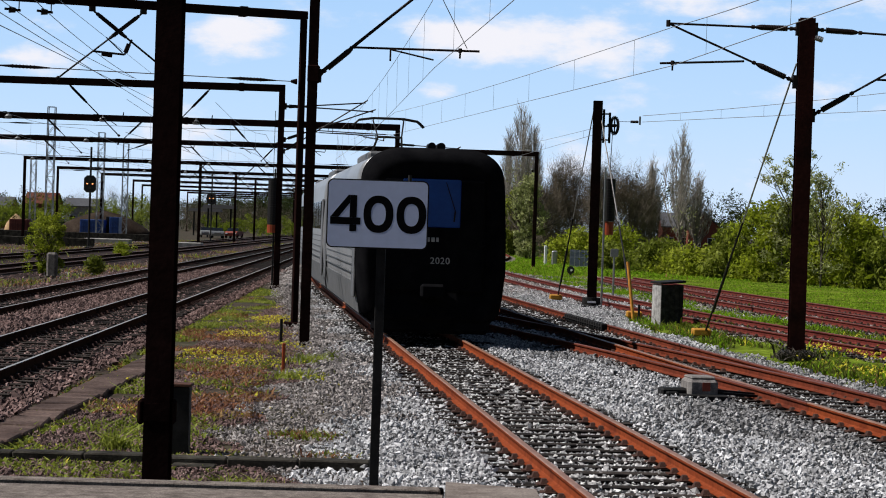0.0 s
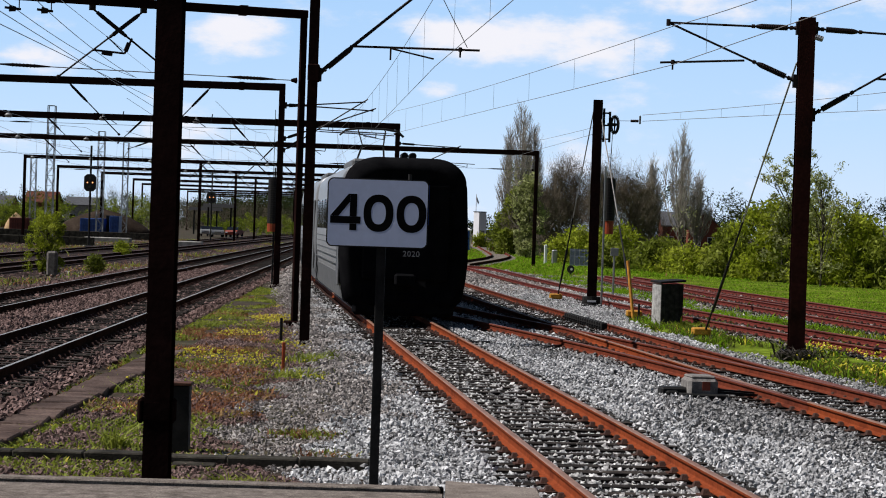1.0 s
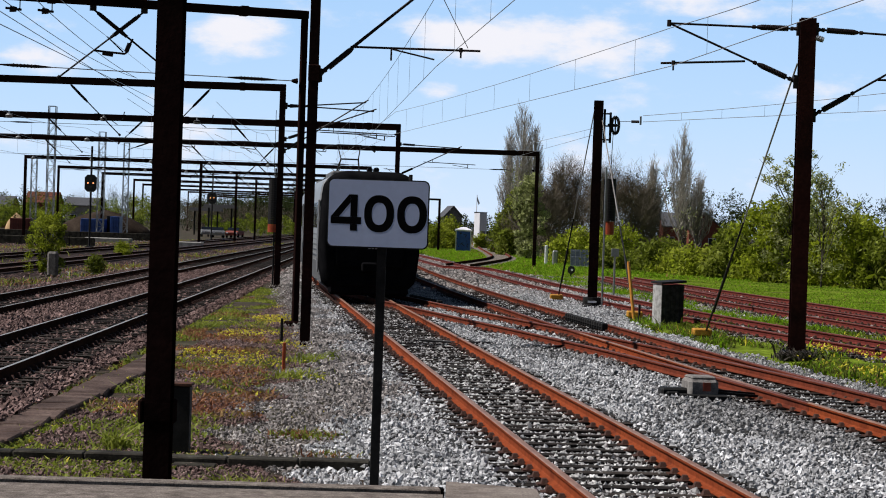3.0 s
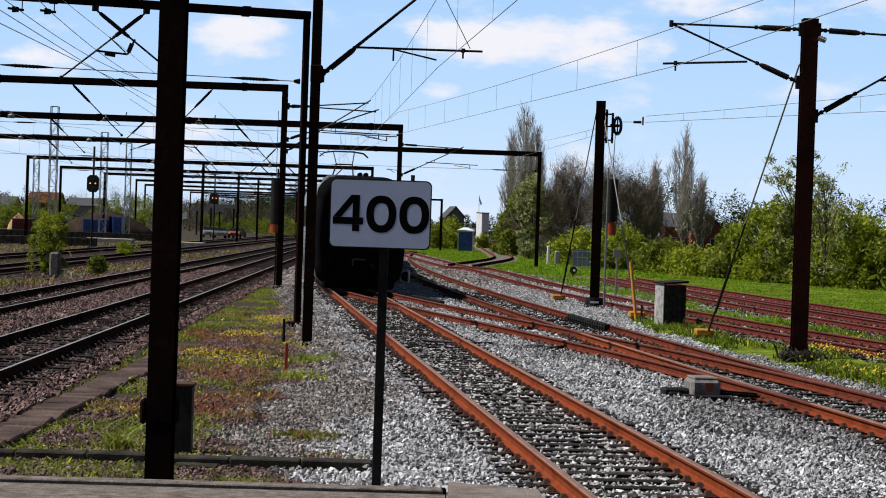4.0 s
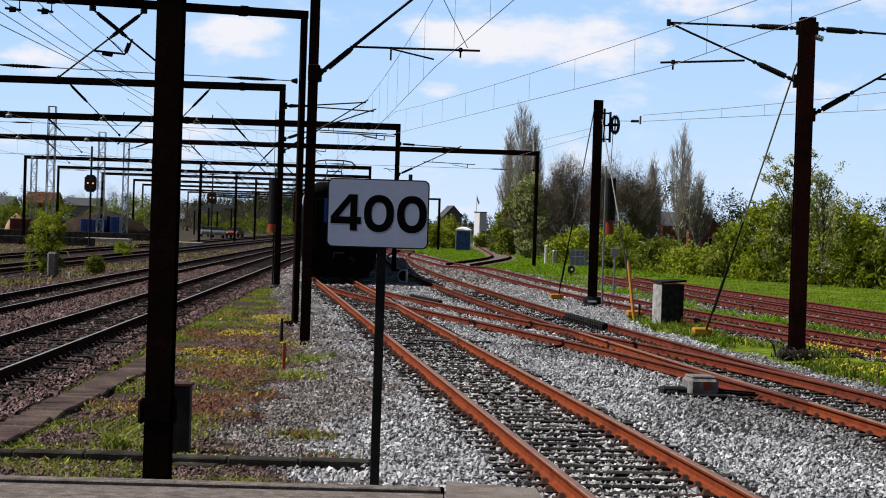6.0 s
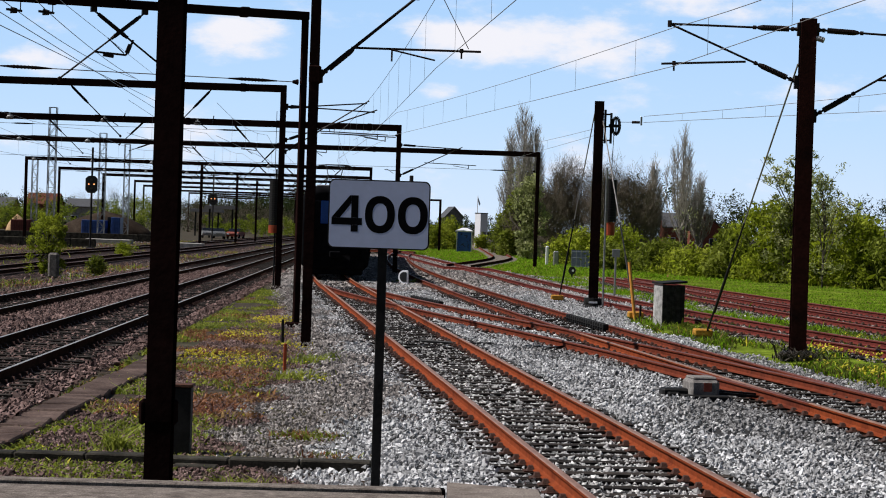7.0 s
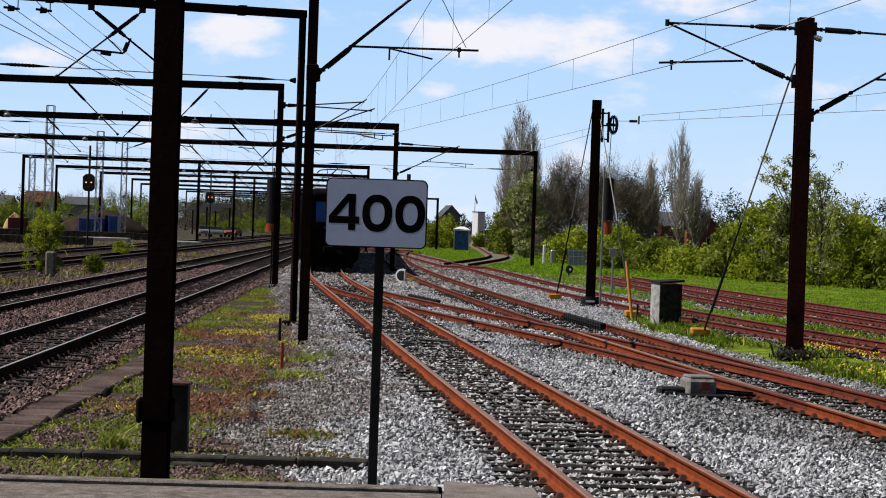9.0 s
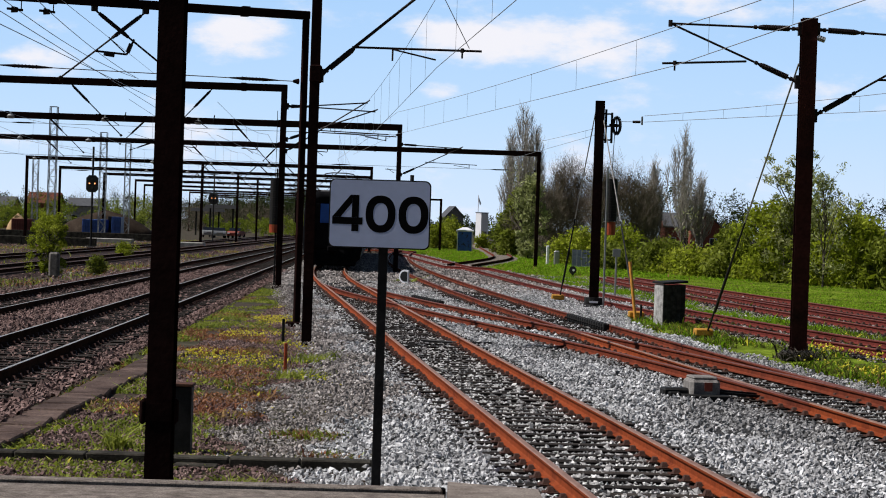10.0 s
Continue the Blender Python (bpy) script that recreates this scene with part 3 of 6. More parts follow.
PORTALS = [(54.5, -34.0, -3.57, line_left_a, line_left_b, line_left_c, line_left_d),
           (84.0, -34.0, -6.24, line_left_a, line_left_b, line_left_c, line_left_d),
           (114.0, -34.0, -2.43, line_main, line_left_a, line_left_b, line_left_c, line_left_d),
           (147.0, -34.0, 6.2, line_side, line_main, line_left_a, line_left_b, line_left_c),
           (200.0, -38.0, -6.7, line_left_a, line_left_b, line_left_c, line_left_d),
           (239.0, -41.8, -8.0, line_left_a, line_left_b, line_left_c, line_left_d),
           (268.0, -41.5, -9.0, line_left_a, line_left_b, line_left_c),
           (309.0, -43.4, -11.0, line_left_a, line_left_b, line_left_c),
           (352.0, -48.0, -13.0, line_left_a, line_left_b, line_left_c),
           (400.0, -50.0, -14.0, line_left_a, line_left_b, line_left_c),
           (432.0, -50.0, -15.0, line_left_a, line_left_b),
           (468.0, -50.0, -16.0, line_left_a, line_left_b),
           (505.0, -52.0, -17.0, line_left_a, line_left_b),
           (545.0, -46.0, -18.5, line_left_a), (590.0, -46.0, -20.0, line_left_a), (640.0, -46.0, -21.5, line_left_a), (700.0, -46.0, -23.0, line_left_a)]
for y, xl, xr, *lines in PORTALS:
    portal(y, xl, xr, [ln(y) for ln in lines], *((.20, .15, .075) if y < 60 else (.27, .22, .13) if y < 100 else (.33, .24, .13)), turn=19.8 if y == 54.5 else 0.0)


def mast(x, y, h, w, mat, label, d=.24, base=True):
    """A steel mast on a concrete foot."""
    t = thing("catenary_mast", pose(x, y, -.3), label, "catenary mast", "single masts")
    b = Build()
    b.loft([[(px, py, z) for px, py in h_outline(w, d)] for z in (0, h)])
    part("post", b, mat, t)
    if base:
        b = Build()
        b.box((-.33, -.33, -.2), (.33, .33, .22), 0, .05)
        for i in (-1, 1):
            for j in (-1, 1):
                b.tube((i * .24, j * .24, .2), (i * .24, j * .24, .32), .018, n=6)
        part("foot", b, M_DARK, t)
    return t


def cantilever(t, root_hi, root_lo, tip, reg, mat=M_INS):
    """Two struts with insulators and a registration arm, in the mast's space. tip: where the struts meet; reg: the ends of the arm."""
    b = Build()
    for root in (root_hi, root_lo):
        r, q = Vector(root), Vector(tip)
        d = (q - r).normalized()
        b.tube(r, q, .024, n=7)
        b.tube(r + d * .04, r + d * .13, .05, .03, n=8)
        b.tube(r + d * .13, r + d * .19, .045, n=8)
        b.insulator(r + d * .24, r + d * .80, .07, 9)
        b.tube(r + d * .80, r + d * .90, .06, .035, n=8)
        b.tube(r + d * .93, r + d * 1.0, .042, n=8)
        b.box((r.x - .06, r.y - .06, r.z - .14), (r.x + .06, r.y + .06, r.z + .14), 0)
    part("strut", b, mat, t)
    b = Build()
    a, c = Vector(reg[0]), Vector(reg[1])
    b.tube(a, c, .024, n=6)
    d = a.lerp(c, .85)
    b.tube(d, d + Vector((0, 0, -.16)), .02, n=6)
    b.tube(d + Vector((0, 0, .05)), d + Vector((0, 0, -.04)), .04, n=6)
    b.tube(Vector(tip) + Vector((0, 0, -.07)), Vector(tip) + Vector((0, 0, .07)), .045, n=6)
    part("registration_arm", b, mat, t)
    return t
# ---------------------------------------------------------------- masts
def near_mast():
    t = mast(-2.215, 17.6, 9.0, .203, M_MAST, "dark rust-brown steel mast standing beside the platform end", d=.26, base=False)
    b = Build()
    b.box((-.155, -.13, .95), (-.103, .02, 1.15), 0, .02)
    b.box((-.103, -.135, .98), (.103, -.1305, 1.12))
    b.box((.103, -.10, .95), (.14, .06, 1.15), 0, .02)
    part("bracket", b, M_MAST, t)
    return t


def tall_mast():
    """Mast beside the near line with a cantilever over it."""
    t = mast(-2.78, 45.8, 9.2, .195, M_MAST, "tall dark steel mast with an insulated arm over the near line", base=False)
    cantilever(t, (.12, 0, 7.55), (.12, 0, 5.65), (2.1, 0, 7.36), ((.75, 0, 6.26), (3.45, 0, 6.26)))
    b = Build()
    b.tube((.12, 0, 5.69), (2.1, 0, 7.36), .03, n=7)
    b.tube((1.6, -.02, 6.24), (2.5, -.02, 6.05), .018, n=6)
    b.tube((1.6, -.02, 6.24), (1.6, -.02, 6.0), .02, n=6)
    part("steady_arm", b, M_INS, t)
    b = Build()
    b.path([(3.19, 0, 6.31), (2.66, 0, 7.3), (2.2, 0, 8.2)], .009, 5)
    b.path([(2.66, 0, 7.3), (2.45, 0, 8.2)], .007, 5)
    part("hanger_wire", b, M_WIRE, t, "thin steel hanger")
    b = Build()
    b.box((-.105, -.14, 5.5), (.14, .14, 5.86), 0, .02)
    part("arm_bracket", b, M_MAST, t)


def right_mast():
    t = mast(7.58, 46.6, 7.25, .33, M_MAST_R, "dark red steel mast with arms on both sides", d=.26)
    cantilever(t, (-.17, 0, 7.02), (-.2, 0, 5.9), (-2.93, 0, 7.05), ((-1.3, 0, 6.3), (-3.08, 0, 6.2)))
    cantilever(t, (.17, 0, 7.02), (.17, 0, 5.2), (3.0, 0, 6.9), ((1.5, 0, 6.0), (3.2, 0, 6.0)))
    b = Build()
    b.insulator((.16, -.2, 6.83), (.30, -.25, 6.78), .07, 2)
    part("lamp", b, M_STEEL, t)


def middle_mast():
    t = mast(4.98, 72.0, 6.87, .30, M_MAST, "dark steel tensioning mast with a pulley wheel and hanging weights")
    b = Build()
    b.loft([[(.31 * math.cos(k * math.tau / 12), .31 * math.sin(k * math.tau / 12), z) for k in range(12)] for z in (0, .40, .44)])
    part("collar", b, M_DARK, t, "dark tarred collar")
    b = Build()
    b.box((-.16, -.33, .27), (.12, -.305, .33))
    part("label_strip", b, M_WHITE, t, "white strip")
    b = Build()
    b.box((.17, -.05, 5.5), (.24, .05, 6.6), 0)
    for z in (5.6, 6.05, 6.45):
        b.bar((.15, 0, z), (.40, 0, z), .05, .05)
    b.bar((.40, 0, 5.5), (.40, 0, 6.5), .05, .06)
    part("pulley_bracket", b, M_DARK, t)
    b = Build()
    n, R = 20, .28
    c = Vector((.56, 0, 6.08))
    ring = [c + Vector((R * .42 * math.cos(k * math.tau / n), 0, R * math.sin(k * math.tau / n))) for k in range(n)]
    b.path(ring + ring[:1], .05, 6)
    for k in range(0, n, 5):
        b.tube(c, ring[k], .025, n=5)
    b.tube(c + Vector((-.24, 0, 0)), c + Vector((.06, 0, 0)), .05, n=8)
    part("pulley_wheel", b, M_DARK, t)
    b = Build()
    b.tube((.50, 0, 5.8), (.46, 0, 4.42), .012, n=5)
    part("weight_cable", b, M_DARK, t)
    b = Build()
    b.tube((0, 0, 0), (0, 0, .084), .20, n=14)
    me = b.mesh("weight", [M_DARK])
    for k in range(16):
        ob = new("weight", me)
        ob.parent = t
        ob.location = (.46, 0, 2.95 + .0862 * k)
    b = Build()
    b.tube((.46, 0, 2.50), (.46, 0, 2.93), .17, n=14)
    part("weight_guard", b, M_ORANGE, t, "orange bottom weight")
    b = Build()
    b.tube((.30, -.24, .1), (.30, -.24, 4.7), .035, n=7)
    part("guide_rod", b, M_STEEL, t)


def stay(p, q, label="steel guy rod from a mast to a yellow-topped anchor block"):
    """A guy rod between a mast and its anchor block."""
    p, q = Vector(p), Vector(q)
    t = thing("guy_rod", Matrix.Translation(q), label, "guy rod", "guy rods")
    d = p - q
    b = Build()
    b.tube((0, 0, .05), d * .46, .024, n=6)
    b.tube(d * .12, d * .30, .035, n=6)
    part("rod", b, M_DARK, t)
    # upper length of the same rod, in a paler colour as if catching light
    b = Build()
    b.tube(d * .455, d, .019, n=6)
    part("guy_wire", b, M_WIRE, t, "upper length of the rod, coloured pale as lit")
    b = Build()
    b.box((-.28, -.28, -.5), (.28, .28, .14), 0, .04)
    part("anchor_block", b, M_CONC_D, t)
    b = Build()
    b.box((-.26, -.26, .143), (.18, .26, .32), 0, .03)
    part("anchor_cap", b, M_YELLOW, t, "yellow painted cap")


near_mast()
tall_mast()
right_mast()
middle_mast()
stay((7.42, 46.8, 6.0), (6.37, 53.0, -.27))
stay((4.85, 72.2, 6.2), (4.11, 77.0, -.27))
stay((5.1, 72.0, 6.0), (5.64, 63.2, -.27), "guy rod with a yellow marker sleeve on an anchor block")


# ---------------------------------------------------------------- stop board
def stop_board():
    t = thing("stop_board", pose(-.4875, 18.0, -.3), "white rounded stop board reading 400 on a dark square post", "sign")
    b = Build()
    b.box((-.0375, -.025, 0), (.0375, .025, 2.70), 0, .005)
    b.box((-.10, -.10, 0), (.10, .10, .04), 0, .01)
    part("post", b, M_DARK, t)

    def plate(w, h, r, y0, y1):
        ring = []
        for cx, cz, a0 in ((w / 2 - r, h / 2 - r, 0), (-w / 2 + r, h / 2 - r, 90), (-w / 2 + r, -h / 2 + r, 180), (w / 2 - r, -h / 2 + r, 270)):
            for k in range(7):
                a = radians(a0 + 15 * k)
                ring.append((cx + r * math.cos(a), cz + r * math.sin(a)))
        bb = Build()
        bb.loft([[(x, y1, z) for x, z in ring], [(x, y0, z) for x, z in ring]])
        return bb
    back = part("board_rim", plate(.829, .5625, .05, -.05, -.032), M_DARK, t, "grey metal rim")
    back.location = (-.0375, 0, 2.683)
    front = part("board_face", plate(.808, .5417, .042, -.056, -.051), M_SIGN, t, "white sheeted face coloured with the blue of sky light")
    front.location = (-.0375, 0, 2.683)
    y0, y1 = -.0567, -.0561

    def slab(pts):
        """A flat numeral stroke."""
        n = len(pts)
        bb.add([(x, y1, z) for x, z in pts] + [(x, y0, z) for x, z in pts],
               [tuple(range(n - 1, -1, -1)), tuple(range(n, 2 * n))] + [(k, (k + 1) % n, n + (k + 1) % n, n + k) for k in range(n)])

    bb = Build()
    slab([(-.386, -.090), (-.138, -.090), (-.138, -.032), (-.386, -.032)])
    slab([(-.2275, -.145), (-.170, -.145), (-.170, -.0905), (-.2275, -.0905)])
    slab([(-.2275, -.0315), (-.170, -.0315), (-.170, .151), (-.2275, .151)])
    slab([(-.386, -.0315), (-.318, -.0315), (-.2280, .084), (-.2280, .151), (-.240, .151)])
    part("numeral", bb, M_RUBBER, front, "black numeral")
    for cx in (.007, .276):
        bb = Build()
        rings = []
        for w, h, y in ((.122, .152, y1), (.122, .152, y0), (.060, .091, y0), (.060, .091, y1)):
            ring = []
            for k in range(36):
                c, d = math.cos(math.tau * k / 36), math.sin(math.tau * k / 36)
                ring.append((cx + w * math.copysign(abs(c) ** .88, c), y, h * math.copysign(abs(d) ** .88, d)))
            rings.append(ring)
        bb.loft(rings + rings[:1], cap=False)
        part("numeral", bb, M_RUBBER, front, "black numeral")
    for z in (2.52, 2.82):
        b = Build()
        b.box((-.10, -.03, z), (.05, .03, z + .04))
        part("clamp", b, M_DARK, t)
    b = Build()
    b.tube((.217, -.04, 2.94), (.217, -.04, 3.01), .016, n=8)
    part("peg", b, M_DARK, t)


stop_board()


# ---------------------------------------------------------------- train
def section(w, z0, z1, y, top=.55, low=.30, n=10):
    """A cross-section of the car body: rounded shoulders and a tucked-in skirt."""
    pts = []
    hw = w / 2
    side = [(hw - low, z0), (hw - low * .35, z0 + .22), (hw - .05, z0 + .62), (hw, z0 + 1.15), (hw - .02, z0 + 1.9), (hw - .07, z1 - top - .1)]
    for k in range(n + 1):
        a = math.pi / 2 * k / n
        side.append((hw - .09 - top * 1.25 * (1 - math.cos(a)), z1 - top + top * math.sin(a)))
    pts = [(x, y, z) for x, z in side] + [(-x, y, z) for x, z in reversed(side)]
    return pts


CAR_LEN = 19.0


def rail_car(first):
    t = thing("rail_car", pose(0, 0, 0), "silver railcar with a black rubber-rimmed cab end" if first else "silver-grey railcar with dark window band and grey skirt",
              "railcar", "cars of the train")
    b = Build()
    y0 = 1.35 if first else .35
    rings = [section(3.06, .55, 3.86, y) for y in np.linspace(y0, CAR_LEN - .35, 9)]
    b.loft(rings)
    body = part("body", b, M_TRAIN, t, smooth=True)
    b = Build()
    for s in (-1, 1):
        b.add([(s * 1.40, y0 + .2, .42), (s * 1.40, CAR_LEN - .5, .42), (s * 1.50, CAR_LEN - .5, 1.06), (s * 1.50, y0 + .2, 1.06),
               (s * 1.34, y0 + .2, .42), (s * 1.34, CAR_LEN - .5, .42), (s * 1.36, CAR_LEN - .5, 1.06), (s * 1.36, y0 + .2, 1.06)],
              [(0, 1, 2, 3), (7, 6, 5, 4), (0, 3, 7, 4), (1, 5, 6, 2), (3, 2, 6, 7), (0, 4, 5, 1)])
    part("skirt", b, M_TRAIN_D, t)
    k = 2.6
    while k < CAR_LEN - 3.2:
        for s in (-1, 1):
            b = Build()
            b.box((min(s * 1.48, s * 1.535), k, 2.1), (max(s * 1.48, s * 1.535), k + 1.75, 2.95), 0, .02)
            part("side_window", b, M_GLASS, body)
        k += 2.1
    for s in (-1, 1):
        for dy in (1.45 if first else .7, CAR_LEN - 2.0):
            b = Build()
            b.box((min(s * 1.50, s * 1.545), dy, .75), (max(s * 1.50, s * 1.545), dy + .9, 3.0), 0, .02)
            part("door", b, M_TRAIN_D, body)
        b = Build()
        for z in (1.25, 1.42, 1.58, 1.74, 1.9):
            b.box((min(s * 1.50, s * 1.537), y0 + 1.3, z), (max(s * 1.50, s * 1.537), CAR_LEN - 2.2, z + .025))
        part("side_rib", b, M_TRAIN_D, body)
    for yb in (3.2, CAR_LEN - 3.2):
        b = Build()
        for s in (-1, 1):
            b.box((s * 1.05 - .07, yb - 1.5, .42), (s * 1.05 + .07, yb + 1.5, .72), 0, .03)
        b.box((-1.0, yb - .3, .42), (1.0, yb + .3, .75), 0, .03)
        bogie = part("bogie", b, M_DARK, t)
        for dy in (-1.2, 1.2):
            b = Build()
            for s in (-1, 1):
                b.tube((s * .69, yb + dy, .45), (s * .82, yb + dy, .45), .45, n=24)
            b.tube((-.69, yb + dy, .45), (.69, yb + dy, .45), .08, n=10)
            part("wheelset", b, M_DARK, bogie)
    # roof gear
    b = Build()
    b.box((-.9, CAR_LEN * .45, 3.84), (.9, CAR_LEN * .72, 4.08), 0, .06)
    part("roof_box", b, M_TRAIN_D, t)
    # rubber gangway ends
    ends = [(CAR_LEN - .36, CAR_LEN - .02)] + ([] if first else [(.02, .36)])
    for a, c in ends:
        b = Build()
        b.loft([section(2.75, .8, 3.75, a), section(2.75, .8, 3.75, c)])
        part("gangway_bellows", b, M_RUBBER, t, smooth=False)
    if first:
        b = Build()
        prof = [(0.10, 2.30, .62, 3.35), (0.0, 2.62, .45, 3.58), (.05, 2.86, .36, 3.74), (.20, 3.02, .30, 3.84), (.42, 3.10, .28, 3.90), (1.0, 3.10, .30, 3.90), (1.36, 3.08, .32, 3.88)]
        rings = [section(w, z0, z1, y, top=.62, low=.34) for y, w, z0, z1 in prof]
        b.loft(rings)
        nose = part("rubber_nose", b, M_RUBBER, t, "black rubber cab rim", smooth=True)
        b = Build()
        b.box((-1.05, -.012, .95), (1.05, .12, 3.28), 0, .05)
        front = part("cab_door", b, M_RUBBER, t, "black folding cab front")
        b = Build()
        b.box((-.66, -.03, 2.28), (.53, -.008, 3.26), 0, .02)
        win = part("cab_window", b, M_BLUE, front, "blue-tinted cab window")
        b = Build()
        b.bar((.22, -.045, 3.2), (.42, -.045, 2.62), .02, .015)
        b.bar((.42, -.045, 2.62), (.40, -.045, 2.40), .02, .03)
        part("wiper", b, M_DARK, win)
        for x in (-.98, .98):
            b = Build()
            b.tube((x, -.03, 1.98), (x, -.005, 1.98), .10, n=16)
            part("headlight", b, M_RUBBER, front)
        b = Build()
        for x in (-.85, .85):
            b.tube((x, -.02, 1.25), (x, .3, 1.25), .13, n=14)
        b.box((-.25, -.22, .82), (.25, .2, 1.12), 0, .05)
        b.box((-1.22, .1, .10), (1.22, .5, .62), 0, .08)
        part("coupler", b, M_RUBBER, t)
        letters("fleet_number", "2020", .19, .002, M_STEEL, front, Matrix.Translation((.14, -.016, 1.59)) @ Euler((radians(90), 0, 0)).to_matrix().to_4x4(), .002, 1.1)
        b = Build()
        b.box((-.22, -.016, 1.98), (-.08, -.013, 2.07))
        b.box((-.05, -.016, 1.98), (.02, -.013, 2.07))
        b.box((.05, -.016, 1.98), (.10, -.013, 2.07))
        part("operator_mark", b, M_STEEL, front)
        b = Build()
        for x in (-.02, .18):
            b.tube((x, .9, 3.96), (x, 1.4, 3.96), .085, n=12)
            b.box((x - .05, 1.0, 3.86), (x + .05, 1.2, 3.95))
        part("horn", b, M_DARK, t)
        # pantograph
        b = Build()
        y = 15.3
        for s in (-1, 1):
            b.tube((s * .45, y + .6, 4.1), (s * .32, y - .75, 4.66), .03, n=6)
            b.tube((s * .32, y - .75, 4.66), (s * .42, y, 5.14), .022, n=6)
            b.insulator((s * .55, y + .6, 3.85), (s * .55, y + .6, 4.1), .08, 4)
        b.tube((-.55, y + .6, 4.1), (.55, y + .6, 4.1), .035, n=6)
        b.tube((-.34, y - .75, 4.66), (.34, y - .75, 4.66), .03, n=6)
        for dy in (-.15, .15):
            b.path([(-.98, y + dy, 4.98), (-.80, y + dy, 5.14), (-.4, y + dy, 5.2), (.4, y + dy, 5.2), (.80, y + dy, 5.14), (.98, y + dy, 4.98)], .028, 6)
        b.tube((-.4, y - .15, 5.17), (-.4, y + .15, 5.17), .02, n=5)
        b.tube((.4, y - .15, 5.17), (.4, y + .15, 5.17), .02, n=5)
        part("pantograph", b, M_DARK, t)
    return t


lead = rail_car(True)
second = rail_car(False)
CARS = [lead, second, copy_thing(second, pose(0, 30, 0)), copy_thing(second, pose(0, 60, 0))]


def train_front(t):
    return 45.0 + 7.65 * t - 0.088 * t * t


def car_pose(y):
    x0, x1 = line_main(y), line_main(y + CAR_LEN)
    return Matrix.Translation((x0 + .09, y, 0)) @ Euler((0, 0, math.atan2(-(x1 - x0), CAR_LEN))).to_matrix().to_4x4()
# ---------------------------------------------------------------- sky backdrop
def sky_backdrop():
    m = bpy.data.materials.new("sky_with_clouds")
    m.use_nodes = True
    n, l = m.node_tree.nodes, m.node_tree.links
    n.clear()
    geo = n.new("ShaderNodeNewGeometry")
    sep = n.new("ShaderNodeSeparateXYZ")
    l.new(geo.outputs["Position"], sep.inputs[0])
    mr = n.new("ShaderNodeMapRange")
    mr.inputs[1].default_value, mr.inputs[2].default_value = 0, 240
    l.new(sep.outputs["Z"], mr.inputs[0])
    ramp = n.new("ShaderNodeValToRGB")
    els = ramp.color_ramp.elements
    els[0].position, els[0].color = .0, (.67, .80, .985, 1)
    els[1].position, els[1].color = 1.0, (.365, .605, .95, 1)
    e = els.new(.42)
    e.color = (.51, .715, .98, 1)
    l.new(mr.outputs[0], ramp.inputs[0])
    mp = n.new("ShaderNodeMapping")
    mp.inputs["Location"].default_value = (0.35, 0, .1)
    mp.inputs["Scale"].default_value = (.0085, .0085, .020)
    l.new(geo.outputs["Position"], mp.inputs[0])
    noi = n.new("ShaderNodeTexNoise")
    noi.inputs["Scale"].default_value, noi.inputs["Detail"].default_value, noi.inputs["Roughness"].default_value = 1.0, 10.0, .60
    l.new(mp.outputs[0], noi.inputs["Vector"])
    total = noi.outputs["Fac"]
    # where the cloud banks lie: centre across, height, half width, half height, weight
    for cx, cz, hw, hh, wt in ((92, 165, 108, 27, .25), (-190, 158, 56, 24, .17), (-7, 121, 26, 10, .13), (215, 200, 130, 14, .17)):
        mv = n.new("ShaderNodeMapping")
        mv.inputs["Location"].default_value = (-cx / hw, 0, -cz / hh)
        mv.inputs["Scale"].default_value = (1 / hw, 0, 1 / hh)
        l.new(geo.outputs["Position"], mv.inputs[0])
        ln = n.new("ShaderNodeVectorMath")
        ln.operation = "LENGTH"
        l.new(mv.outputs[0], ln.inputs[0])
        mk = n.new("ShaderNodeMapRange")
        mk.interpolation_type = "SMOOTHSTEP"
        mk.inputs[1].default_value, mk.inputs[2].default_value = .35, 1.35
        mk.inputs[3].default_value, mk.inputs[4].default_value = wt, 0
        l.new(ln.outputs["Value"], mk.inputs[0])
        ad = n.new("ShaderNodeMath")
        l.new(total, ad.inputs[0])
        l.new(mk.outputs[0], ad.inputs[1])
        total = ad.outputs[0]
    cl = n.new("ShaderNodeMapRange")
    cl.interpolation_type = "SMOOTHSTEP"
    cl.inputs[1].default_value, cl.inputs[2].default_value = .54, .76
    l.new(total, cl.inputs[0])
    mix = n.new("ShaderNodeMix")
    mix.data_type = "RGBA"
    l.new(cl.outputs[0], mix.inputs[0])
    l.new(ramp.outputs[0], mix.inputs[6])
    mix.inputs[7].default_value = (.87, .87, .935, 1)
    em = n.new("ShaderNodeEmission")
    em.inputs["Strength"].default_value = 1.0
    l.new(mix.outputs[2], em.inputs["Color"])
    out = n.new("ShaderNodeOutputMaterial")
    l.new(em.outputs[0], out.inputs["Surface"])
    b = Build()
    R = 1900
    angles = np.radians(np.linspace(-35, 35, 41))
    b.loft([[(R * math.sin(a), R * math.cos(a), z) for a in angles] for z in (-20, 420)], cap=False, closed=False)
    single("backdrop", b, m, "blue spring sky with soft white clouds", "sky", kind="structure")


sky_backdrop()


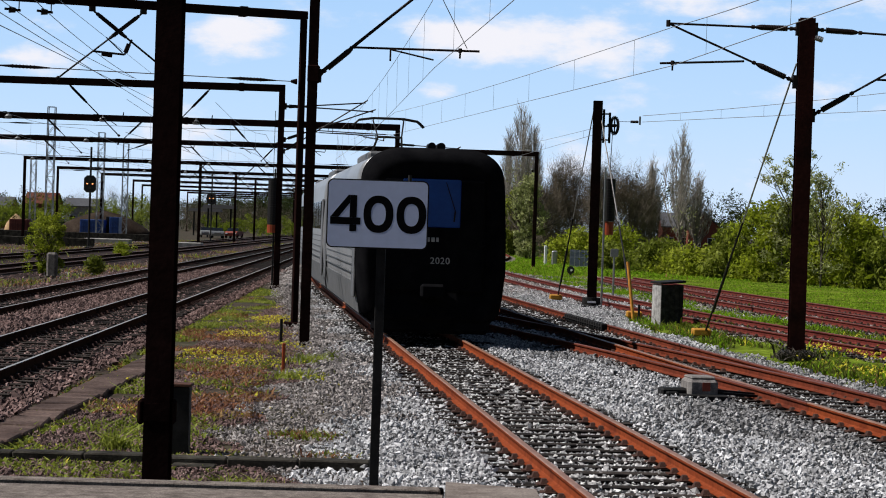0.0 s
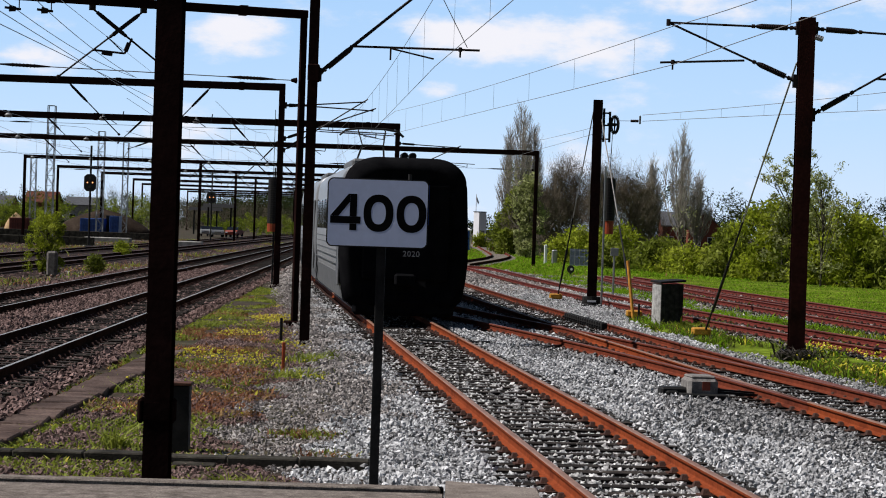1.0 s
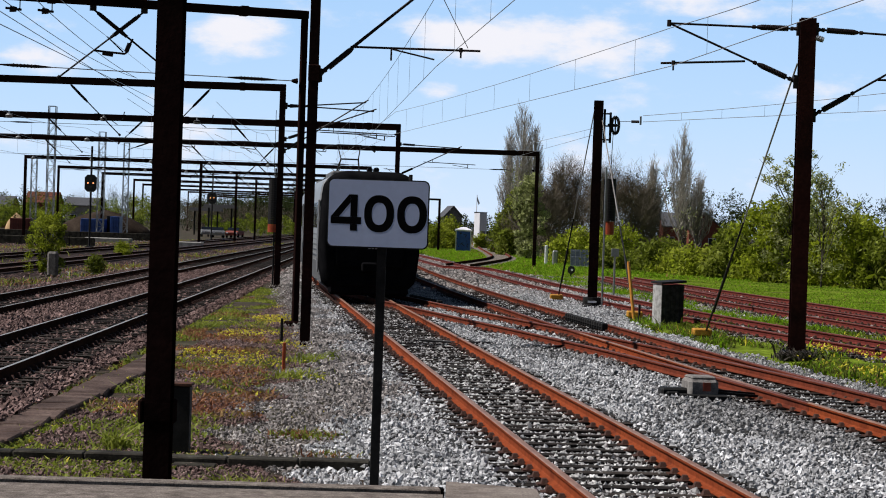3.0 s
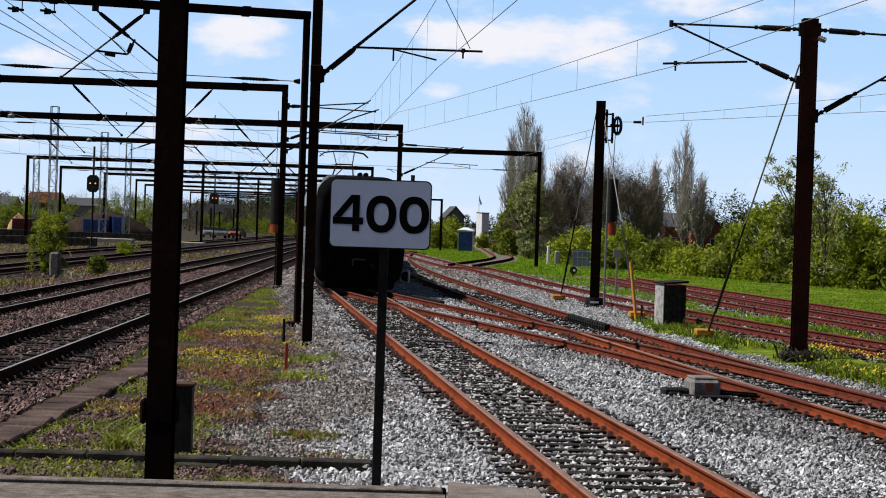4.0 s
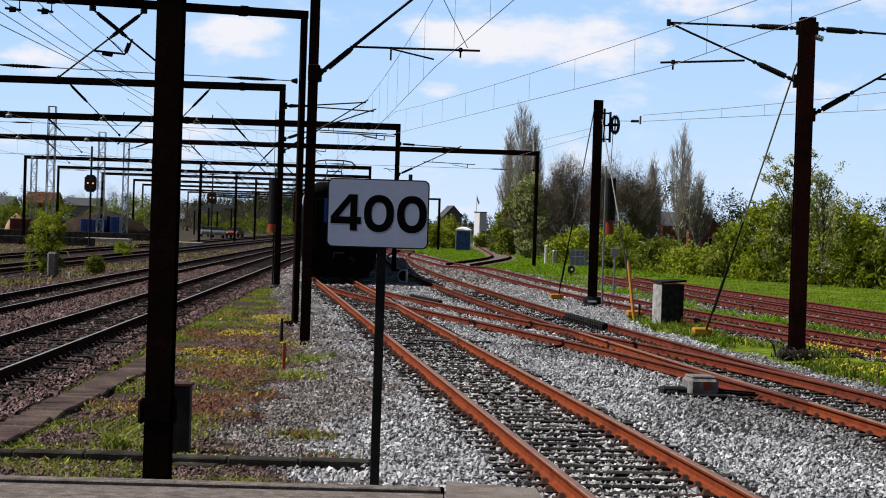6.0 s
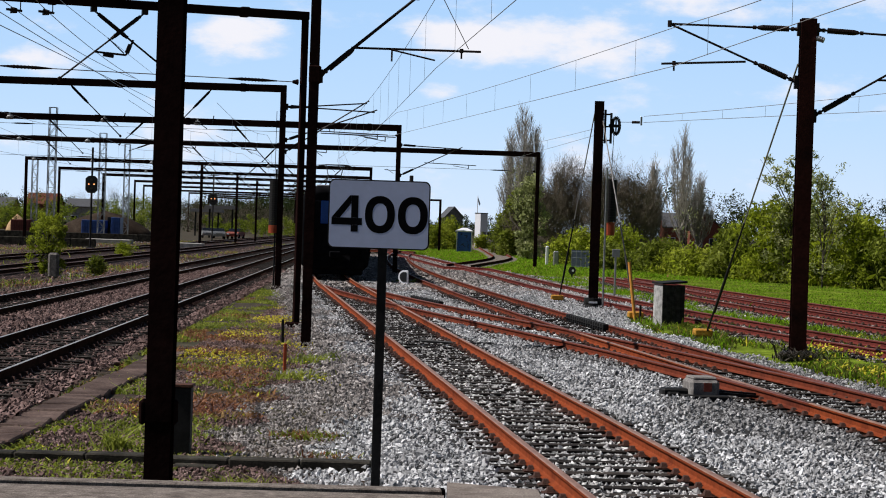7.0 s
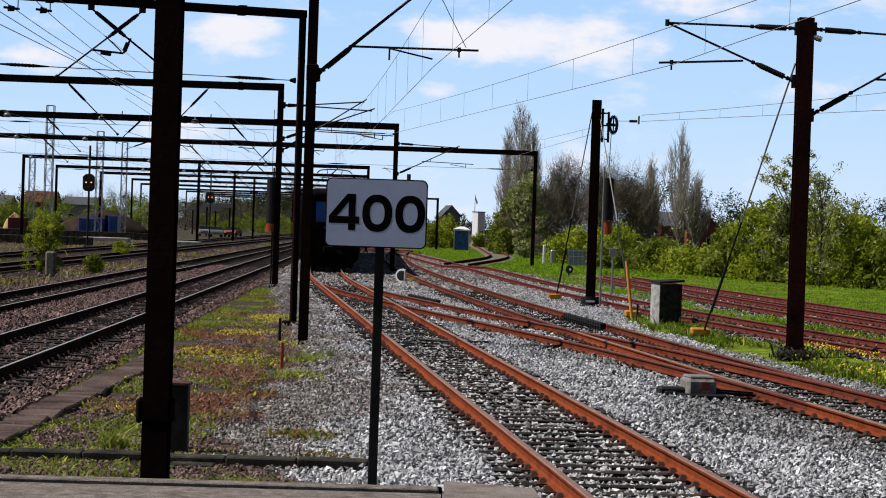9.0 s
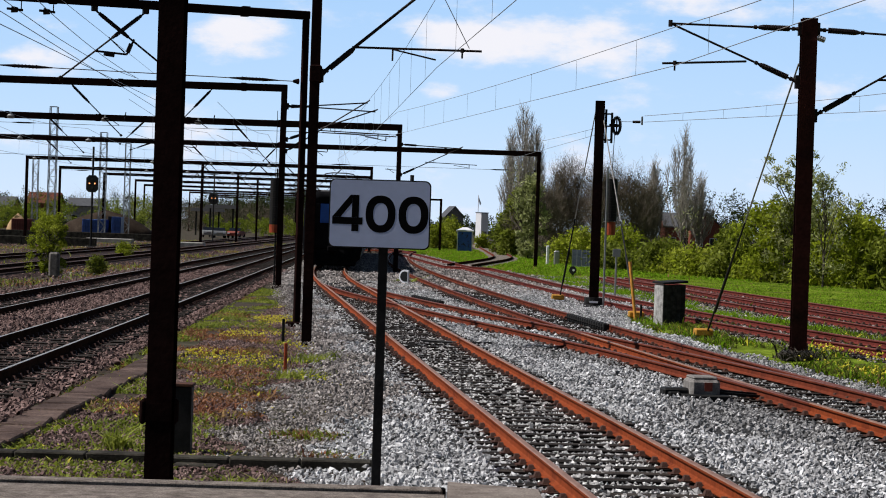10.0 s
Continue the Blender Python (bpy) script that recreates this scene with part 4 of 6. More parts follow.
# ---------------------------------------------------------------- overhead wires
def wire(name, pts, z_contact, z_mess, sag, label, contact_r=.0085, drops=6.5):
    """Contact wire, sagging messenger wire and droppers along support points (x, y)."""
    t = thing("overhead_line", pose(0, 0, 0), label, "overhead wire", "overhead lines")
    c, m, d = Build(), Build(), Build()
    for (x0, y0), (x1, y1) in zip(pts[:-1], pts[1:]):
        length = math.hypot(x1 - x0, y1 - y0)
        n = max(4, int(length / drops))
        prev = None
        for k in range(n + 1):
            u = k / n
            x, y = x0 + (x1 - x0) * u, y0 + (y1 - y0) * u
            zm = z_mess - sag * 4 * u * (1 - u)
            if prev:
                c.tube((prev[0], prev[1], z_contact), (x, y, z_contact), contact_r, n=5)
                m.tube((prev[0], prev[1], prev[2]), (x, y, zm), contact_r, n=5)
            if 0 < k < n:
                d.tube((x, y, z_contact), (x, y, zm), contact_r * .6, n=4)
            prev = (x, y, zm)
    part("contact_wire", c, M_WIRE, t)
    part("messenger_wire", m, M_WIRE, t)
    tagged(part("dropper", d, M_WIRE, t), kind="stuff")
    return t


def on_line(line, ys, zig=.2):
    return [(line(y) + (zig if k % 2 else -zig), y) for k, y in enumerate(ys)]


def wire_run(pts, label, sag=.35, r=.0085, drops=6.5, which="cm"):
    """Contact and messenger wires through supports given as (x, y, height of the one, height of the other)."""
    t = thing("overhead_line", pose(0, 0, 0), label, "overhead wire", "overhead lines")
    c, m, d = Build(), Build(), Build()
    for (x0, y0, c0, m0), (x1, y1, c1, m1) in zip(pts[:-1], pts[1:]):
        n = max(12, int(math.hypot(x1 - x0, y1 - y0) / 2))
        ps = []
        for k in range(n + 1):
            u = k / n
            ps.append((x0 + (x1 - x0) * u, y0 + (y1 - y0) * u, c0 + (c1 - c0) * u, m0 + (m1 - m0) * u - sag * 4 * u * (1 - u)))
        if "c" in which:
            c.path([(a[0], a[1], a[2]) for a in ps], r, 5)
        if "m" in which:
            m.path([(a[0], a[1], a[3]) for a in ps], r, 5)
        if which == "cm":
            for a in ps[2:-1:max(2, int(drops / 2))]:
                d.tube((a[0], a[1], a[2]), (a[0], a[1], a[3]), r * .6, n=4)
    for name, b in (("contact_wire", c), ("messenger_wire", m)):
        if b.v:
            part(name, b, M_WIRE, t)
    if d.v:
        tagged(part("dropper", d, M_WIRE, t), kind="stuff")
    return t


YS = [84, 114, 147, 200, 239, 268, 309, 352, 400]
wire_run([(2.11, 18, 5.6, 7.3), (-.25, 45.8, 5.6, 7.15), (-2.95, 84, 5.6, 7.1), (-5.6, 114, 5.6, 7.0), (line_main(147), 147, 5.6, 7.0), (line_main(200), 200, 5.6, 7.0)], "contact and messenger wires hung over the near line", .12, .007)
wire_run([(7.15, 30, 6.15, 6.85), (4.74, 46.6, 5.85, 6.67), (-2.6, 114, 6.99, 8.13), (-6.2, 147, 6.9, 7.9)], "contact and messenger wires crossing towards the near line", .12, drops=9)
# two messengers and two contact wires through the nearest portal
wire_run([(-8.4, 26, 0, 7.5), (-10.29, 52.1, 0, 7.12), (-11.93, 84, 0, 7.58)], "stranded messenger wire clamped under a skewed portal", .18, .010, which="m")
wire_run([(-7.3, 26, 0, 7.5), (-9.57, 52.34, 0, 7.12), (-11.82, 84, 0, 7.54)], "second stranded messenger wire clamped under a skewed portal", .12, .010, which="m")
wire_run([(-7.13, 26, 5.71, 0), (-8.93, 52.57, 6.04, 0), (-11.09, 84, 6.44, 0)], "grooved contact wire passing under a skewed portal", which="c")
wire_run([(-6.62, 26, 5.1, 0), (-8.67, 52.66, 5.85, 0), (-11.1, 84, 6.74, 0)], "lower contact wire passing under a skewed portal", which="c")
wire_run([(-5.6, 25, 5.6, 0), (-11.24, 84, 7.77, 0)], "thin return wire rising towards a portal", r=.006, which="c")
wire("left_a", on_line(line_left_a, YS), 5.5, 6.75, .3, "wires over the first through line")
wire("left_b", on_line(line_left_b, YS), 5.5, 6.75, .3, "wires over the second through line")
wire("left_c", on_line(line_left_c, YS), 5.5, 6.75, .3, "wires over the yard track")
wire("left_d", on_line(line_left_d, YS), 5.5, 6.75, .3, "wires over the outer yard track")
wire_run([(6.4, 71.5, 5.9, 6.1), (12.6, 60, 5.9, 6.42), (20, 46, 5.9, 6.5)], "wires running from the tensioning mast across the sidings", .04, drops=5)
wire_run([(4.82, 72, 5.44, 5.66), (4.3, 147, 6.94, 7.75)], "thin wires from the tensioning mast to a far portal", .05, .007, drops=24)



def cross_span(x0, y0, x1, y1, z, spots, label):
    """A level cross wire with long insulators, set along it in metres from its right end."""
    t = thing("cross_span_wire", pose(x1, y1, z, 0, 0, math.degrees(math.atan2(y1 - y0, x1 - x0))), label, "cable", "cross spans")
    length = math.hypot(x1 - x0, y1 - y0)
    b = Build()
    b.tube((-length, 0, 0), (0, 0, 0), .012, n=5)
    part("cable", b, M_WIRE, t)
    b = Build()
    b.tube((-.14, 0, 0), (0, 0, 0), .035, .075, n=8)
    part("end_clamp", b, M_MAST, t)
    for x in spots:
        b = Build()
        b.tube((x - .62, 0, 0), (x - .32, 0, 0), .015, .036, n=10)
        b.tube((x - .32, 0, 0), (x + .32, 0, 0), .038, .038, n=10)
        b.tube((x + .32, 0, 0), (x + .62, 0, 0), .036, .015, n=10)
        for k in range(7):
            b.tube((x - .28 + .085 * k, 0, 0), (x - .24 + .085 * k, 0, 0), .05, .036, n=10)
        part("insulator", b, M_INS, t)


cross_span(-12.9, 51.14, -3.7, 54.45, 5.76, (-1.15, -6.7), "cross wire with long dark insulators between portal posts")
cross_span(-24, 84, -6.3, 84, 5.25, (-1.4, -9.2), "cross wire with dark insulators under a portal")
cross_span(-28, 114, -2.5, 114, 6.95, (-8.7, -19.4), "cross wire with dark insulators under a portal")
cross_span(-30, 147, 6.0, 147, 6.2, (-2.4, -13.0, -30.0), "cross wire with dark insulators under a portal")
cross_span(-36, 200, -7, 200, 6.3, (-3.5, -14.0, -26.0), "cross wire with insulators under a far portal")


# ---------------------------------------------------------------- far cantilevers on portal posts
def post_arm(x, y, z, reach, rise, upper, level, label):
    """A slanting strut and a level tie meeting at a tip, and a registration arm hung from the strut."""
    t = thing("cantilever_arm", pose(x, y, z), label, "cantilever arm", "cantilever arms")
    tip = Vector((reach, 0, rise))
    for root, end in ((Vector((0, 0, 0)), tip), (Vector((0, 0, upper)), tip - Vector((.1, 0, .05)))):
        b = Build()
        d = (end - root).normalized()
        b.tube(root, end + d * .12, .026, n=6)
        b.insulator(root + d * .15, root + d * .75, .065, 8)
        b.box((root.x - .04, -.06, root.z - .09), (root.x + .06, .06, root.z + .09))
        part("strut", b, M_INS, t)
    b = Build()
    b.tube((reach * .4, 0, level + .03), (reach + .85, 0, level - .04), .02, n=6)
    b.tube((reach * .55, 0, level + .02), (reach * .55, 0, rise * .55), .014, n=5)
    b.tube((reach + .45, 0, level - .02), (reach + .45, 0, level - .22), .02, n=6)
    b.tube((reach + .45, 0, level - .2), (reach - .35, 0, level - .08), .014, n=5)
    part("registration_arm", b, M_INS, t)


post_arm(-2.31, 114, 4.9, 3.07, 1.5, 1.57, .66, "insulated cantilever arm fixed to a portal post")
post_arm(-6.12, 84, 4.97, 3.05, 1.98, 1.68, .8, "insulated cantilever arm over the near line")
post_arm(-6.12, 84.16, 5.42, 3.35, 1.22, 1.30, .28, "second insulated arm beside a portal post")


def weights(x, y, label):
    t = thing("balance_weight", pose(x, y, -.3), label, "balance weight", "balance weights")
    b = Build()
    b.tube((0, 0, 0), (0, 0, .084), .19, n=14)
    me = b.mesh("weight", [M_DARK])
    for k in range(20):
        ob = new("weight", me)
        ob.parent = t
        ob.location = (0, 0, 2.46 + .0862 * k)
    b = Build()
    b.tube((0, 0, 2.15), (0, 0, 2.455), .19, n=14)
    part("weight_guard", b, M_ORANGE, t, "orange bottom weight")
    b = Build()
    b.tube((.05, .22, 0), (.05, .22, 4.6), .035, n=7)
    b.tube((0, 0, 4.2), (0, 0, 6.8), .012, n=5)
    part("guide_rod", b, M_DARK, t)


weights(-6.47, 84.0, "dark stack of balance weights with an orange foot")


# ---------------------------------------------------------------- lattice towers and signals
def lattice_tower(x, y, h, w, label):
    t = thing("lattice_tower", pose(x, y, -.3), label, "lattice tower", "lattice towers")
    for i in (-1, 1):
        for j in (-1, 1):
            b = Build()
            b.tube((i * w / 2, j * w / 2, 0), (i * w / 2, j * w / 2, h), .05, n=4)
            part("leg", b, M_STEEL, t)
    b = Build()
    z, s = .4, 1
    while z < h - .9:
        for j in (-1, 1):
            b.tube((-s * w / 2, j * w / 2, z), (s * w / 2, j * w / 2, z + .9), .025, n=4)
            b.tube((j * w / 2, -s * w / 2, z), (j * w / 2, s * w / 2, z + .9), .025, n=4)
            b.tube((-w / 2, j * w / 2, z), (w / 2, j * w / 2, z), .02, n=4)
        z, s = z + .9, -s
    for j in (-1, 1):
        b.tube((-w / 2, j * w / 2, h), (w / 2, j * w / 2, h), .04, n=4)
    tagged(part("lacing", b, M_STEEL, t), kind="stuff")


lattice_tower(-33.9, 190, 11.8, .62, "tall galvanised lattice lighting tower in the yard")
lattice_tower(-37.3, 240, 11.6, .70, "galvanised lattice tower among the portals")
lattice_tower(-37.8, 262, 11.2, .62, "galvanised lattice tower farther across the yard")
lattice_tower(-46.5, 250, 9.0, .6, "galvanised lattice tower at the yard edge")


def signal(x, y, zc, label, k=1.0):
    t = thing("railway_signal", pose(x, y, -.3), label, "railway signal", "signals")
    b = Build()
    b.tube((0, 0, 0), (0, 0, zc + 3.0), .075, n=10)
    b.box((-.25, -.25, 0), (.25, .25, .3), 0, .04)
    part("post", b, M_DARK, t)
    b = Build()
    ring = []
    w, h, c = .44 * k, .62 * k, .2 * k
    for px, pz in ((w, h - c), (w - c, h), (-w + c, h), (-w, h - c), (-w, -h + c), (-w + c, -h), (w - c, -h), (w, -h + c)):
        ring.append((px, pz))
    b.loft([[(px, -.12, zc + .3 + pz) for px, pz in reversed(ring)], [(px, -.2, zc + .3 + pz) for px, pz in reversed(ring)]])
    head = part("signal_head", b, M_BLACK, t, "black backing board")
    for s in (-1, 1):
        b = Build()
        b.tube((s * .19 * k, -.205, zc + .32), (s * .19 * k, -.235, zc + .32), .05 * k, n=14)
        part("lens", b, M_LAMP_W, head, "lit warm lens")
    for pz in (-.28, .34):
        b = Build()
        b.tube((0, -.205, zc + .3 + pz * k), (0, -.23, zc + .3 + pz * k), .10 * k, n=14)
        part("lens", b, M_GLASS, head)


signal(-25.6, 160, 4.55, "tall signal post with two warm lights on a black board")
signal(-24.3, 232, 4.45, "distant signal post with two small lights")


def ground_signal(x, y, label, s=1.0):
    t = thing("ground_signal", pose(x, y, -.25, 0, 0, -28), label, "ground signal", "ground signals")
    b = Build()
    b.tube((0, 0, 0), (0, 0, .3), .05, n=8)
    b.box((-.2, -.15, 0), (.2, .15, .08), 0, .02)
    part("foot", b, M_DARK, t)

    def disc(r, y0, y1):
        ring = [(r * math.cos(a), .42 * s + r * math.sin(a)) for a in np.radians(np.linspace(80, 270, 15))] + [(r * .55, .42 * s - r), (r * .55, .42 * s + r * .9)]
        bb = Build()
        return bb.loft([[(px, y1, pz) for px, pz in ring], [(px, y0, pz) for px, pz in ring]])
    part("rim", disc(.30 * s, -.10, .02), M_WHITE, t, "white rim")
    part("disc", disc(.22 * s, -.115, -.102), M_BLACK, t, "black face")


ground_signal(-1.52, 92.5, "low ground signal with a white half-round rim", .95)


# ---------------------------------------------------------------- lineside boxes, markers, troughs
def point_motor():
    t = thing("point_motor", pose(3.95, 33.4, -.17, 0, 0, 7), "grey cast point machine with rods to the rail", "point machine")
    b = Build()
    b.box((-.19, -.28, .02), (.27, .28, .30), 0, .05)
    b.box((-.15, -.24, .29), (.23, .24, .335), 0, .02)
    part("housing", b, M_WOOD, t, "worn pale grey housing")
    b = Build()
    b.box((-.34, -.40, -.06), (.40, -.05, .07), 0, .02)
    b.box((-.58, -.16, -.04), (-.17, .14, .15), 0, .03)
    b.box((-.52, -.30, -.04), (-.34, -.16, .10), 0, .02)
    part("base", b, M_DARK, t)
    b = Build()
    b.bar((.25, .05, .11), (1.35, .2, .03), .07, .05)
    b.bar((.25, -.1, .09), (1.3, 0, .02), .06, .04)
    part("rod", b, M_DARK, t)
    b = Build()
    b.box((.02, -.288, .12), (.14, -.2805, .25))
    part("red_mark", b, M_RED_P, t, "faded red mark")


def lineside_box():
    t = thing("lineside_box", pose(6.24, 60.2, -.3, 0, 0, 20), "grey weathered wooden cabinet with a dark felt lid", "lineside cabinet")
    # front boards and body take the shade colour, left planks the sunlit one
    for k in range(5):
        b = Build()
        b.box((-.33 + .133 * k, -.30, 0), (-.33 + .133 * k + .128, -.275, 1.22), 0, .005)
        part("plank", b, M_WOOD_SHADED, t)
    for k in range(4):
        b = Build()
        b.box((-.335, -.272 + .14 * k, 0), (-.31, -.272 + .14 * k + .135, 1.22), 0, .005)
        part("plank", b, M_WOOD_LIT, t)
    b = Build()
    b.box((-.305, -.27, 0), (.335, .29, 1.2), 0, .01)
    part("body", b, M_WOOD_SHADED, t)
    b = Build()
    b.add([(-.37, -.34, 1.225), (.38, -.34, 1.28), (.38, .34, 1.29), (-.37, .34, 1.24), (-.37, -.34, 1.275), (.38, -.34, 1.34), (.38, .34, 1.35), (-.37, .34, 1.29)],
          [(0, 3, 2, 1), (4, 5, 6, 7), (0, 1, 5, 4), (1, 2, 6, 5), (2, 3, 7, 6), (3, 0, 4, 7)])
    part("lid", b, M_DARK, t, "dark sloping lid")


def cable_cabinet():
    t = thing("cable_cabinet", pose(-2.71, 24.3, -.32), "small grey metal cable cabinet with a rusty top", "cabinet")
    b = Build()
    b.box((-.26, -.1, 0), (.0, .12, .76), 0, .01)
    part("body", b, M_DARK, t)
    b = Build()
    b.box((-.28, -.12, .763), (.02, .14, .80), 0, .008)
    part("lid", b, M_IRON, t)


def stake(x, y, h, w, mat, label, z=-.33):
    t = thing("marker_stake", pose(x, y, z), label, "marker stake", "marker stakes")
    b = Build()
    b.box((-w / 2, -w / 2, 0), (w / 2, w / 2, h), 0, w * .2)
    part("stake", b, mat, t)


point_motor()
lineside_box()
cable_cabinet()
stake(-2.62, 37.5, .56, .055, M_ORANGE, "short orange-painted wooden marker stake in gravel")
stake(-3.35, 47, .55, .06, M_DARK, "short black marker stake in gravel")
stake(5.63, 62, .62, .06, M_DARK, "short black post beside an anchor block")
stake(-15.95, 90.5, 1.05, .42, M_WOOD_D, "worn grey concrete marker post beside the track")
stake(7.52, 158, 1.5, .22, M_WHITE, "white painted post on the grass")
stake(8.25, 159.5, 1.15, .42, M_STEEL, "grey metal lineside box on the grass")


def dwarf_signal(x, y):
    """A low round-topped lamp on a short foot."""
    t = thing("dwarf_signal", pose(x, y, -.25, 0, 0, -4), "low black dwarf signal with a white lens on grass", "ground signal")
    b = Build()
    b.tube((0, 0, 0), (0, 0, .28), .06, n=8)
    b.box((-.16, -.16, 0), (.16, .16, .06), 0, .02)
    part("foot", b, M_DARK, t)
    ring = [(.20 * math.cos(a), .42 + .22 * math.sin(a)) for a in np.radians(np.linspace(0, 342, 20))]
    b = Build()
    b.loft([[(px, .12, pz) for px, pz in ring], [(px, -.12, pz) for px, pz in ring]])
    head = part("signal_head", b, M_BLACK, t)
    b = Build()
    b.tube((.04, -.121, .42), (.04, -.15, .42), .065, n=12)
    part("lens", b, M_WHITE, head, "white lens")


dwarf_signal(7.05, 119)


def marker_rod():
    """Sleeve on the guy rod by the lineside box."""
    t = thing("marker_pole", pose(5.56, 62.8, -.25), "leaning orange-yellow marker pole on a block", "marker pole")
    b = Build()
    b.tube((0, 0, 0), (-.22, 0, 1.72), .045, n=8)
    part("pole", b, M_MARK, t)


marker_rod()


def small_sign(x, y, h, label):
    t = thing("small_sign", pose(x, y, -.25), label, "sign")
    b = Build()
    b.tube((0, 0, 0), (0, 0, h), .04, n=8)
    part("post", b, M_STEEL, t)
    b = Build()
    b.box((-.15, -.06, h - .24), (.15, -.04, h + .06), 0, .008)
    part("plate", b, M_TRAIN, t)


small_sign(6.62, 84, 1.85, "small grey plate on a thin steel post")


def cable_trough():
    """Cross trough of concrete lids by the platform end."""
    t = thing("cable_trough", pose(0, 23.3, -.32), "dark mossy concrete cable trough crossing the gravel", "cable trough", kind="structure")
    for k in range(6):
        b = Build()
        b.box((-5.2 + .755 * k, -.14, 0), (-5.2 + .755 * k + .745, .14, .10 + .008 * (k % 3)), 0, .015)
        part("trough_lid", b, M_CONC_D, t)
    b = Build()
    b.box((-2.74, -.42, 0), (-2.28, -.16, .05), 0, .012)
    part("trough_lid", b, M_CONC_D, t, "loose lid lying before the trough")


def path_slabs():
    t = thing("trough_path", pose(0, 0, 0), "line of worn brown concrete trough lids beside the through line", "cable trough", kind="structure")
    rng = random.Random(3)
    b = Build()
    b.box((-.27, -.485, -.12), (.27, .485, 0), 0, .02)
    me = b.mesh("slab", [M_PATH])
    y = 20.0
    while y < 42:
        ob = new("slab", me)
        ob.parent = t
        ob.matrix_basis = pose(-5.02 - .0008 * (y - 26) ** 1.8 * (y > 26) * .55 if y > 26 else -5.02, y, -.235 + rng.uniform(-.02, .015), rng.uniform(-1, 1), rng.uniform(-1.5, 1.5), rng.uniform(-2.5, 2.5) + 1.5)
        y += .985


cable_trough()
path_slabs()


def ground_cable(pts, r, label):
    t = thing("ground_cable", pose(0, 0, 0), label, "cable", "ground cables")
    b = Build()
    b.path(pts, r, 6)
    part("cable", b, M_BLACK, t)


# a portal post's thin cast shadow, modelled as a black tube
ground_cable([(-2.6, 50.0, -.22), (-1.9, 49.6, -.17), (-1.3, 50.2, -.19), (-.9, 49.8, -.17)], .03, "black tube laid as a post's thin shadow across the ballast")
ground_cable([(2.0, 46.6, -.15), (2.3, 45.6, -.13), (2.7, 46.4, -.13), (3.1, 45.4, -.14), (3.4, 45.0, -.16)], .025, "black cable looped over the ballast")
# the same post shadow again, as a tube between the rails
ground_cable([(-.4, 46.9, -.14), (.5, 46.5, -.15), (1.1, 46.7, -.14)], .03, "dark tube laid as a post's thin shadow across the track bed")


# ---------------------------------------------------------------- far buildings and yard clutter
def house(name, x, y, w, d, eave, ridge, wall, roof, label, turn=0, windows=(), along_x=True, z=-.3):
    t = thing(name, pose(x, y, z, 0, 0, turn), label, "building")
    b = Build()
    b.box((-w / 2, -d / 2, 0), (w / 2, d / 2, eave))
    if along_x:
        for s in (-1, 1):
            b.add([(s * w / 2, -d / 2, eave), (s * w / 2, d / 2, eave), (s * w / 2, 0, ridge), (s * (w / 2 - .2), -d / 2, eave), (s * (w / 2 - .2), d / 2, eave), (s * (w / 2 - .2), 0, ridge)],
                  [(0, 1, 2), (5, 4, 3), (0, 2, 5, 3), (1, 4, 5, 2)])
    else:
        for s in (-1, 1):
            b.add([(-w / 2, s * d / 2, eave), (w / 2, s * d / 2, eave), (0, s * d / 2, ridge), (-w / 2, s * (d / 2 - .2), eave), (w / 2, s * (d / 2 - .2), eave), (0, s * (d / 2 - .2), ridge)],
                  [(0, 1, 2), (5, 4, 3), (0, 2, 5, 3), (1, 4, 5, 2)])
    part("wall", b, wall, t)
    for s in (-1, 1):
        b = Build()
        if along_x:
            b.bar((0, s * (d / 4 + .1), (eave + ridge) / 2 + .05), (.001, s * (d / 4 + .1), (eave + ridge) / 2 + .05), .1, .1)
            b = Build()
            lo, hi = Vector((0, s * (d / 2 + .3), eave - .12)), Vector((0, 0, ridge + .08))
        else:
            lo, hi = Vector((s * (w / 2 + .3), 0, eave - .12)), Vector((0, 0, ridge + .08))
        half = (w if along_x else d) / 2 + .25
        ax = Vector((1, 0, 0)) if along_x else Vector((0, 1, 0))
        up = Vector((0, 0, .15))
        vs = [lo - ax * half, lo + ax * half, hi + ax * half, hi - ax * half]
        b.add(vs + [v + up for v in vs], [(3, 2, 1, 0), (4, 5, 6, 7), (0, 1, 5, 4), (1, 2, 6, 5), (2, 3, 7, 6), (3, 0, 4, 7)])
        part("roof", b, roof, t)
    for wx, wz, ww, wh in windows:
        b = Build()
        b.box((wx - ww / 2, -d / 2 - .05, wz), (wx + ww / 2, -d / 2 + .04, wz + wh))
        win = part("window", b, M_WHITE, t)
        b = Build()
        b.box((wx - ww / 2 + .06, -d / 2 - .06, wz + .06), (wx + ww / 2 - .06, -d / 2 - .051, wz + wh - .06))
        part("pane", b, M_GLASS, win)
    return t


house("brick_house", 35.4, 300, 4.2, 6.0, 3.6, 5.5, M_BRICK, M_ROOF, "red brick house with a grey roof behind the hedge", 0, [(-.9, 1.0, 1.0, 1.2), (1.0, 1.0, 1.0, 1.2)], False)
house("brick_house", 32.3, 303, 4.4, 6.0, 3.6, 5.3, M_BRICK, M_ROOF, "low brick house with a grey tiled roof", 0, [(-1.2, 1.0, 1.1, 1.2), (.8, 1.0, 1.1, 1.2)], True)
house("far_house", 1.5, 420, 3.3, 8.0, 4.4, 6.3, M_WOOD, M_ROOF, "distant dark-roofed house beyond the trees", 8, [(-.8, 1.5, .8, 1.2), (.8, 1.5, .8, 1.2)], False)
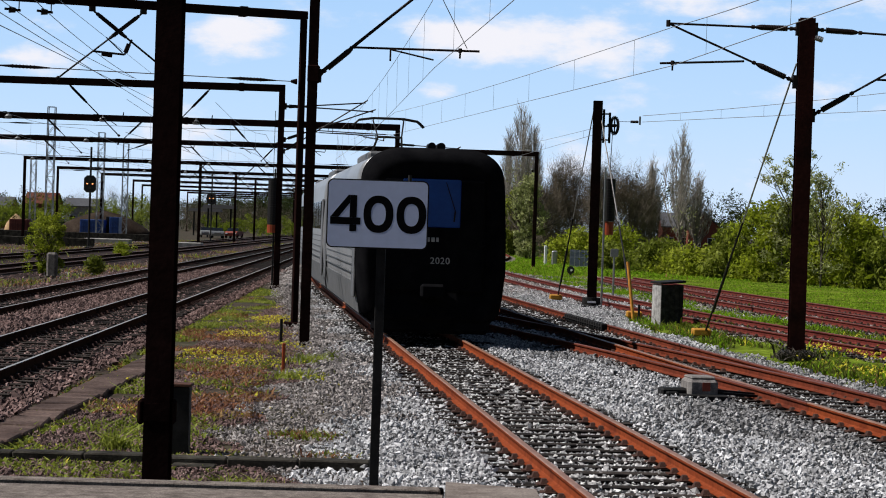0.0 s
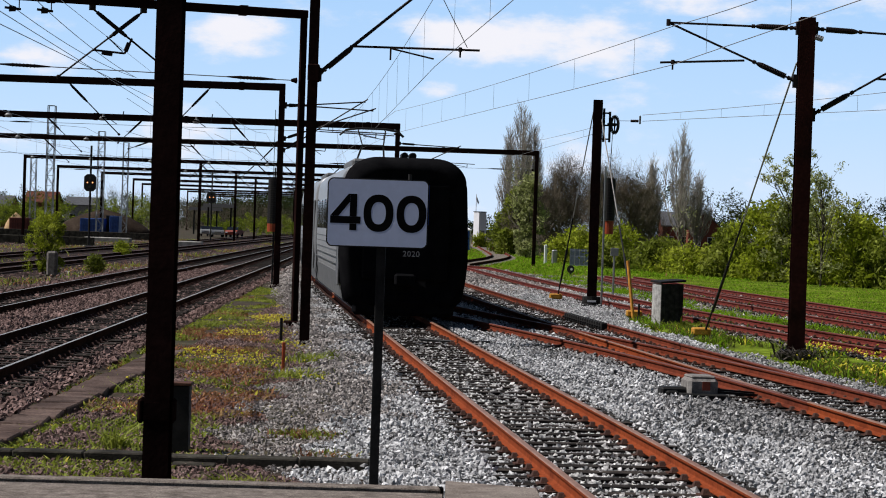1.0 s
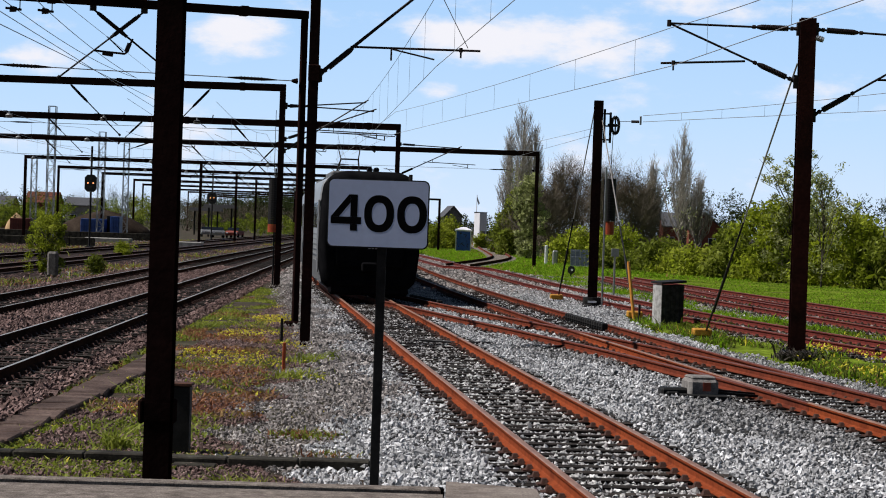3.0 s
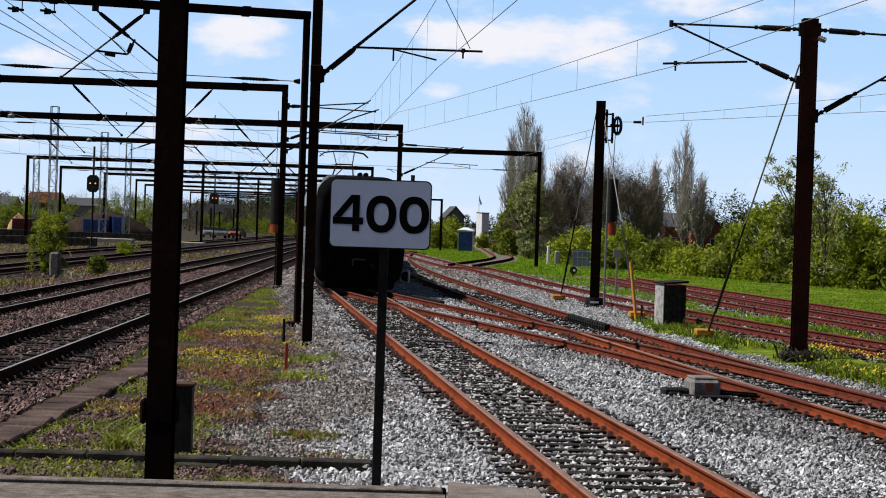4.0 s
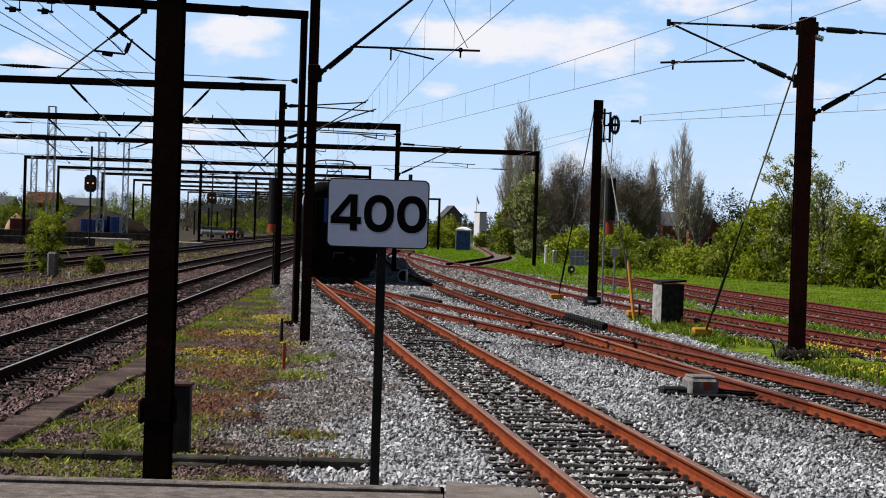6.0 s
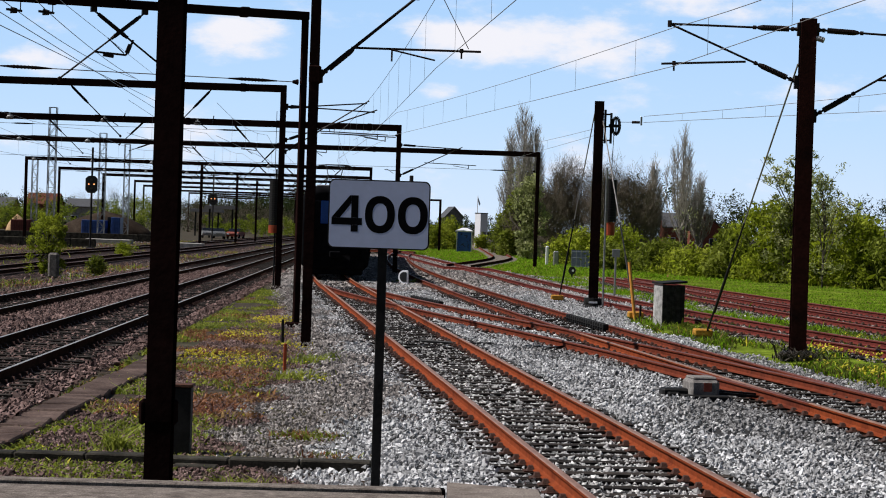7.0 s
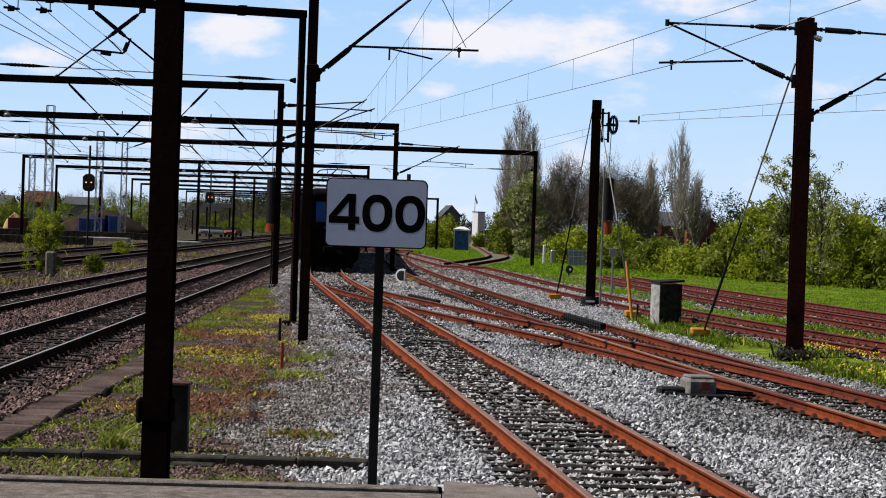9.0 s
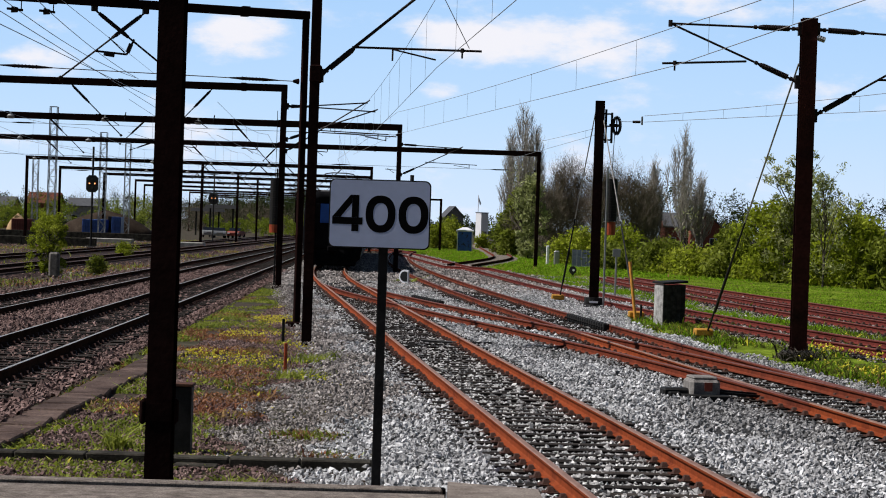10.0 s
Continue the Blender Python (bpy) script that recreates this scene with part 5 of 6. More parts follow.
house("yard_building", -67, 370, 5, 7, 4.2, 5.9, M_BRICK, M_ROOF_R, "yard building with a red tiled roof", 0, [(-1.2, 1.2, 1.2, 1.4), (1.2, 1.2, 1.2, 1.4)])
house("yard_building", -63.5, 390, 5.4, 7, 4.1, 5.3, M_CONC, M_ROOF, "low grey-roofed yard shed", 0, [(-1.3, 1.2, 1.2, 1.3), (1.3, 1.2, 1.2, 1.3)])
house("yard_building", -71.5, 355, 5, 7, 3.4, 4.9, M_BRICK, M_ROOF, "dark-roofed brick building beside the yard", 0, [(-1.2, 1.2, 1.2, 1.4), (1.2, 1.2, 1.2, 1.4)])
house("yard_building", 44.5, 215, 7, 6, 2.3, 3.4, M_CONC, M_ROOF, "low grey shed roof behind the hedge", -10, (), True)


def white_shed(x, y):
    t = thing("white_shed", pose(x, y, -.3, 0, 0, 38), "narrow flat-roofed white shed at the siding's end", "shed")
    b = Build()
    b.box((-.6, -.6, 0), (.6, .6, 4.5), 0, .03)
    part("wall", b, M_WHITE, t)
    b = Build()
    b.box((-.64, -.64, 4.503), (.64, .64, 4.62), 0, .02)
    part("roof", b, M_ROOF, t)
    b = Build()
    b.box((-.35, -.62, .1), (.35, -.603, 2.1))
    part("door", b, M_WOOD, t)


white_shed(5.0, 290)


def hut(x, y):
    t = thing("relay_hut", pose(x, y, -.2), "small blue hut covered in dark scrawl under a white roof", "hut")
    b = Build()
    b.box((-.78, -.7, 0), (.78, .7, 2.05), 0, .02)
    part("wall", b, M_BLUE_H, t)
    b = Build()
    b.loft([[(-.9, -.8, 2.05), (.9, -.8, 2.05), (.9, .8, 2.05), (-.9, .8, 2.05)], [(-.9, -.8, 2.18), (.9, -.8, 2.18), (.9, .8, 2.18), (-.9, .8, 2.18)],
            [(-.25, -.2, 2.48), (.25, -.2, 2.48), (.25, .2, 2.48), (-.25, .2, 2.48)]])
    part("roof", b, M_WHITE, t, "white roof")
    b = Build()
    rng = random.Random(5)
    for k in range(14):
        px, pz = rng.uniform(-.6, .6), rng.uniform(.35, 1.8)
        b.bar((px, -.712, pz), (px + rng.uniform(-.3, .3), -.712, min(1.95, pz + rng.uniform(-.25, .3))), .008, .07)
    tagged(part("scrawl", b, M_BLACK, t), kind="stuff")
    b = Build()
    for s in (-.8, .7):
        b.box((s, -.73, 0), (s + .09, -.703, 2.05))
    part("corner_trim", b, M_WHITE, t)


hut(2.2, 226)


def far_post():
    t = thing("catenary_mast", pose(-.35, 225, -.3), "far slim dark mast with a level arm", "catenary mast", "single masts")
    b = Build()
    b.loft([[(px, py, z) for px, py in h_outline(.24, .24)] for z in (0, 5.4)])
    part("post", b, M_MAST, t)
    b = Build()
    b.bar((.12, 0, 5.3), (-6.0, 0, 5.3), .2, .2)
    part("arm", b, M_MAST, t)


far_post()


def container(x, y, w, h, mat, label, z=-.3):
    t = thing("container", pose(x, y, z), label, "container", "containers")
    b = Build()
    b.box((-w / 2, -1.2, 0), (w / 2, 1.2, h), 0, .03)
    part("body", b, mat, t)
    b = Build()
    b.box((0, -1.24, .15), (.14, -1.203, h - .15))
    me = b.mesh("rib", [mat])
    k = -w / 2 + .2
    while k < w / 2 - .2:
        ob = new("rib", me)
        ob.parent = t
        ob.location = (k, 0, 0)
        k += .28


container(-39.5, 250, 2.7, 2.1, M_BLUE_P, "blue steel container in the yard")
container(-37.8, 252, .9, 2.5, M_DARK, "dark steel container beside a blue one")
container(-37.0, 250, 1.05, 2.45, M_BLUE_P, "upright pale blue tank beside containers")
container(-47.7, 250, 2.3, 1.9, M_RED_D, "dark rusty red skip standing in the yard")


def parked_car(x, y, mat, label, turn=0):
    t = thing("parked_car", pose(x, y, -.3, 0, 0, turn), label, "car", "parked cars")
    b = Build()
    prof = [(-2.0, .35), (-2.05, .75), (-1.95, .92), (-1.2, 1.0), (1.5, 1.0), (2.05, .85), (2.08, .4)]
    b.loft([[(s * .85, py, pz) for py, pz in prof] for s in (-1, 1)])
    body = part("body", b, mat, t)
    b = Build()
    b.loft([[(s * w, py, pz) for py, pz in ((-1.25, .99), (-.55, 1.42), (.85, 1.42), (1.55, .99))] for s, w in ((-1, .78), (1, .78))])
    part("cabin", b, M_GLASS, t)
    for i in (-1, 1):
        for j in (-1.3, 1.3):
            b = Build()
            b.tube((i * .7, j, .32), (i * .88, j, .32), .32, n=14)
            part("wheel", b, M_RUBBER, t)
    for i in (-.6, .6):
        b = Build()
        b.box((i - .15, -2.07, .62), (i + .15, -2.03, .78))
        part("headlight", b, M_WHITE, body)


parked_car(-30.6, 300, M_STEEL, "small silver car parked beyond the yard tracks", 10)
parked_car(-28.6, 304, M_RED_P, "dark red car parked beyond the yard tracks", -8)
parked_car(-32.9, 308, M_TRAIN, "grey car parked beyond the yard tracks", 12)


def mound(x, y, w, h, label, mat=None):
    b = Build()
    n = 16
    rings = []
    for k in range(7):
        u = k / 6
        r = w / 2 * (1 - u ** 1.6) ** .75
        rings.append([(x + (r + .6 * noise.noise((j, k, 3))) * math.cos(j * math.tau / n), y + r * .6 * math.sin(j * math.tau / n), -.35 + h * u + .3 * noise.noise((j * .9, k, 7)) * (u > 0)) for j in range(n)])
    b.loft(rings)
    single("earth_mound", b, mat or M_MOUND, label, "earth mound", smooth=True)


mound(-42.2, 275, 12.5, 3.3, "brown heap of bare earth in the yard")
mound(-58.0, 300, 3.2, 2.5, "small sunlit heap of pale sand", M_SAND)


def fence(x0, y0, x1, y1, h, label):
    t = thing("fence", pose(0, 0, -.3), label, "fence")
    n = 7
    for k in range(n + 1):
        x, y = x0 + (x1 - x0) * k / n, y0 + (y1 - y0) * k / n
        b = Build()
        b.box((x - .03, y - .03, 0), (x + .03, y + .03, h), 0, .005)
        part("post", b, M_STEEL, t)
        if k < n:
            b = Build()
            xx, yy = x0 + (x1 - x0) * (k + 1) / n, y0 + (y1 - y0) * (k + 1) / n
            for j in (0, 3, 5):
                z = .15 + (h - .25) * j / 5
                b.tube((x, y, z), (xx, yy, z), .022, n=4)
            for j in range(12):
                u = j / 12
                b.tube((x + (xx - x) * u, y + (yy - y) * u, .1), (x + (xx - x) * u, y + (yy - y) * u, h), .02, n=4)
            tagged(part("fence_panel", b, M_FENCE, t), kind="stuff")


fence(9.0, 153, 11.2, 151.4, 1.3, "blue-grey metal mesh fence behind the grass")


def gull_pole():
    t = thing("flagpole", pose(4.6, 300, -.3), "thin distant flagpole with a pale pennant", "flagpole")
    b = Build()
    b.tube((0, 0, 0), (0, 0, 7.0), .05, n=6)
    part("pole", b, M_WHITE, t)
    b = Build()
    b.add([(0, 0, 6.9), (.4, 0, 5.9), (.25, 0, 5.6), (0, 0, 6.4), (0, .03, 6.9), (.4, .03, 5.9), (.25, .03, 5.6), (0, .03, 6.4)], [(0, 1, 2, 3), (7, 6, 5, 4), (0, 4, 5, 1), (2, 6, 7, 3)])
    part("pennant", b, M_WHITE, t)


gull_pole()


def check_rail(line, y0, y1, side, label):
    """A stretch of ribbed black blocks bolted along a rail."""
    t = thing("check_rail", pose(0, 0, 0), label, "check rail", "check rails")
    b = Build()
    b.box((-.08, -.075, -.16), (.08, .075, .035), 0, .02)
    b.tube((-.07, 0, -.07), (-.13, 0, -.07), .03, n=6)
    me = b.mesh("block", [M_DARK])
    for x, y, h in along(line, y0, y1, .36):
        ob = new("block", me)
        ob.parent = t
        ob.matrix_basis = Matrix.Translation((x + side * math.cos(h), y + side * math.sin(h), 0)) @ Euler((0, 0, h)).to_matrix().to_4x4()


check_rail(line_side, 54.4, 60.2, .60, "row of black ribbed blocks along the siding rail")
check_rail(line_cross, 67.0, 71.8, 1.06, "row of black ribbed blocks beside the crossing")


def low_wall(x0, x1, y, h, label):
    t = thing("low_wall", pose(0, y, -.35), label, "wall", kind="structure")
    n = int((x1 - x0) / 2)
    b = Build()
    b.box((0, -.25, 0), (1.97, .25, h), 0, .03)
    me = b.mesh("wall_block", [M_CONC_D])
    for k in range(n):
        ob = new("wall_block", me)
        ob.parent = t
        ob.location = (x0 + 2 * k, 0, 0)


low_wall(-62, -26.5, 178, .75, "low dark concrete loading edge across the yard")
low_wall(-70, -28, 232, .8, "low dark concrete edge at the back of the yard")


def loading_block(x, y, w, h):
    b = Build()
    b.box((-w / 2, -1, 0), (w / 2, 1, h), 0, .05)
    single("loading_block", b, M_CONC, "pale concrete block standing between yard tracks", "concrete block", pose(x, y, -.34))


loading_block(-21.9, 190, 2.6, .55)
loading_block(-31.0, 205, 4.2, .5)


def shelter(x, y, w, h, label):
    t = thing("platform_shelter", pose(x, y, -.3), label, "shelter")
    for i in (-1, 1):
        b = Build()
        b.box((i * w * .35 - .12, -.12, 0), (i * w * .35 + .12, .12, h - .25), 0, .02)
        part("post", b, M_DARK, t)
    b = Build()
    b.add([(-w / 2, -2, h - .5), (w / 2, -2, h - .5), (w / 2, 2, h - .5), (-w / 2, 2, h - .5), (-w / 2, 0, h), (w / 2, 0, h)],
          [(0, 3, 2, 1), (0, 1, 5, 4), (2, 3, 4, 5), (1, 2, 5), (3, 0, 4)])
    part("roof", b, M_DARK, t)


shelter(-31.5, 312, 4.6, 4.6, "far dark-roofed shelter beyond the yard")
shelter(-36.5, 340, 5.0, 4.2, "far dark-roofed shelter beyond the yard")


def tension_yoke():
    t = thing("tension_yoke", pose(6.35, 71.5, 5.9), "small insulator and yoke joining wires beside the pulley", "insulator")
    b = Build()
    b.insulator((-.32, .1, 0), (-.08, .02, 0), .05, 5)
    b.tube((-.72, .25, .0), (-.32, .1, 0), .009, n=5)
    part("insulator", b, M_INS, t)
    b = Build()
    b.box((-.06, -.03, -.10), (-.0, .03, .18), 0, .01)
    part("yoke", b, M_STEEL, t)


tension_yoke()
# ---------------------------------------------------------------- stones
def stones(name, rng, xs, ys, zs, size, mats, label):
    """Loose broken stones: dented octahedra of six corners, each turned and stretched by chance."""
    n = len(xs)
    base = np.array([(1, 0, 0), (-1, 0, 0), (0, 1, 0), (0, -1, 0), (0, 0, 1), (0, 0, -1)], float)
    tri = np.array([(0, 2, 4), (2, 1, 4), (1, 3, 4), (3, 0, 4), (2, 0, 5), (1, 2, 5), (3, 1, 5), (0, 3, 5)])
    v = base[None] * rng.uniform(.82, 1.15, (n, 6, 1)) + rng.uniform(-.24, .24, (n, 6, 3))
    v *= rng.uniform(.65, 1.2, (n, 1, 3)) * (size * rng.lognormal(0, .28, n))[:, None, None]
    q = rng.normal(size=(n, 4))
    q /= np.linalg.norm(q, axis=1, keepdims=True)
    w, x, y, z = q.T
    rot = np.stack([1 - 2 * (y * y + z * z), 2 * (x * y - z * w), 2 * (x * z + y * w), 2 * (x * y + z * w), 1 - 2 * (x * x + z * z), 2 * (y * z - x * w),
                    2 * (x * z - y * w), 2 * (y * z + x * w), 1 - 2 * (x * x + y * y)], 1).reshape(n, 3, 3)
    v = np.einsum("nij,nkj->nki", rot, v) + np.stack([xs, ys, zs], 1)[:, None]
    f = (tri[None] + 6 * np.arange(n)[:, None, None]).reshape(-1, 3)
    v = v.reshape(-1, 3)
    nrm = np.cross(v[f[:, 1]] - v[f[:, 0]], v[f[:, 2]] - v[f[:, 0]])
    f = f[nrm[:, 2] > -.12 * np.linalg.norm(nrm, axis=1)]  # undersides lie buried
    ob = new(name, array_mesh(name, v.reshape(-1, 3), f, mats))
    return tagged(ob, label, "ballast stones", kind="stuff")


def vec(line, ys):
    return np.array([line(y) for y in ys])


def clear_of_rails(xs, ys, lines, gap=.11):
    keep = np.ones(len(xs), bool)
    for line in lines:
        c = vec(line, ys)
        for s in (-.7535, .7535):
            keep &= np.abs(xs - c - s) > gap
    return keep


def near_ballast():
    rng = np.random.default_rng(4)
    n = 222000
    ys = 16.5 + 78 * rng.random(n) ** 1.85
    main, side = vec(line_main, ys), vec(line_side, ys)
    lo, hi = main - 2.3 - .5 * rng.random(n) ** 2, np.where(ys > 58, vec(verge, ys) + .25, np.maximum(main + 1.9, side + 2.1))
    xs = lo + (hi - lo) * rng.random(n)
    keep = clear_of_rails(xs, ys, (line_main, line_side, line_cross, line_right_a))
    between = (np.abs(xs - main) < 1.2) | (np.abs(xs - side) < 1.2)
    for line, centre, y0, y1, step in ((line_main, main, 14.5, 170, .58), (line_side, side, 22, 160, .60)):
        rows = along(line, y0, y1, step)
        at = np.interp(ys - .095 * (xs - centre), [r[1] for r in rows], np.arange(len(rows)))
        keep &= ~((np.abs(xs - centre) < 1.25) & (np.abs(at % 1.0 - .5) > .29) & (rng.random(n) < np.clip(.80 - (ys - 18) * .004, .62, .80)))
    xs, ys, between = xs[keep], ys[keep], between[keep]
    edge = np.clip((xs - vec(line_main, ys) + 2.8) / .7, 0, 1)
    zs = -.27 + .085 * edge - .022 * between + rng.uniform(-.075, .05, len(xs)) * np.where(between, .5, 1.0) + .035 * np.sin(xs * 2.1 + ys * .7) * np.sin(ys * 1.3) * ~between
    inner = np.abs(xs - vec(line_main, ys)) < .72
    outer = (xs - vec(line_main, ys) + .35 * np.sin(ys * .9) + rng.normal(0, .18, len(xs)) < -1.55) & (ys > 28)
    darker = (xs - vec(line_main, ys) - 2.0 + rng.normal(0, .25, len(xs)) > 1.6 * np.sin(ys * .21) ** 2) & (ys < 48) & ~inner
    fresh = ~inner & ~outer & ~darker
    stones("ballast_stones", rng, xs[darker], ys[darker], zs[darker], .0265, [M_STONE_R], "darker grey ballast stones between two tracks")
    stones("ballast_stones", rng, xs[fresh], ys[fresh], zs[fresh], .0262, [M_STONE], "loose pale grey granite ballast stones beside the rails")
    stones("ballast_stones", rng, xs[outer], ys[outer], zs[outer], .0265, [M_STONE_M], "dull brownish ballast stones along the shoulder")
    stones("ballast_stones", rng, xs[inner], ys[inner], zs[inner], .0245, [M_STONE_O], "duller grey ballast stones between the rails")
    n = 34000
    ys = 84 + 100 * rng.random(n) ** 1.3
    main, side = vec(line_main, ys), vec(line_side, ys)
    lo, hi = main - 2.2, vec(verge, ys) + .2
    xs = lo + (hi - lo) * rng.random(n)
    keep = clear_of_rails(xs, ys, (line_main, line_side, line_right_a, line_link), .13)
    xs, ys = xs[keep], ys[keep]
    stones("ballast_stones", rng, xs, ys, -.2 + rng.uniform(-.03, .03, len(xs)), .06, [M_STONE_M], "dull ballast stones along the far curve")


def left_ballast():
    rng = np.random.default_rng(5)
    n = 60000
    ys = 24 + 90 * rng.random(n) ** 1.8
    a, b = vec(line_left_a, ys), vec(line_left_b, ys)
    xs = (b - 2.2) + (a + 1.75 - b + 2.2) * rng.random(n)
    keep = clear_of_rails(xs, ys, (line_left_a, line_left_b))
    phase = np.abs(((ys - 24) / .6) % 1.0 - .5)
    keep &= ~((np.abs(xs - a) < 1.3) & (phase > .3) & (rng.random(n) < .75))
    xs, ys = xs[keep], ys[keep]
    zs = -.215 + rng.uniform(-.02, .025, len(xs)) + .05 * (np.abs(xs - (vec(line_left_a, ys) + vec(line_left_b, ys)) / 2) < .9)
    stones("ballast_stones", rng, xs, ys, zs, .038, [M_STONEL], "brown weathered ballast stones along the through lines")
    n = 80000
    ys = 17 + 70 * rng.random(n) ** 1.5
    r = rng.random(n)
    xs = -5.0 + (vec(line_main, ys) - 2.2 + 5.0) * r
    ok = np.array([noise.noise((x * .8, y * .45, 3.3)) for x, y in zip(xs, ys)]) + .55 * r ** 2 + .5 * (ys < 24) + .2 * (ys > 44) > -.22
    xs, ys = xs[ok], ys[ok]
    west = xs + .35 * np.sin(ys * 1.7) < np.where(ys < 23.2, -1.45, -2.5)
    east = (xs + .3 * np.sin(ys * 2.3) > -1.25) & (ys < 32)
    for side, mat, text in ((west, M_STONEL, "brown stones sunk in earth among the weeds"), (~west & ~east, M_STONE_M, "mixed grey gravel thinning into weeds"), (east, M_STONE, "pale ballast spilling over the gravel")):
        stones("ballast_stones", rng, xs[side], ys[side], -.30 + rng.uniform(-.02, .015, side.sum()), .021, [mat], text)


near_ballast()
left_ballast()


# ---------------------------------------------------------------- grass and weeds
def blades(name, rng, xs, ys, zs, height, width, mats, index, label, category="grass", lean=.5):
    """Bent blades, two quads each."""
    n = len(xs)
    a = rng.uniform(0, math.tau, n)
    h = height * rng.lognormal(0, .35, n)
    w = width * rng.uniform(.6, 1.4, n)
    dx, dy = np.cos(a), np.sin(a)
    bx, by = rng.normal(0, lean, n) * h, rng.normal(0, lean, n) * h
    rows = []
    for k, (u, ww) in enumerate(((0, 1), (.55, .8), (1, .12))):
        cx, cy, cz = xs + bx * u * u, ys + by * u * u, zs + h * u * (1 - .15 * u)
        rows += [np.stack([cx - dx * w * ww, cy - dy * w * ww, cz], 1), np.stack([cx + dx * w * ww, cy + dy * w * ww, cz], 1)]
    v = np.stack(rows, 1).reshape(-1, 3)
    f = np.array([(0, 1, 3, 2), (2, 3, 5, 4)])
    f = (f[None] + 6 * np.arange(n)[:, None, None]).reshape(-1, 4)
    ob = new(name, array_mesh(name, v, f, mats, np.repeat(index, 2)))
    return tagged(ob, label, category, kind="stuff")


def field(xs, ys, scale, seed):
    return np.array([noise.noise((x * scale, y * scale * .6, seed)) for x, y in zip(xs, ys)])


def left_weeds():
    rng = np.random.default_rng(11)
    n = 95000
    ys = 17 + 67 * rng.random(n) ** 1.6
    lo, hi = np.maximum(-7.5, vec(line_left_a, ys) + 1.7), vec(line_main, ys) - 2.1
    r = rng.random(n)
    xs = lo + (hi - lo) * r
    d = field(xs, ys, .75, 2.0) + .5 * field(xs, ys, 2.6, 6.0)
    near = np.clip((26 - ys) / 4, 0, 1) * np.clip((-1.9 - xs) / 1.0, 0, 1)
    bare = np.clip((27.5 - ys) / 2, 0, 1) * np.clip((xs + np.where(ys < 23.2, 3.3, 2.5)) / .6, 0, 1) + .15 * np.clip((ys - 44) / 10, 0, 1)
    keep = (d + .22 * (1 - r) + .10 * near - .34 * bare - .65 * np.clip((r - .66) / .28, 0, 1) > .06) & ((xs < -5.35) | (xs > -4.85) | (rng.random(n) < .4))
    xs, ys, d = xs[keep], ys[keep], d[keep]
    dry = field(xs, ys, .35, 9.0) + rng.normal(0, .12, len(xs)) + .30 * ((ys > 27) & (ys < 46)) - .16
    idx = np.where(dry > .12, 1, 0)
    idx[(rng.random(len(xs)) < .05) & (field(xs, ys, .5, 17.0) > .0)] = 2
    hh = np.where(ys < 26, .042, .055) * np.where(idx == 2, .9, 1.0)
    blades("weeds", rng, xs, ys, np.full(len(xs), -.315), hh, np.where(idx == 2, .02, .016), [M_GRASS, M_DRY, M_FLOWER], idx,
           "low patchy weeds, green and russet, with small yellow flowers", "weeds", .7)


def right_grass():
    rng = np.random.default_rng(12)
    n = 115000
    ys = 34 + 96 * rng.random(n) ** 1.45
    lo = vec(verge, ys) + .1
    hi = 9 + .135 * ys
    xs = lo + (hi - lo) * rng.random(n)
    keep = np.ones(n, bool)
    for line in (line_right_a, line_right_b, line_right_c):
        keep &= (np.abs(xs - vec(line, ys)) > 1.3) | (rng.random(n) < .04)
    keep &= field(xs, ys, .35, 4.0) + .5 * field(xs, ys, 1.6, 8.0) + .25 * (xs > vec(line_right_c, ys)) > -.10
    xs, ys = xs[keep], ys[keep]
    idx = np.zeros(len(xs), int)
    idx[(rng.random(len(xs)) < .10) & (field(xs, ys, .3, 21.0) > .05) & (ys < 58)] = 2
    idx[(rng.random(len(xs)) < .025)] = 1
    idx[(rng.random(len(xs)) < .62) & (ys < 58 + 6 * rng.random(len(xs))) & (idx == 0)] = 3
    blades("grass", rng, xs, ys, np.full(len(xs), -.24), np.where(xs > vec(line_right_c, ys), .065, .13), .017, [M_GRASS_R, M_DRY, M_FLOWER, M_GRASS_O], idx, "bright spring grass with dandelions beside the sidings", "grass", .55)
    n = 30000
    ys = 36 + 84 * rng.random(n) ** 1.4
    lo, hi = np.maximum(vec(line_side, ys) + 2.0, vec(line_right_a, ys) - 1.5), vec(line_right_c, ys) + 1.4
    xs = lo + (hi - lo) * rng.random(n)
    bed = np.zeros(n, bool)
    for line in (line_right_a, line_right_b, line_right_c):
        bed |= np.abs(xs - vec(line, ys)) < 1.3
    keep = clear_of_rails(xs, ys, (line_right_a, line_right_b, line_right_c)) & (bed & (rng.random(n) < .55) | (field(xs, ys, .35, 4.0) + .5 * field(xs, ys, 1.6, 8.0) < -.02))
    xs, ys, bed = xs[keep], ys[keep], bed[keep]
    stones("ballast_stones", rng, xs, ys, np.where(bed, -.185, -.2) + rng.uniform(-.02, .02, len(xs)), .034, [M_STONE_M], "mixed grey gravel among the rusty sidings")


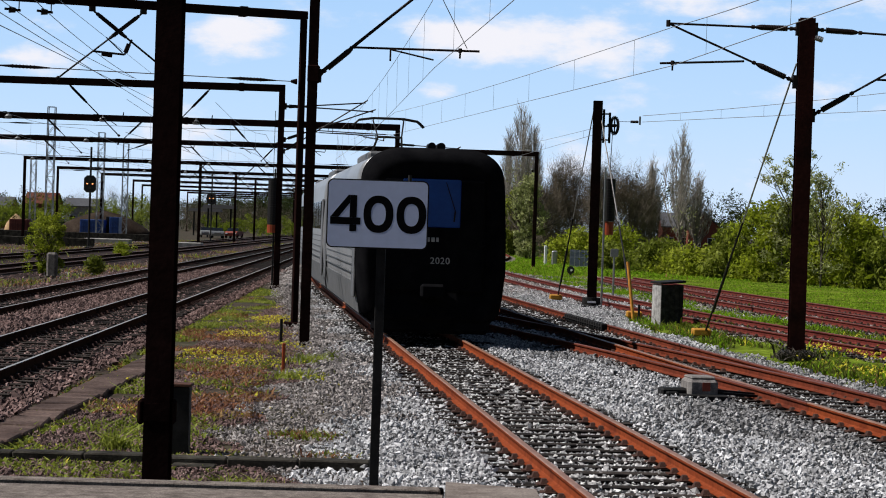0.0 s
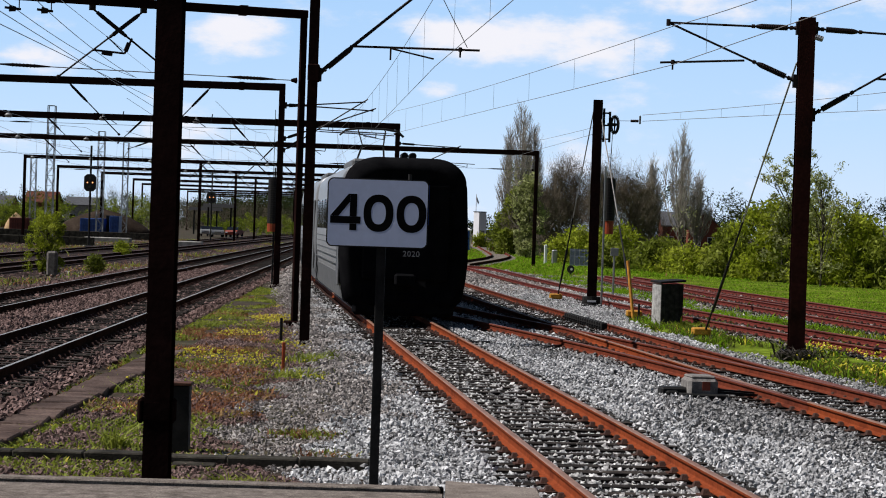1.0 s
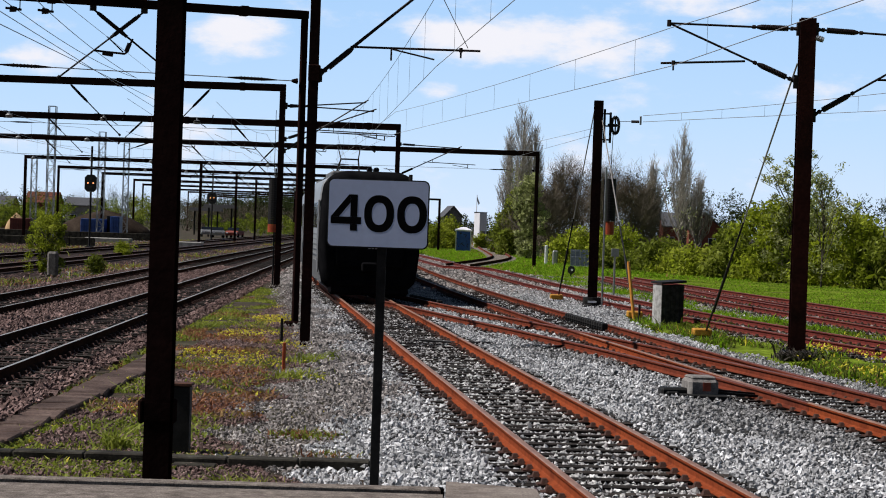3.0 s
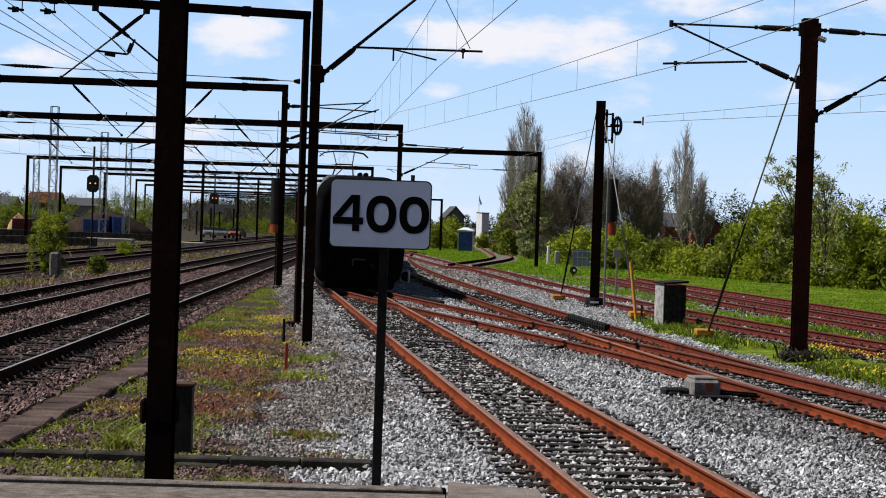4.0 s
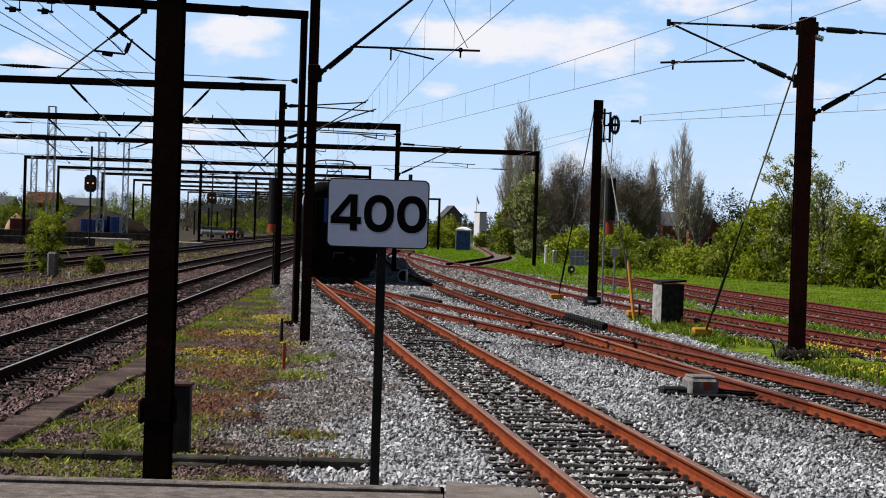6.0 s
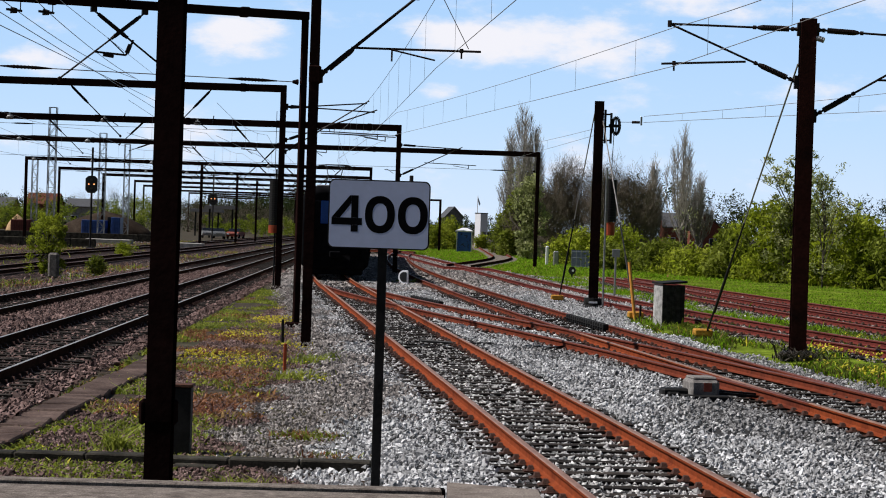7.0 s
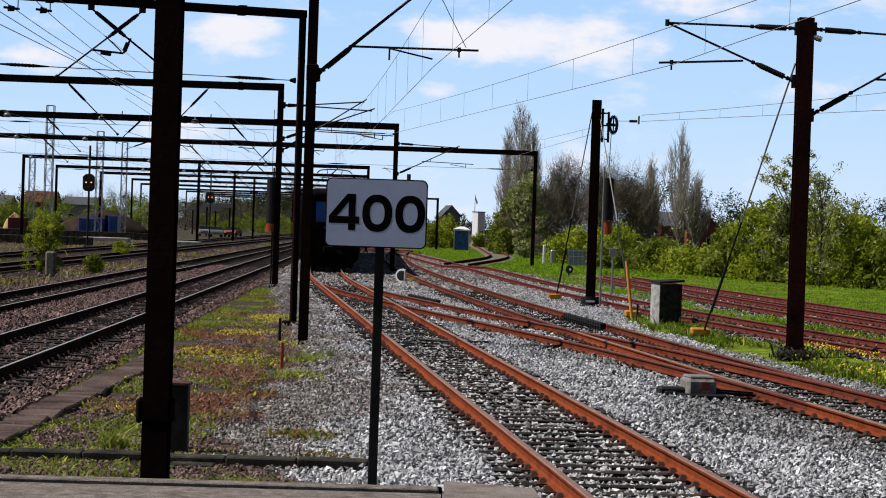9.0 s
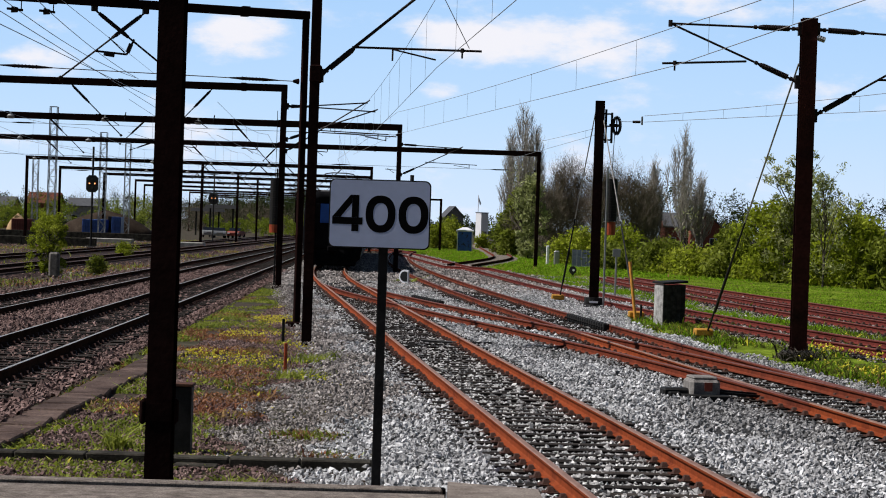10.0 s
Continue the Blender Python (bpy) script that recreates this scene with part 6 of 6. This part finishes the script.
def yard_ground():
    rng = np.random.default_rng(21)
    n = 60000
    ys = 62 + 190 * rng.random(n) ** 1.2
    lo, hi = vec(line_left_d, ys) - 14, vec(line_left_b, ys) - 2.3
    xs = lo + (hi - lo) * rng.random(n)
    keep = field(xs, ys, .13, 31.0) + .4 * field(xs, ys, .6, 33.0) + rng.normal(0, .06, n) > .08
    keep &= (np.abs(xs - vec(line_left_c, ys)) > 1.3) & (np.abs(xs - vec(line_left_d, ys)) > 1.3)
    xs, ys = xs[keep], ys[keep]
    idx = (rng.random(len(xs)) < .45).astype(int)
    blades("weeds", rng, xs, ys, np.full(len(xs), -.34), .16, .03, [M_GRASS, M_DRY], idx, "rough dull grass and dead stalks between yard tracks", "weeds", .7)
    n = 17000
    ys = 60 + 170 * rng.random(n) ** 1.3
    lo, hi = vec(line_left_d, ys) - 12, vec(line_left_b, ys) - 2.0
    xs = lo + (hi - lo) * rng.random(n)
    pale = (field(xs, ys, .11, 41.0) > .22) & (rng.random(n) < .5)
    for side, mat, text in ((~pale, M_STONEL, "brown stones strewn between yard tracks"), (pale, M_STONE_M, "pale gravel patches between yard tracks")):
        stones("ballast_stones", rng, xs[side], ys[side], -.28 + rng.uniform(-.03, .03, side.sum()), .05, [mat], text)


def flowers():
    """Small yellow flower heads among the weeds."""
    rng = np.random.default_rng(31)
    n = 9000
    ys = 27 + 42 * rng.random(n)
    xs = -4.9 + (vec(line_main, ys) - 2.2 + 4.9) * rng.random(n)
    ok = field(xs, ys, .42, 17.0) + rng.normal(0, .1, n) > np.where(ys < 33, .5, .2)
    xs, ys = xs[ok], ys[ok]
    a = stones("flower_heads", rng, xs, ys, -.255 + rng.uniform(-.02, .03, len(xs)), .017, [M_FLOWER], "small yellow flower heads scattered in weeds")
    a["category"] = "flowers"
    n = 2000
    ys = 36 + 14 * rng.random(n)
    xs = vec(line_side, ys) + 2.7 + 3.5 * rng.random(n)
    ok = field(xs, ys, .6, 19.0) + rng.normal(0, .08, n) > .12
    xs, ys = xs[ok], ys[ok]
    a = stones("flower_heads", rng, xs, ys, -.1 + rng.uniform(-.06, .06, len(xs)), .03, [M_FLOWER], "yellow dandelion heads in bright grass")
    a["category"] = "flowers"


def far_grass():
    rng = np.random.default_rng(14)
    n = 52000
    ys = 124 + 120 * rng.random(n)
    lo = vec(verge, ys)
    xs = lo + 16 * rng.random(n)
    keep = (np.abs(xs - vec(line_right_a, ys)) > 1.2) & (np.abs(xs - vec(line_link, ys)) > 1.3)
    xs, ys = xs[keep], ys[keep]
    blades("grass", rng, xs, ys, np.full(len(xs), -.25), .13, .035, [M_GRASS_R, M_DRY], (rng.random(len(xs)) < .05).astype(int), "short bright grass beyond the sidings", "grass", .6)


far_grass()
flowers()
left_weeds()
right_grass()
yard_ground()


def tuft(x, y, n, spread, height, mats, label, seed, width=.02, z=-.31):
    rng = np.random.default_rng(seed)
    xs, ys = rng.normal(x, spread, n), rng.normal(y, spread, n)
    ob = blades("plant", rng, xs, ys, np.full(n, z), height, width, mats, rng.integers(0, len(mats), n), label, "plant", .8)
    return ob


tuft(-3.55, 24.6, 160, .10, .17, [M_GRASS], "bright green tuft of grass in gravel", 1, .012)
tuft(7.58, 46.3, 700, .21, .15, [M_BARK], "dark tangled weeds round a mast foot", 2, .02, -.25)
tuft(6.9, 59.4, 700, .40, .13, [M_LEAF_M], "leafy green weeds beside a lineside box", 3, .03, -.25)
tuft(-1.55, 26.6, 260, .22, .07, [M_GRASS, M_DRY], "yellow-green and russet weeds in gravel", 7, .014)
tuft(-1.15, 24.4, 110, .16, .06, [M_GRASS, M_DRY], "small weeds beside a cable trough", 8, .012)
tuft(-1.95, 21.6, 150, .20, .07, [M_GRASS], "green weeds at a mast foot", 9, .012)
tuft(-2.3, 40.5, 260, .25, .16, [M_GRASS], "yellow-green weeds in gravel", 4, .016)
tuft(-2.35, 36.5, 200, .25, .12, [M_GRASS], "yellow-green weeds near a marker stake", 5, .016)
tuft(-1.5, 97.0, 160, .25, .25, [M_GRASS], "yellowish weeds beside a ground signal", 6, .03)


# ---------------------------------------------------------------- trees and hedges
def leaf_cloud(rng, centres, radii, per, size):
    """Leaves as small bent quads scattered in the shells of many clumps."""
    c = np.repeat(np.asarray(centres), per, 0)
    r = np.repeat(np.asarray(radii), per, 0)
    n = len(c)
    d = rng.normal(size=(n, 3))
    d /= np.linalg.norm(d, axis=1, keepdims=True)
    p = c + d * r * (rng.random((n, 1)) ** .5)
    a = rng.normal(size=(n, 3))
    a /= np.linalg.norm(a, axis=1, keepdims=True)
    b = np.cross(a, rng.normal(size=(n, 3)))
    b /= np.linalg.norm(b, axis=1, keepdims=True)
    s = (size * rng.lognormal(0, .3, n))[:, None]
    v = np.stack([p - a * s, p + b * s * .36, p + a * s, p - b * s * .36], 1).reshape(-1, 3)
    f = np.arange(4 * n).reshape(n, 4)
    return v, f


def branch_set(rng, x, y, z, height, spread, levels, n0, upright, r0, build):
    """Limbs that fork from a trunk; returns the ends of the twigs."""
    ends = []

    def grow(p, d, length, r, level):
        q = p + d * length
        build.tube(p, q, r, r * .6, n=5 if level < 2 else 3, caps=False)
        if level == levels:
            ends.append(q)
            return
        for k in range(rng.integers(3, 5) if level else n0):
            u = rng.uniform(.35, 1.0) if level else rng.uniform(.18, .95)
            o = p.lerp(q, u)
            e = Vector(rng.normal(0, spread, 3)) + d * upright + Vector((0, 0, upright * .5))
            e.normalize()
            grow(o, e, length * rng.uniform(.38, .62) * (1.15 - .5 * u if level == 0 else 1), r * .45, level + 1)
    grow(Vector((x, y, z)), Vector((rng.normal(0, .03), 0, 1)).normalized(), height * .72, r0, 0)
    return ends


def twig_cloud(rng, centres, reach, per):
    """Fine bare twigs as slim triangles pointing up and outwards."""
    c = np.repeat(np.asarray(centres), per, 0) + rng.normal(0, reach * .45, (len(centres) * per, 3))
    n = len(c)
    d = rng.normal(0, .55, (n, 3)) + np.array([0, 0, .75])
    d *= (reach * rng.uniform(.5, 1.2, n) / np.linalg.norm(d, axis=1))[:, None]
    w = np.cross(d, rng.normal(size=(n, 3)))
    w *= (.010 / np.linalg.norm(w, axis=1))[:, None]
    v = np.stack([c - w, c + w, c + d + w * .3, c + d - w * .3], 1).reshape(-1, 3)
    return v, np.arange(4 * n).reshape(n, 4)


def tree(name, x, y, height, width, label, category, leaf, seed, leaves=60, leaf_size=.16, n0=14, upright=.5, levels=2, z=-.35, clump=.6, bark=None, r0=.14, spread=.55):
    rng = np.random.default_rng(seed)
    t = thing(name, pose(x, y, z), label, category)
    b = Build()
    ends = branch_set(rng, 0, 0, 0, height, spread, levels, n0, upright, r0, b)
    part("trunk", b, bark or M_BARK, t)
    if leaves:
        c = np.array([tuple(e) for e in ends])
        c = c[rng.random(len(c)) < .9]
        c[:, 0] *= width / max(.1, np.abs(c[:, 0]).max())
        c[:, 1] *= width / max(.1, np.abs(c[:, 1]).max())
        low = c.copy()[rng.random(len(c)) < .4]
        low[:, 2] *= rng.uniform(.1, .7, len(low))
        c = np.concatenate([c, low])
        if leaf is M_TWIG_D:
            v, f = twig_cloud(rng, c, clump, leaves)
        else:
            v, f = leaf_cloud(rng, c, np.full((len(c), 1), clump) * rng.uniform(.5, 1.3, (len(c), 1)), leaves, leaf_size)
        v[:, 2] = np.abs(v[:, 2]) + .02
        ob = new("crown", array_mesh("crown", v, f, [leaf]))
        ob.parent = t
        tagged(ob, kind="stuff")
    return t


def poplar(x, y, height, width, label, seed, leaf=None, low=.06, stems=17):
    """A bare poplar: steep stems fanning from a low fork, each with close upright twigs."""
    rng = np.random.default_rng(seed)
    t = thing("poplar_tree", pose(x, y, -.4), label, "tree")
    b = Build()
    b.tube((0, 0, 0), (0, 0, height * .30), .24, .16, n=7)
    b.tube((0, 0, height * .30), (0, 0, height * .95), .16, .02, n=6)
    part("trunk", b, M_TWIG_D, t)
    b = Build()
    for k in range(stems):
        a, lean = rng.uniform(0, math.tau), (k + .5) / stems
        reach = width * .5 * lean
        top = height * (1 - .5 * lean ** 1.3) * rng.uniform(.93, 1.0)
        foot = height * (low + rng.uniform(0, .16))
        pts = []
        for j in range(8):
            u = j / 7
            r = reach * min(1.0, u * 1.7) ** .7 * (1 - .25 * max(0, u - .6))
            pts.append(Vector((math.cos(a) * r + rng.normal(0, .05), math.sin(a) * r + rng.normal(0, .05), foot + (top - foot) * u)))
        for j in range(7):
            b.tube(pts[j], pts[j + 1], .075 * (1 - j / 8), .075 * (1 - (j + 1) / 8) + .004, n=4, caps=False)
        for j in range(int(80 * (top - foot) / 10)):
            u = rng.uniform(.05, 1) * 7
            i = min(6, int(u))
            s = pts[i].lerp(pts[i + 1], u - i)
            c = a + rng.normal(0, 1.0)
            length = rng.uniform(.7, 2.0) * (1.15 - .06 * u)
            e = s + Vector((math.cos(c) * .42 * length, math.sin(c) * .42 * length, length * .95))
            b.tube(s, e, .020, .008, n=3, caps=False)
            for h in range(3):
                f = s.lerp(e, rng.uniform(.2, .9))
                b.tube(f, f + Vector((rng.normal(0, .16), rng.normal(0, .16), rng.uniform(.25, .6))), .011, .006, n=3, caps=False)
    tagged(part("crown", b, M_TWIG, t), kind="stuff")
    if leaf:
        c = np.stack([rng.normal(0, width * .2, 60), rng.normal(0, width * .2, 60), height * rng.uniform(.1, .6, 60)], 1)
        v, f = leaf_cloud(rng, c, np.full((60, 1), .8), 40, .10)
        ob = new("leaf_haze", array_mesh("leaf_haze", v, f, [leaf]))
        ob.parent = t
        tagged(ob, kind="stuff")
    return t


poplar(8.3, 232, 15.9, 5.6, "tall bare poplar with pale steep branches", 31, M_LEAF_P)
poplar(9.6, 236, 13.5, 2.8, "slender bare poplar beside a taller one", 32)
poplar(7.0, 234, 13.2, 2.6, "slender bare poplar with greyish twigs", 33)
poplar(25.4, 235, 13.9, 5.0, "bare broad poplar with upright grey branches", 34, low=.12)
poplar(22.6, 238, 10.6, 1.9, "narrow bare poplar with dense grey twigs", 35, low=.12)
poplar(27.4, 237, 9.0, 3.8, "bare young poplar with spreading twigs", 36, low=.12)

# brown thicket of bare trees
for k, (x, y, h) in enumerate([(9.2, 196, 6.6), (10.6, 200, 8.0), (12.3, 203, 8.8), (13.8, 198, 8.2), (15.4, 202, 8.7), (17.0, 200, 7.8), (18.6, 203, 7.0), (7.8, 205, 5.6)]):
    tree("bare_tree", x, y, h, 2.0, "bare brown tree in a dense thicket", "tree", M_TWIG_D, 50 + k, leaves=26, leaf_size=.10, n0=22, upright=.55, levels=3, clump=.8, bark=M_TWIG_D, r0=.10, spread=.5)
tree("willow_tree", 7.2, 185, 7.2, 1.3, "pale yellow-green willow coming into leaf", "tree", M_LEAF_P, 71, leaves=90, leaf_size=.13, n0=20, upright=.8, levels=2, clump=.6)
for k, (x, y, h, w) in enumerate([(5.9, 214, 3.8, 1.3), (6.6, 210, 5.0, 1.5), (7.6, 222, 6.8, 1.6), (6.2, 205, 2.4, 1.0)]):
    tree("shrub", x, y, h, w, "dark green evergreen shrub by the bend", "shrub", M_LEAF_M, 80 + k, leaves=110, leaf_size=.17, n0=16, clump=.7)

# hedge of fresh green bushes
HEDGE = [(9.6, 164, 2.6), (11.3, 147, 1.9), (10.9, 160, 3.0), (12.6, 158, 3.2), (13.6, 139, 2.3), (14.8, 135, 1.6), (15.9, 131, 1.8), (16.9, 128, 3.1), (17.9, 124, 4.6), (18.9, 122, 4.9),
         (20.0, 119, 4.5), (21.1, 117, 4.5), (22.2, 114, 4.2), (23.3, 112, 4.3), (24.5, 110, 4.0), (25.8, 108, 5.0), (27.2, 106, 4.8)]
for k, (x, y, h) in enumerate(HEDGE):
    tree("hedge_bush", x, y, h, 1.5 + .12 * h, "dense fresh-green bush along the grass bank", "bush", M_LEAF_M if k % 3 == 1 else M_LEAF, 100 + k, leaves=44, leaf_size=.135, n0=18, upright=.45, levels=2, clump=.62, r0=.06)
for k in [j for j in range(15) if j not in (0, 1, 2, 3, 4, 5)]:
    x = 10.4 + 1.15 * k
    tree("hedge_bush", x - .5, 145.5 - 2.75 * k, 1.1 + .3 * (k % 3), 1.25, "low leafy bush in front of the hedge", "bush", M_LEAF if k % 3 == 1 else M_LEAF_M, 140 + k, leaves=60, leaf_size=.13, n0=14, levels=2, clump=.5, r0=.05)
tree("young_tree", 19.0, 121, 7.3, 1.7, "young tree with sparse grey-green leaves above the hedge", "tree", M_LEAF_P, 161, leaves=56, leaf_size=.10, n0=16, upright=.5, levels=2, clump=.45, r0=.07, spread=.36)
tree("young_tree", 19.7, 114, 6.2, 1.5, "young tree with thin pale spring foliage", "tree", M_LEAF_P, 162, leaves=30, leaf_size=.085, n0=16, upright=.5, levels=2, clump=.45, r0=.06, spread=.34)
tree("young_tree", 14.7, 133, 5.0, 1.0, "slim sapling with a few pale leaves", "tree", M_LEAF_P, 163, leaves=5, leaf_size=.08, n0=8, upright=.5, levels=2, clump=.4, r0=.045, spread=.4)
tree("shrub", -16.75, 93.5, 2.75, .72, "tall pale-green shrub growing beside the yard track", "shrub", M_LEAF, 171, leaves=95, leaf_size=.05, n0=22, upright=.7, levels=2, clump=.22, r0=.035)


tree("shrub", -15.1, 96, .8, .38, "small leafy green bush beside dark rails", "shrub", M_LEAF_M, 172, leaves=30, leaf_size=.06, n0=12, upright=.3, levels=2, clump=.25, r0=.03)
tree("shrub", -19.8, 137, .95, .7, "small leafy green bush between yard tracks", "shrub", M_LEAF, 173, leaves=40, leaf_size=.07, n0=12, upright=.3, levels=2, clump=.3, r0=.03)
tree("shrub", -43.5, 240, 2.7, 1.3, "bright green bush in the yard", "shrub", M_LEAF, 174, leaves=60, leaf_size=.12, n0=14, upright=.4, levels=2, clump=.6, r0=.05)
tree("shrub", .9, 330, 4.6, 1.6, "tall sunlit bush below a distant house", "shrub", M_LEAF, 179, leaves=60, leaf_size=.16, n0=14, upright=.4, levels=2, clump=.7, r0=.05)
tree("shrub", -.8, 240, 3.2, 1.2, "sunlit green bush where the siding bends", "shrub", M_LEAF, 176, leaves=60, leaf_size=.12, n0=14, upright=.4, levels=2, clump=.5, r0=.05)
tree("shrub", 4.6, 268, 1.9, 1.0, "low bright bush before a white shed", "shrub", M_LEAF, 178, leaves=50, leaf_size=.12, n0=14, upright=.4, levels=2, clump=.5, r0=.05)
tree("shrub", .6, 250, 2.4, 1.2, "sunlit green bush where the siding bends", "shrub", M_LEAF, 177, leaves=60, leaf_size=.12, n0=14, upright=.4, levels=2, clump=.5, r0=.05)


def far_wood(name, x0, x1, y, h, n, mat, label, seed, size=.55):
    rng = np.random.default_rng(seed)
    size *= .32
    xs = rng.uniform(x0, x1, n)
    top = h * (.65 + .35 * np.array([noise.noise((x * .05, seed, 0)) for x in xs])) * rng.uniform(.7, 1.1, n)
    c = np.stack([xs, y + rng.uniform(-12, 12, n), top * rng.uniform(.15, 1, n)], 1)
    v, f = twig_cloud(rng, c, 2.2, 60) if mat is M_TWIG_D else leaf_cloud(rng, c, np.full((n, 1), h * .13), 100, size * 1.12)
    v[:, 2] = np.maximum(v[:, 2], -.3)
    tagged(new(name, array_mesh(name, v, f, [mat])), label, "woodland", kind="stuff")


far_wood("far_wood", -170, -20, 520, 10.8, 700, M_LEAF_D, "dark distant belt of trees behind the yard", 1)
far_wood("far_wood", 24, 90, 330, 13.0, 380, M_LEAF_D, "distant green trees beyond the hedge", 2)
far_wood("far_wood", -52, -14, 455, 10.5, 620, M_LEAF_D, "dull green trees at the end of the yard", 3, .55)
far_wood("bare_wood", -50, -26, 425, 6.0, 90, M_TWIG_D, "brown leafless thicket at the end of the yard", 11, .5)
far_wood("far_wood", -27, -9, 330, 4.2, 230, M_LEAF_F, "sunlit bushes where the through lines bend", 4, .3)
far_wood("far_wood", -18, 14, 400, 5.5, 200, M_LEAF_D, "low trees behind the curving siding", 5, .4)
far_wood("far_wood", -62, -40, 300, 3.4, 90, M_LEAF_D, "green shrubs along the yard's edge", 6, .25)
far_wood("bare_wood", -130, -30, 480, 8.0, 380, M_TWIG_D, "leafless brown woodland on the skyline", 7, .5)

far_wood("far_wood", -69, -57, 335, 7.6, 110, M_LEAF_F, "fresh green bushes behind the yard tracks", 8, .4)
far_wood("far_wood", -53, -44, 335, 7.4, 70, M_LEAF_F, "fresh green trees behind an earth heap", 9, .4)
far_wood("far_wood", -42, -30, 380, 4.5, 70, M_LEAF_F, "fresh green undergrowth before dark woods", 10, .4)
# ---------------------------------------------------------------- sleepers
def sleeper_mesh(length, mats, name):
    b = Build()
    b.box((-length / 2, -.125, -.34), (length / 2, .125, -.172))
    for r in (-.7535, .7535):
        b.box((r - .18, -.09, -.176), (r + .18, .09, -.158), 1)
        for k in (-1, 1):
            x = r + k * .105
            b.add([(x - .04, -.06, -.158), (x + .04, -.06, -.158), (x + .04, .06, -.158), (x - .04, .06, -.158),
                   (x - .022, -.035, -.108), (x + .022, -.035, -.108), (x + .022, .035, -.108), (x - .022, .035, -.108)],
                  [(4, 5, 6, 7), (0, 1, 5, 4), (1, 2, 6, 5), (2, 3, 7, 6), (3, 0, 4, 7)], 1)
    return b.mesh(name, mats)


def sleepers(track, line, y0, y1, step, me, until):
    """Sleepers as pieces up to a distance, and joined beyond it."""
    rest = Build()
    vs = [v.co.copy() for v in me.vertices]
    fs = [tuple(p.vertices) for p in me.polygons]
    ix = [p.material_index for p in me.polygons]
    rng = random.Random(7)
    for x, y, h in along(line, y0, y1, step):
        m = Matrix.Translation((x + rng.uniform(-.03, .03), y, rng.uniform(-.012, .006))) @ Euler((0, 0, h + rng.uniform(-.012, .012))).to_matrix().to_4x4()
        if y < until:
            ob = new("sleeper", me)
            ob.parent = track
            ob.matrix_basis = m
        else:
            k = len(rest.v)
            rest.v += [tuple(m @ v) for v in vs]
            rest.f += [tuple(k + a for a in f) for f in fs]
            rest.i += ix
    if rest.v:
        tagged(part("sleeper_bed", rest, [M_SLEEPER, M_IRON], track), kind="stuff")


SL = sleeper_mesh(2.5, [M_SLEEPER, M_IRON], "sleeper")
SL_SHORT = sleeper_mesh(2.4, [M_SLEEPER, M_IRON], "sleeper")
sleepers(TRACK_MAIN, line_main, 14.5, 170, .58, SL, 110)
sleepers(TRACK_SIDE, line_side, 22, 160, .60, SL, 110)
sleepers(TRACK_CROSS, line_cross, 40, 72, .60, SL_SHORT, 75)
sleepers(TRACK_LA, line_left_a, 24, 200, .60, SL, 90)
sleepers(TRACK_LB, line_left_b, 40, 200, .60, SL, 70)
sleepers(TRACK_RA, line_right_a, 40, 120, .62, SL, 90)
sleepers(TRACK_RB, line_right_b, 50, 110, .62, SL, 85)
sleepers(TRACK_RC, line_right_c, 55, 114, .62, SL, 85)


def motions():
    for k, car in enumerate(CARS):
        walk(car, [(t / 2, car_pose(train_front(t / 2) + CAR_LEN * k)) for t in range(21)])


motions()
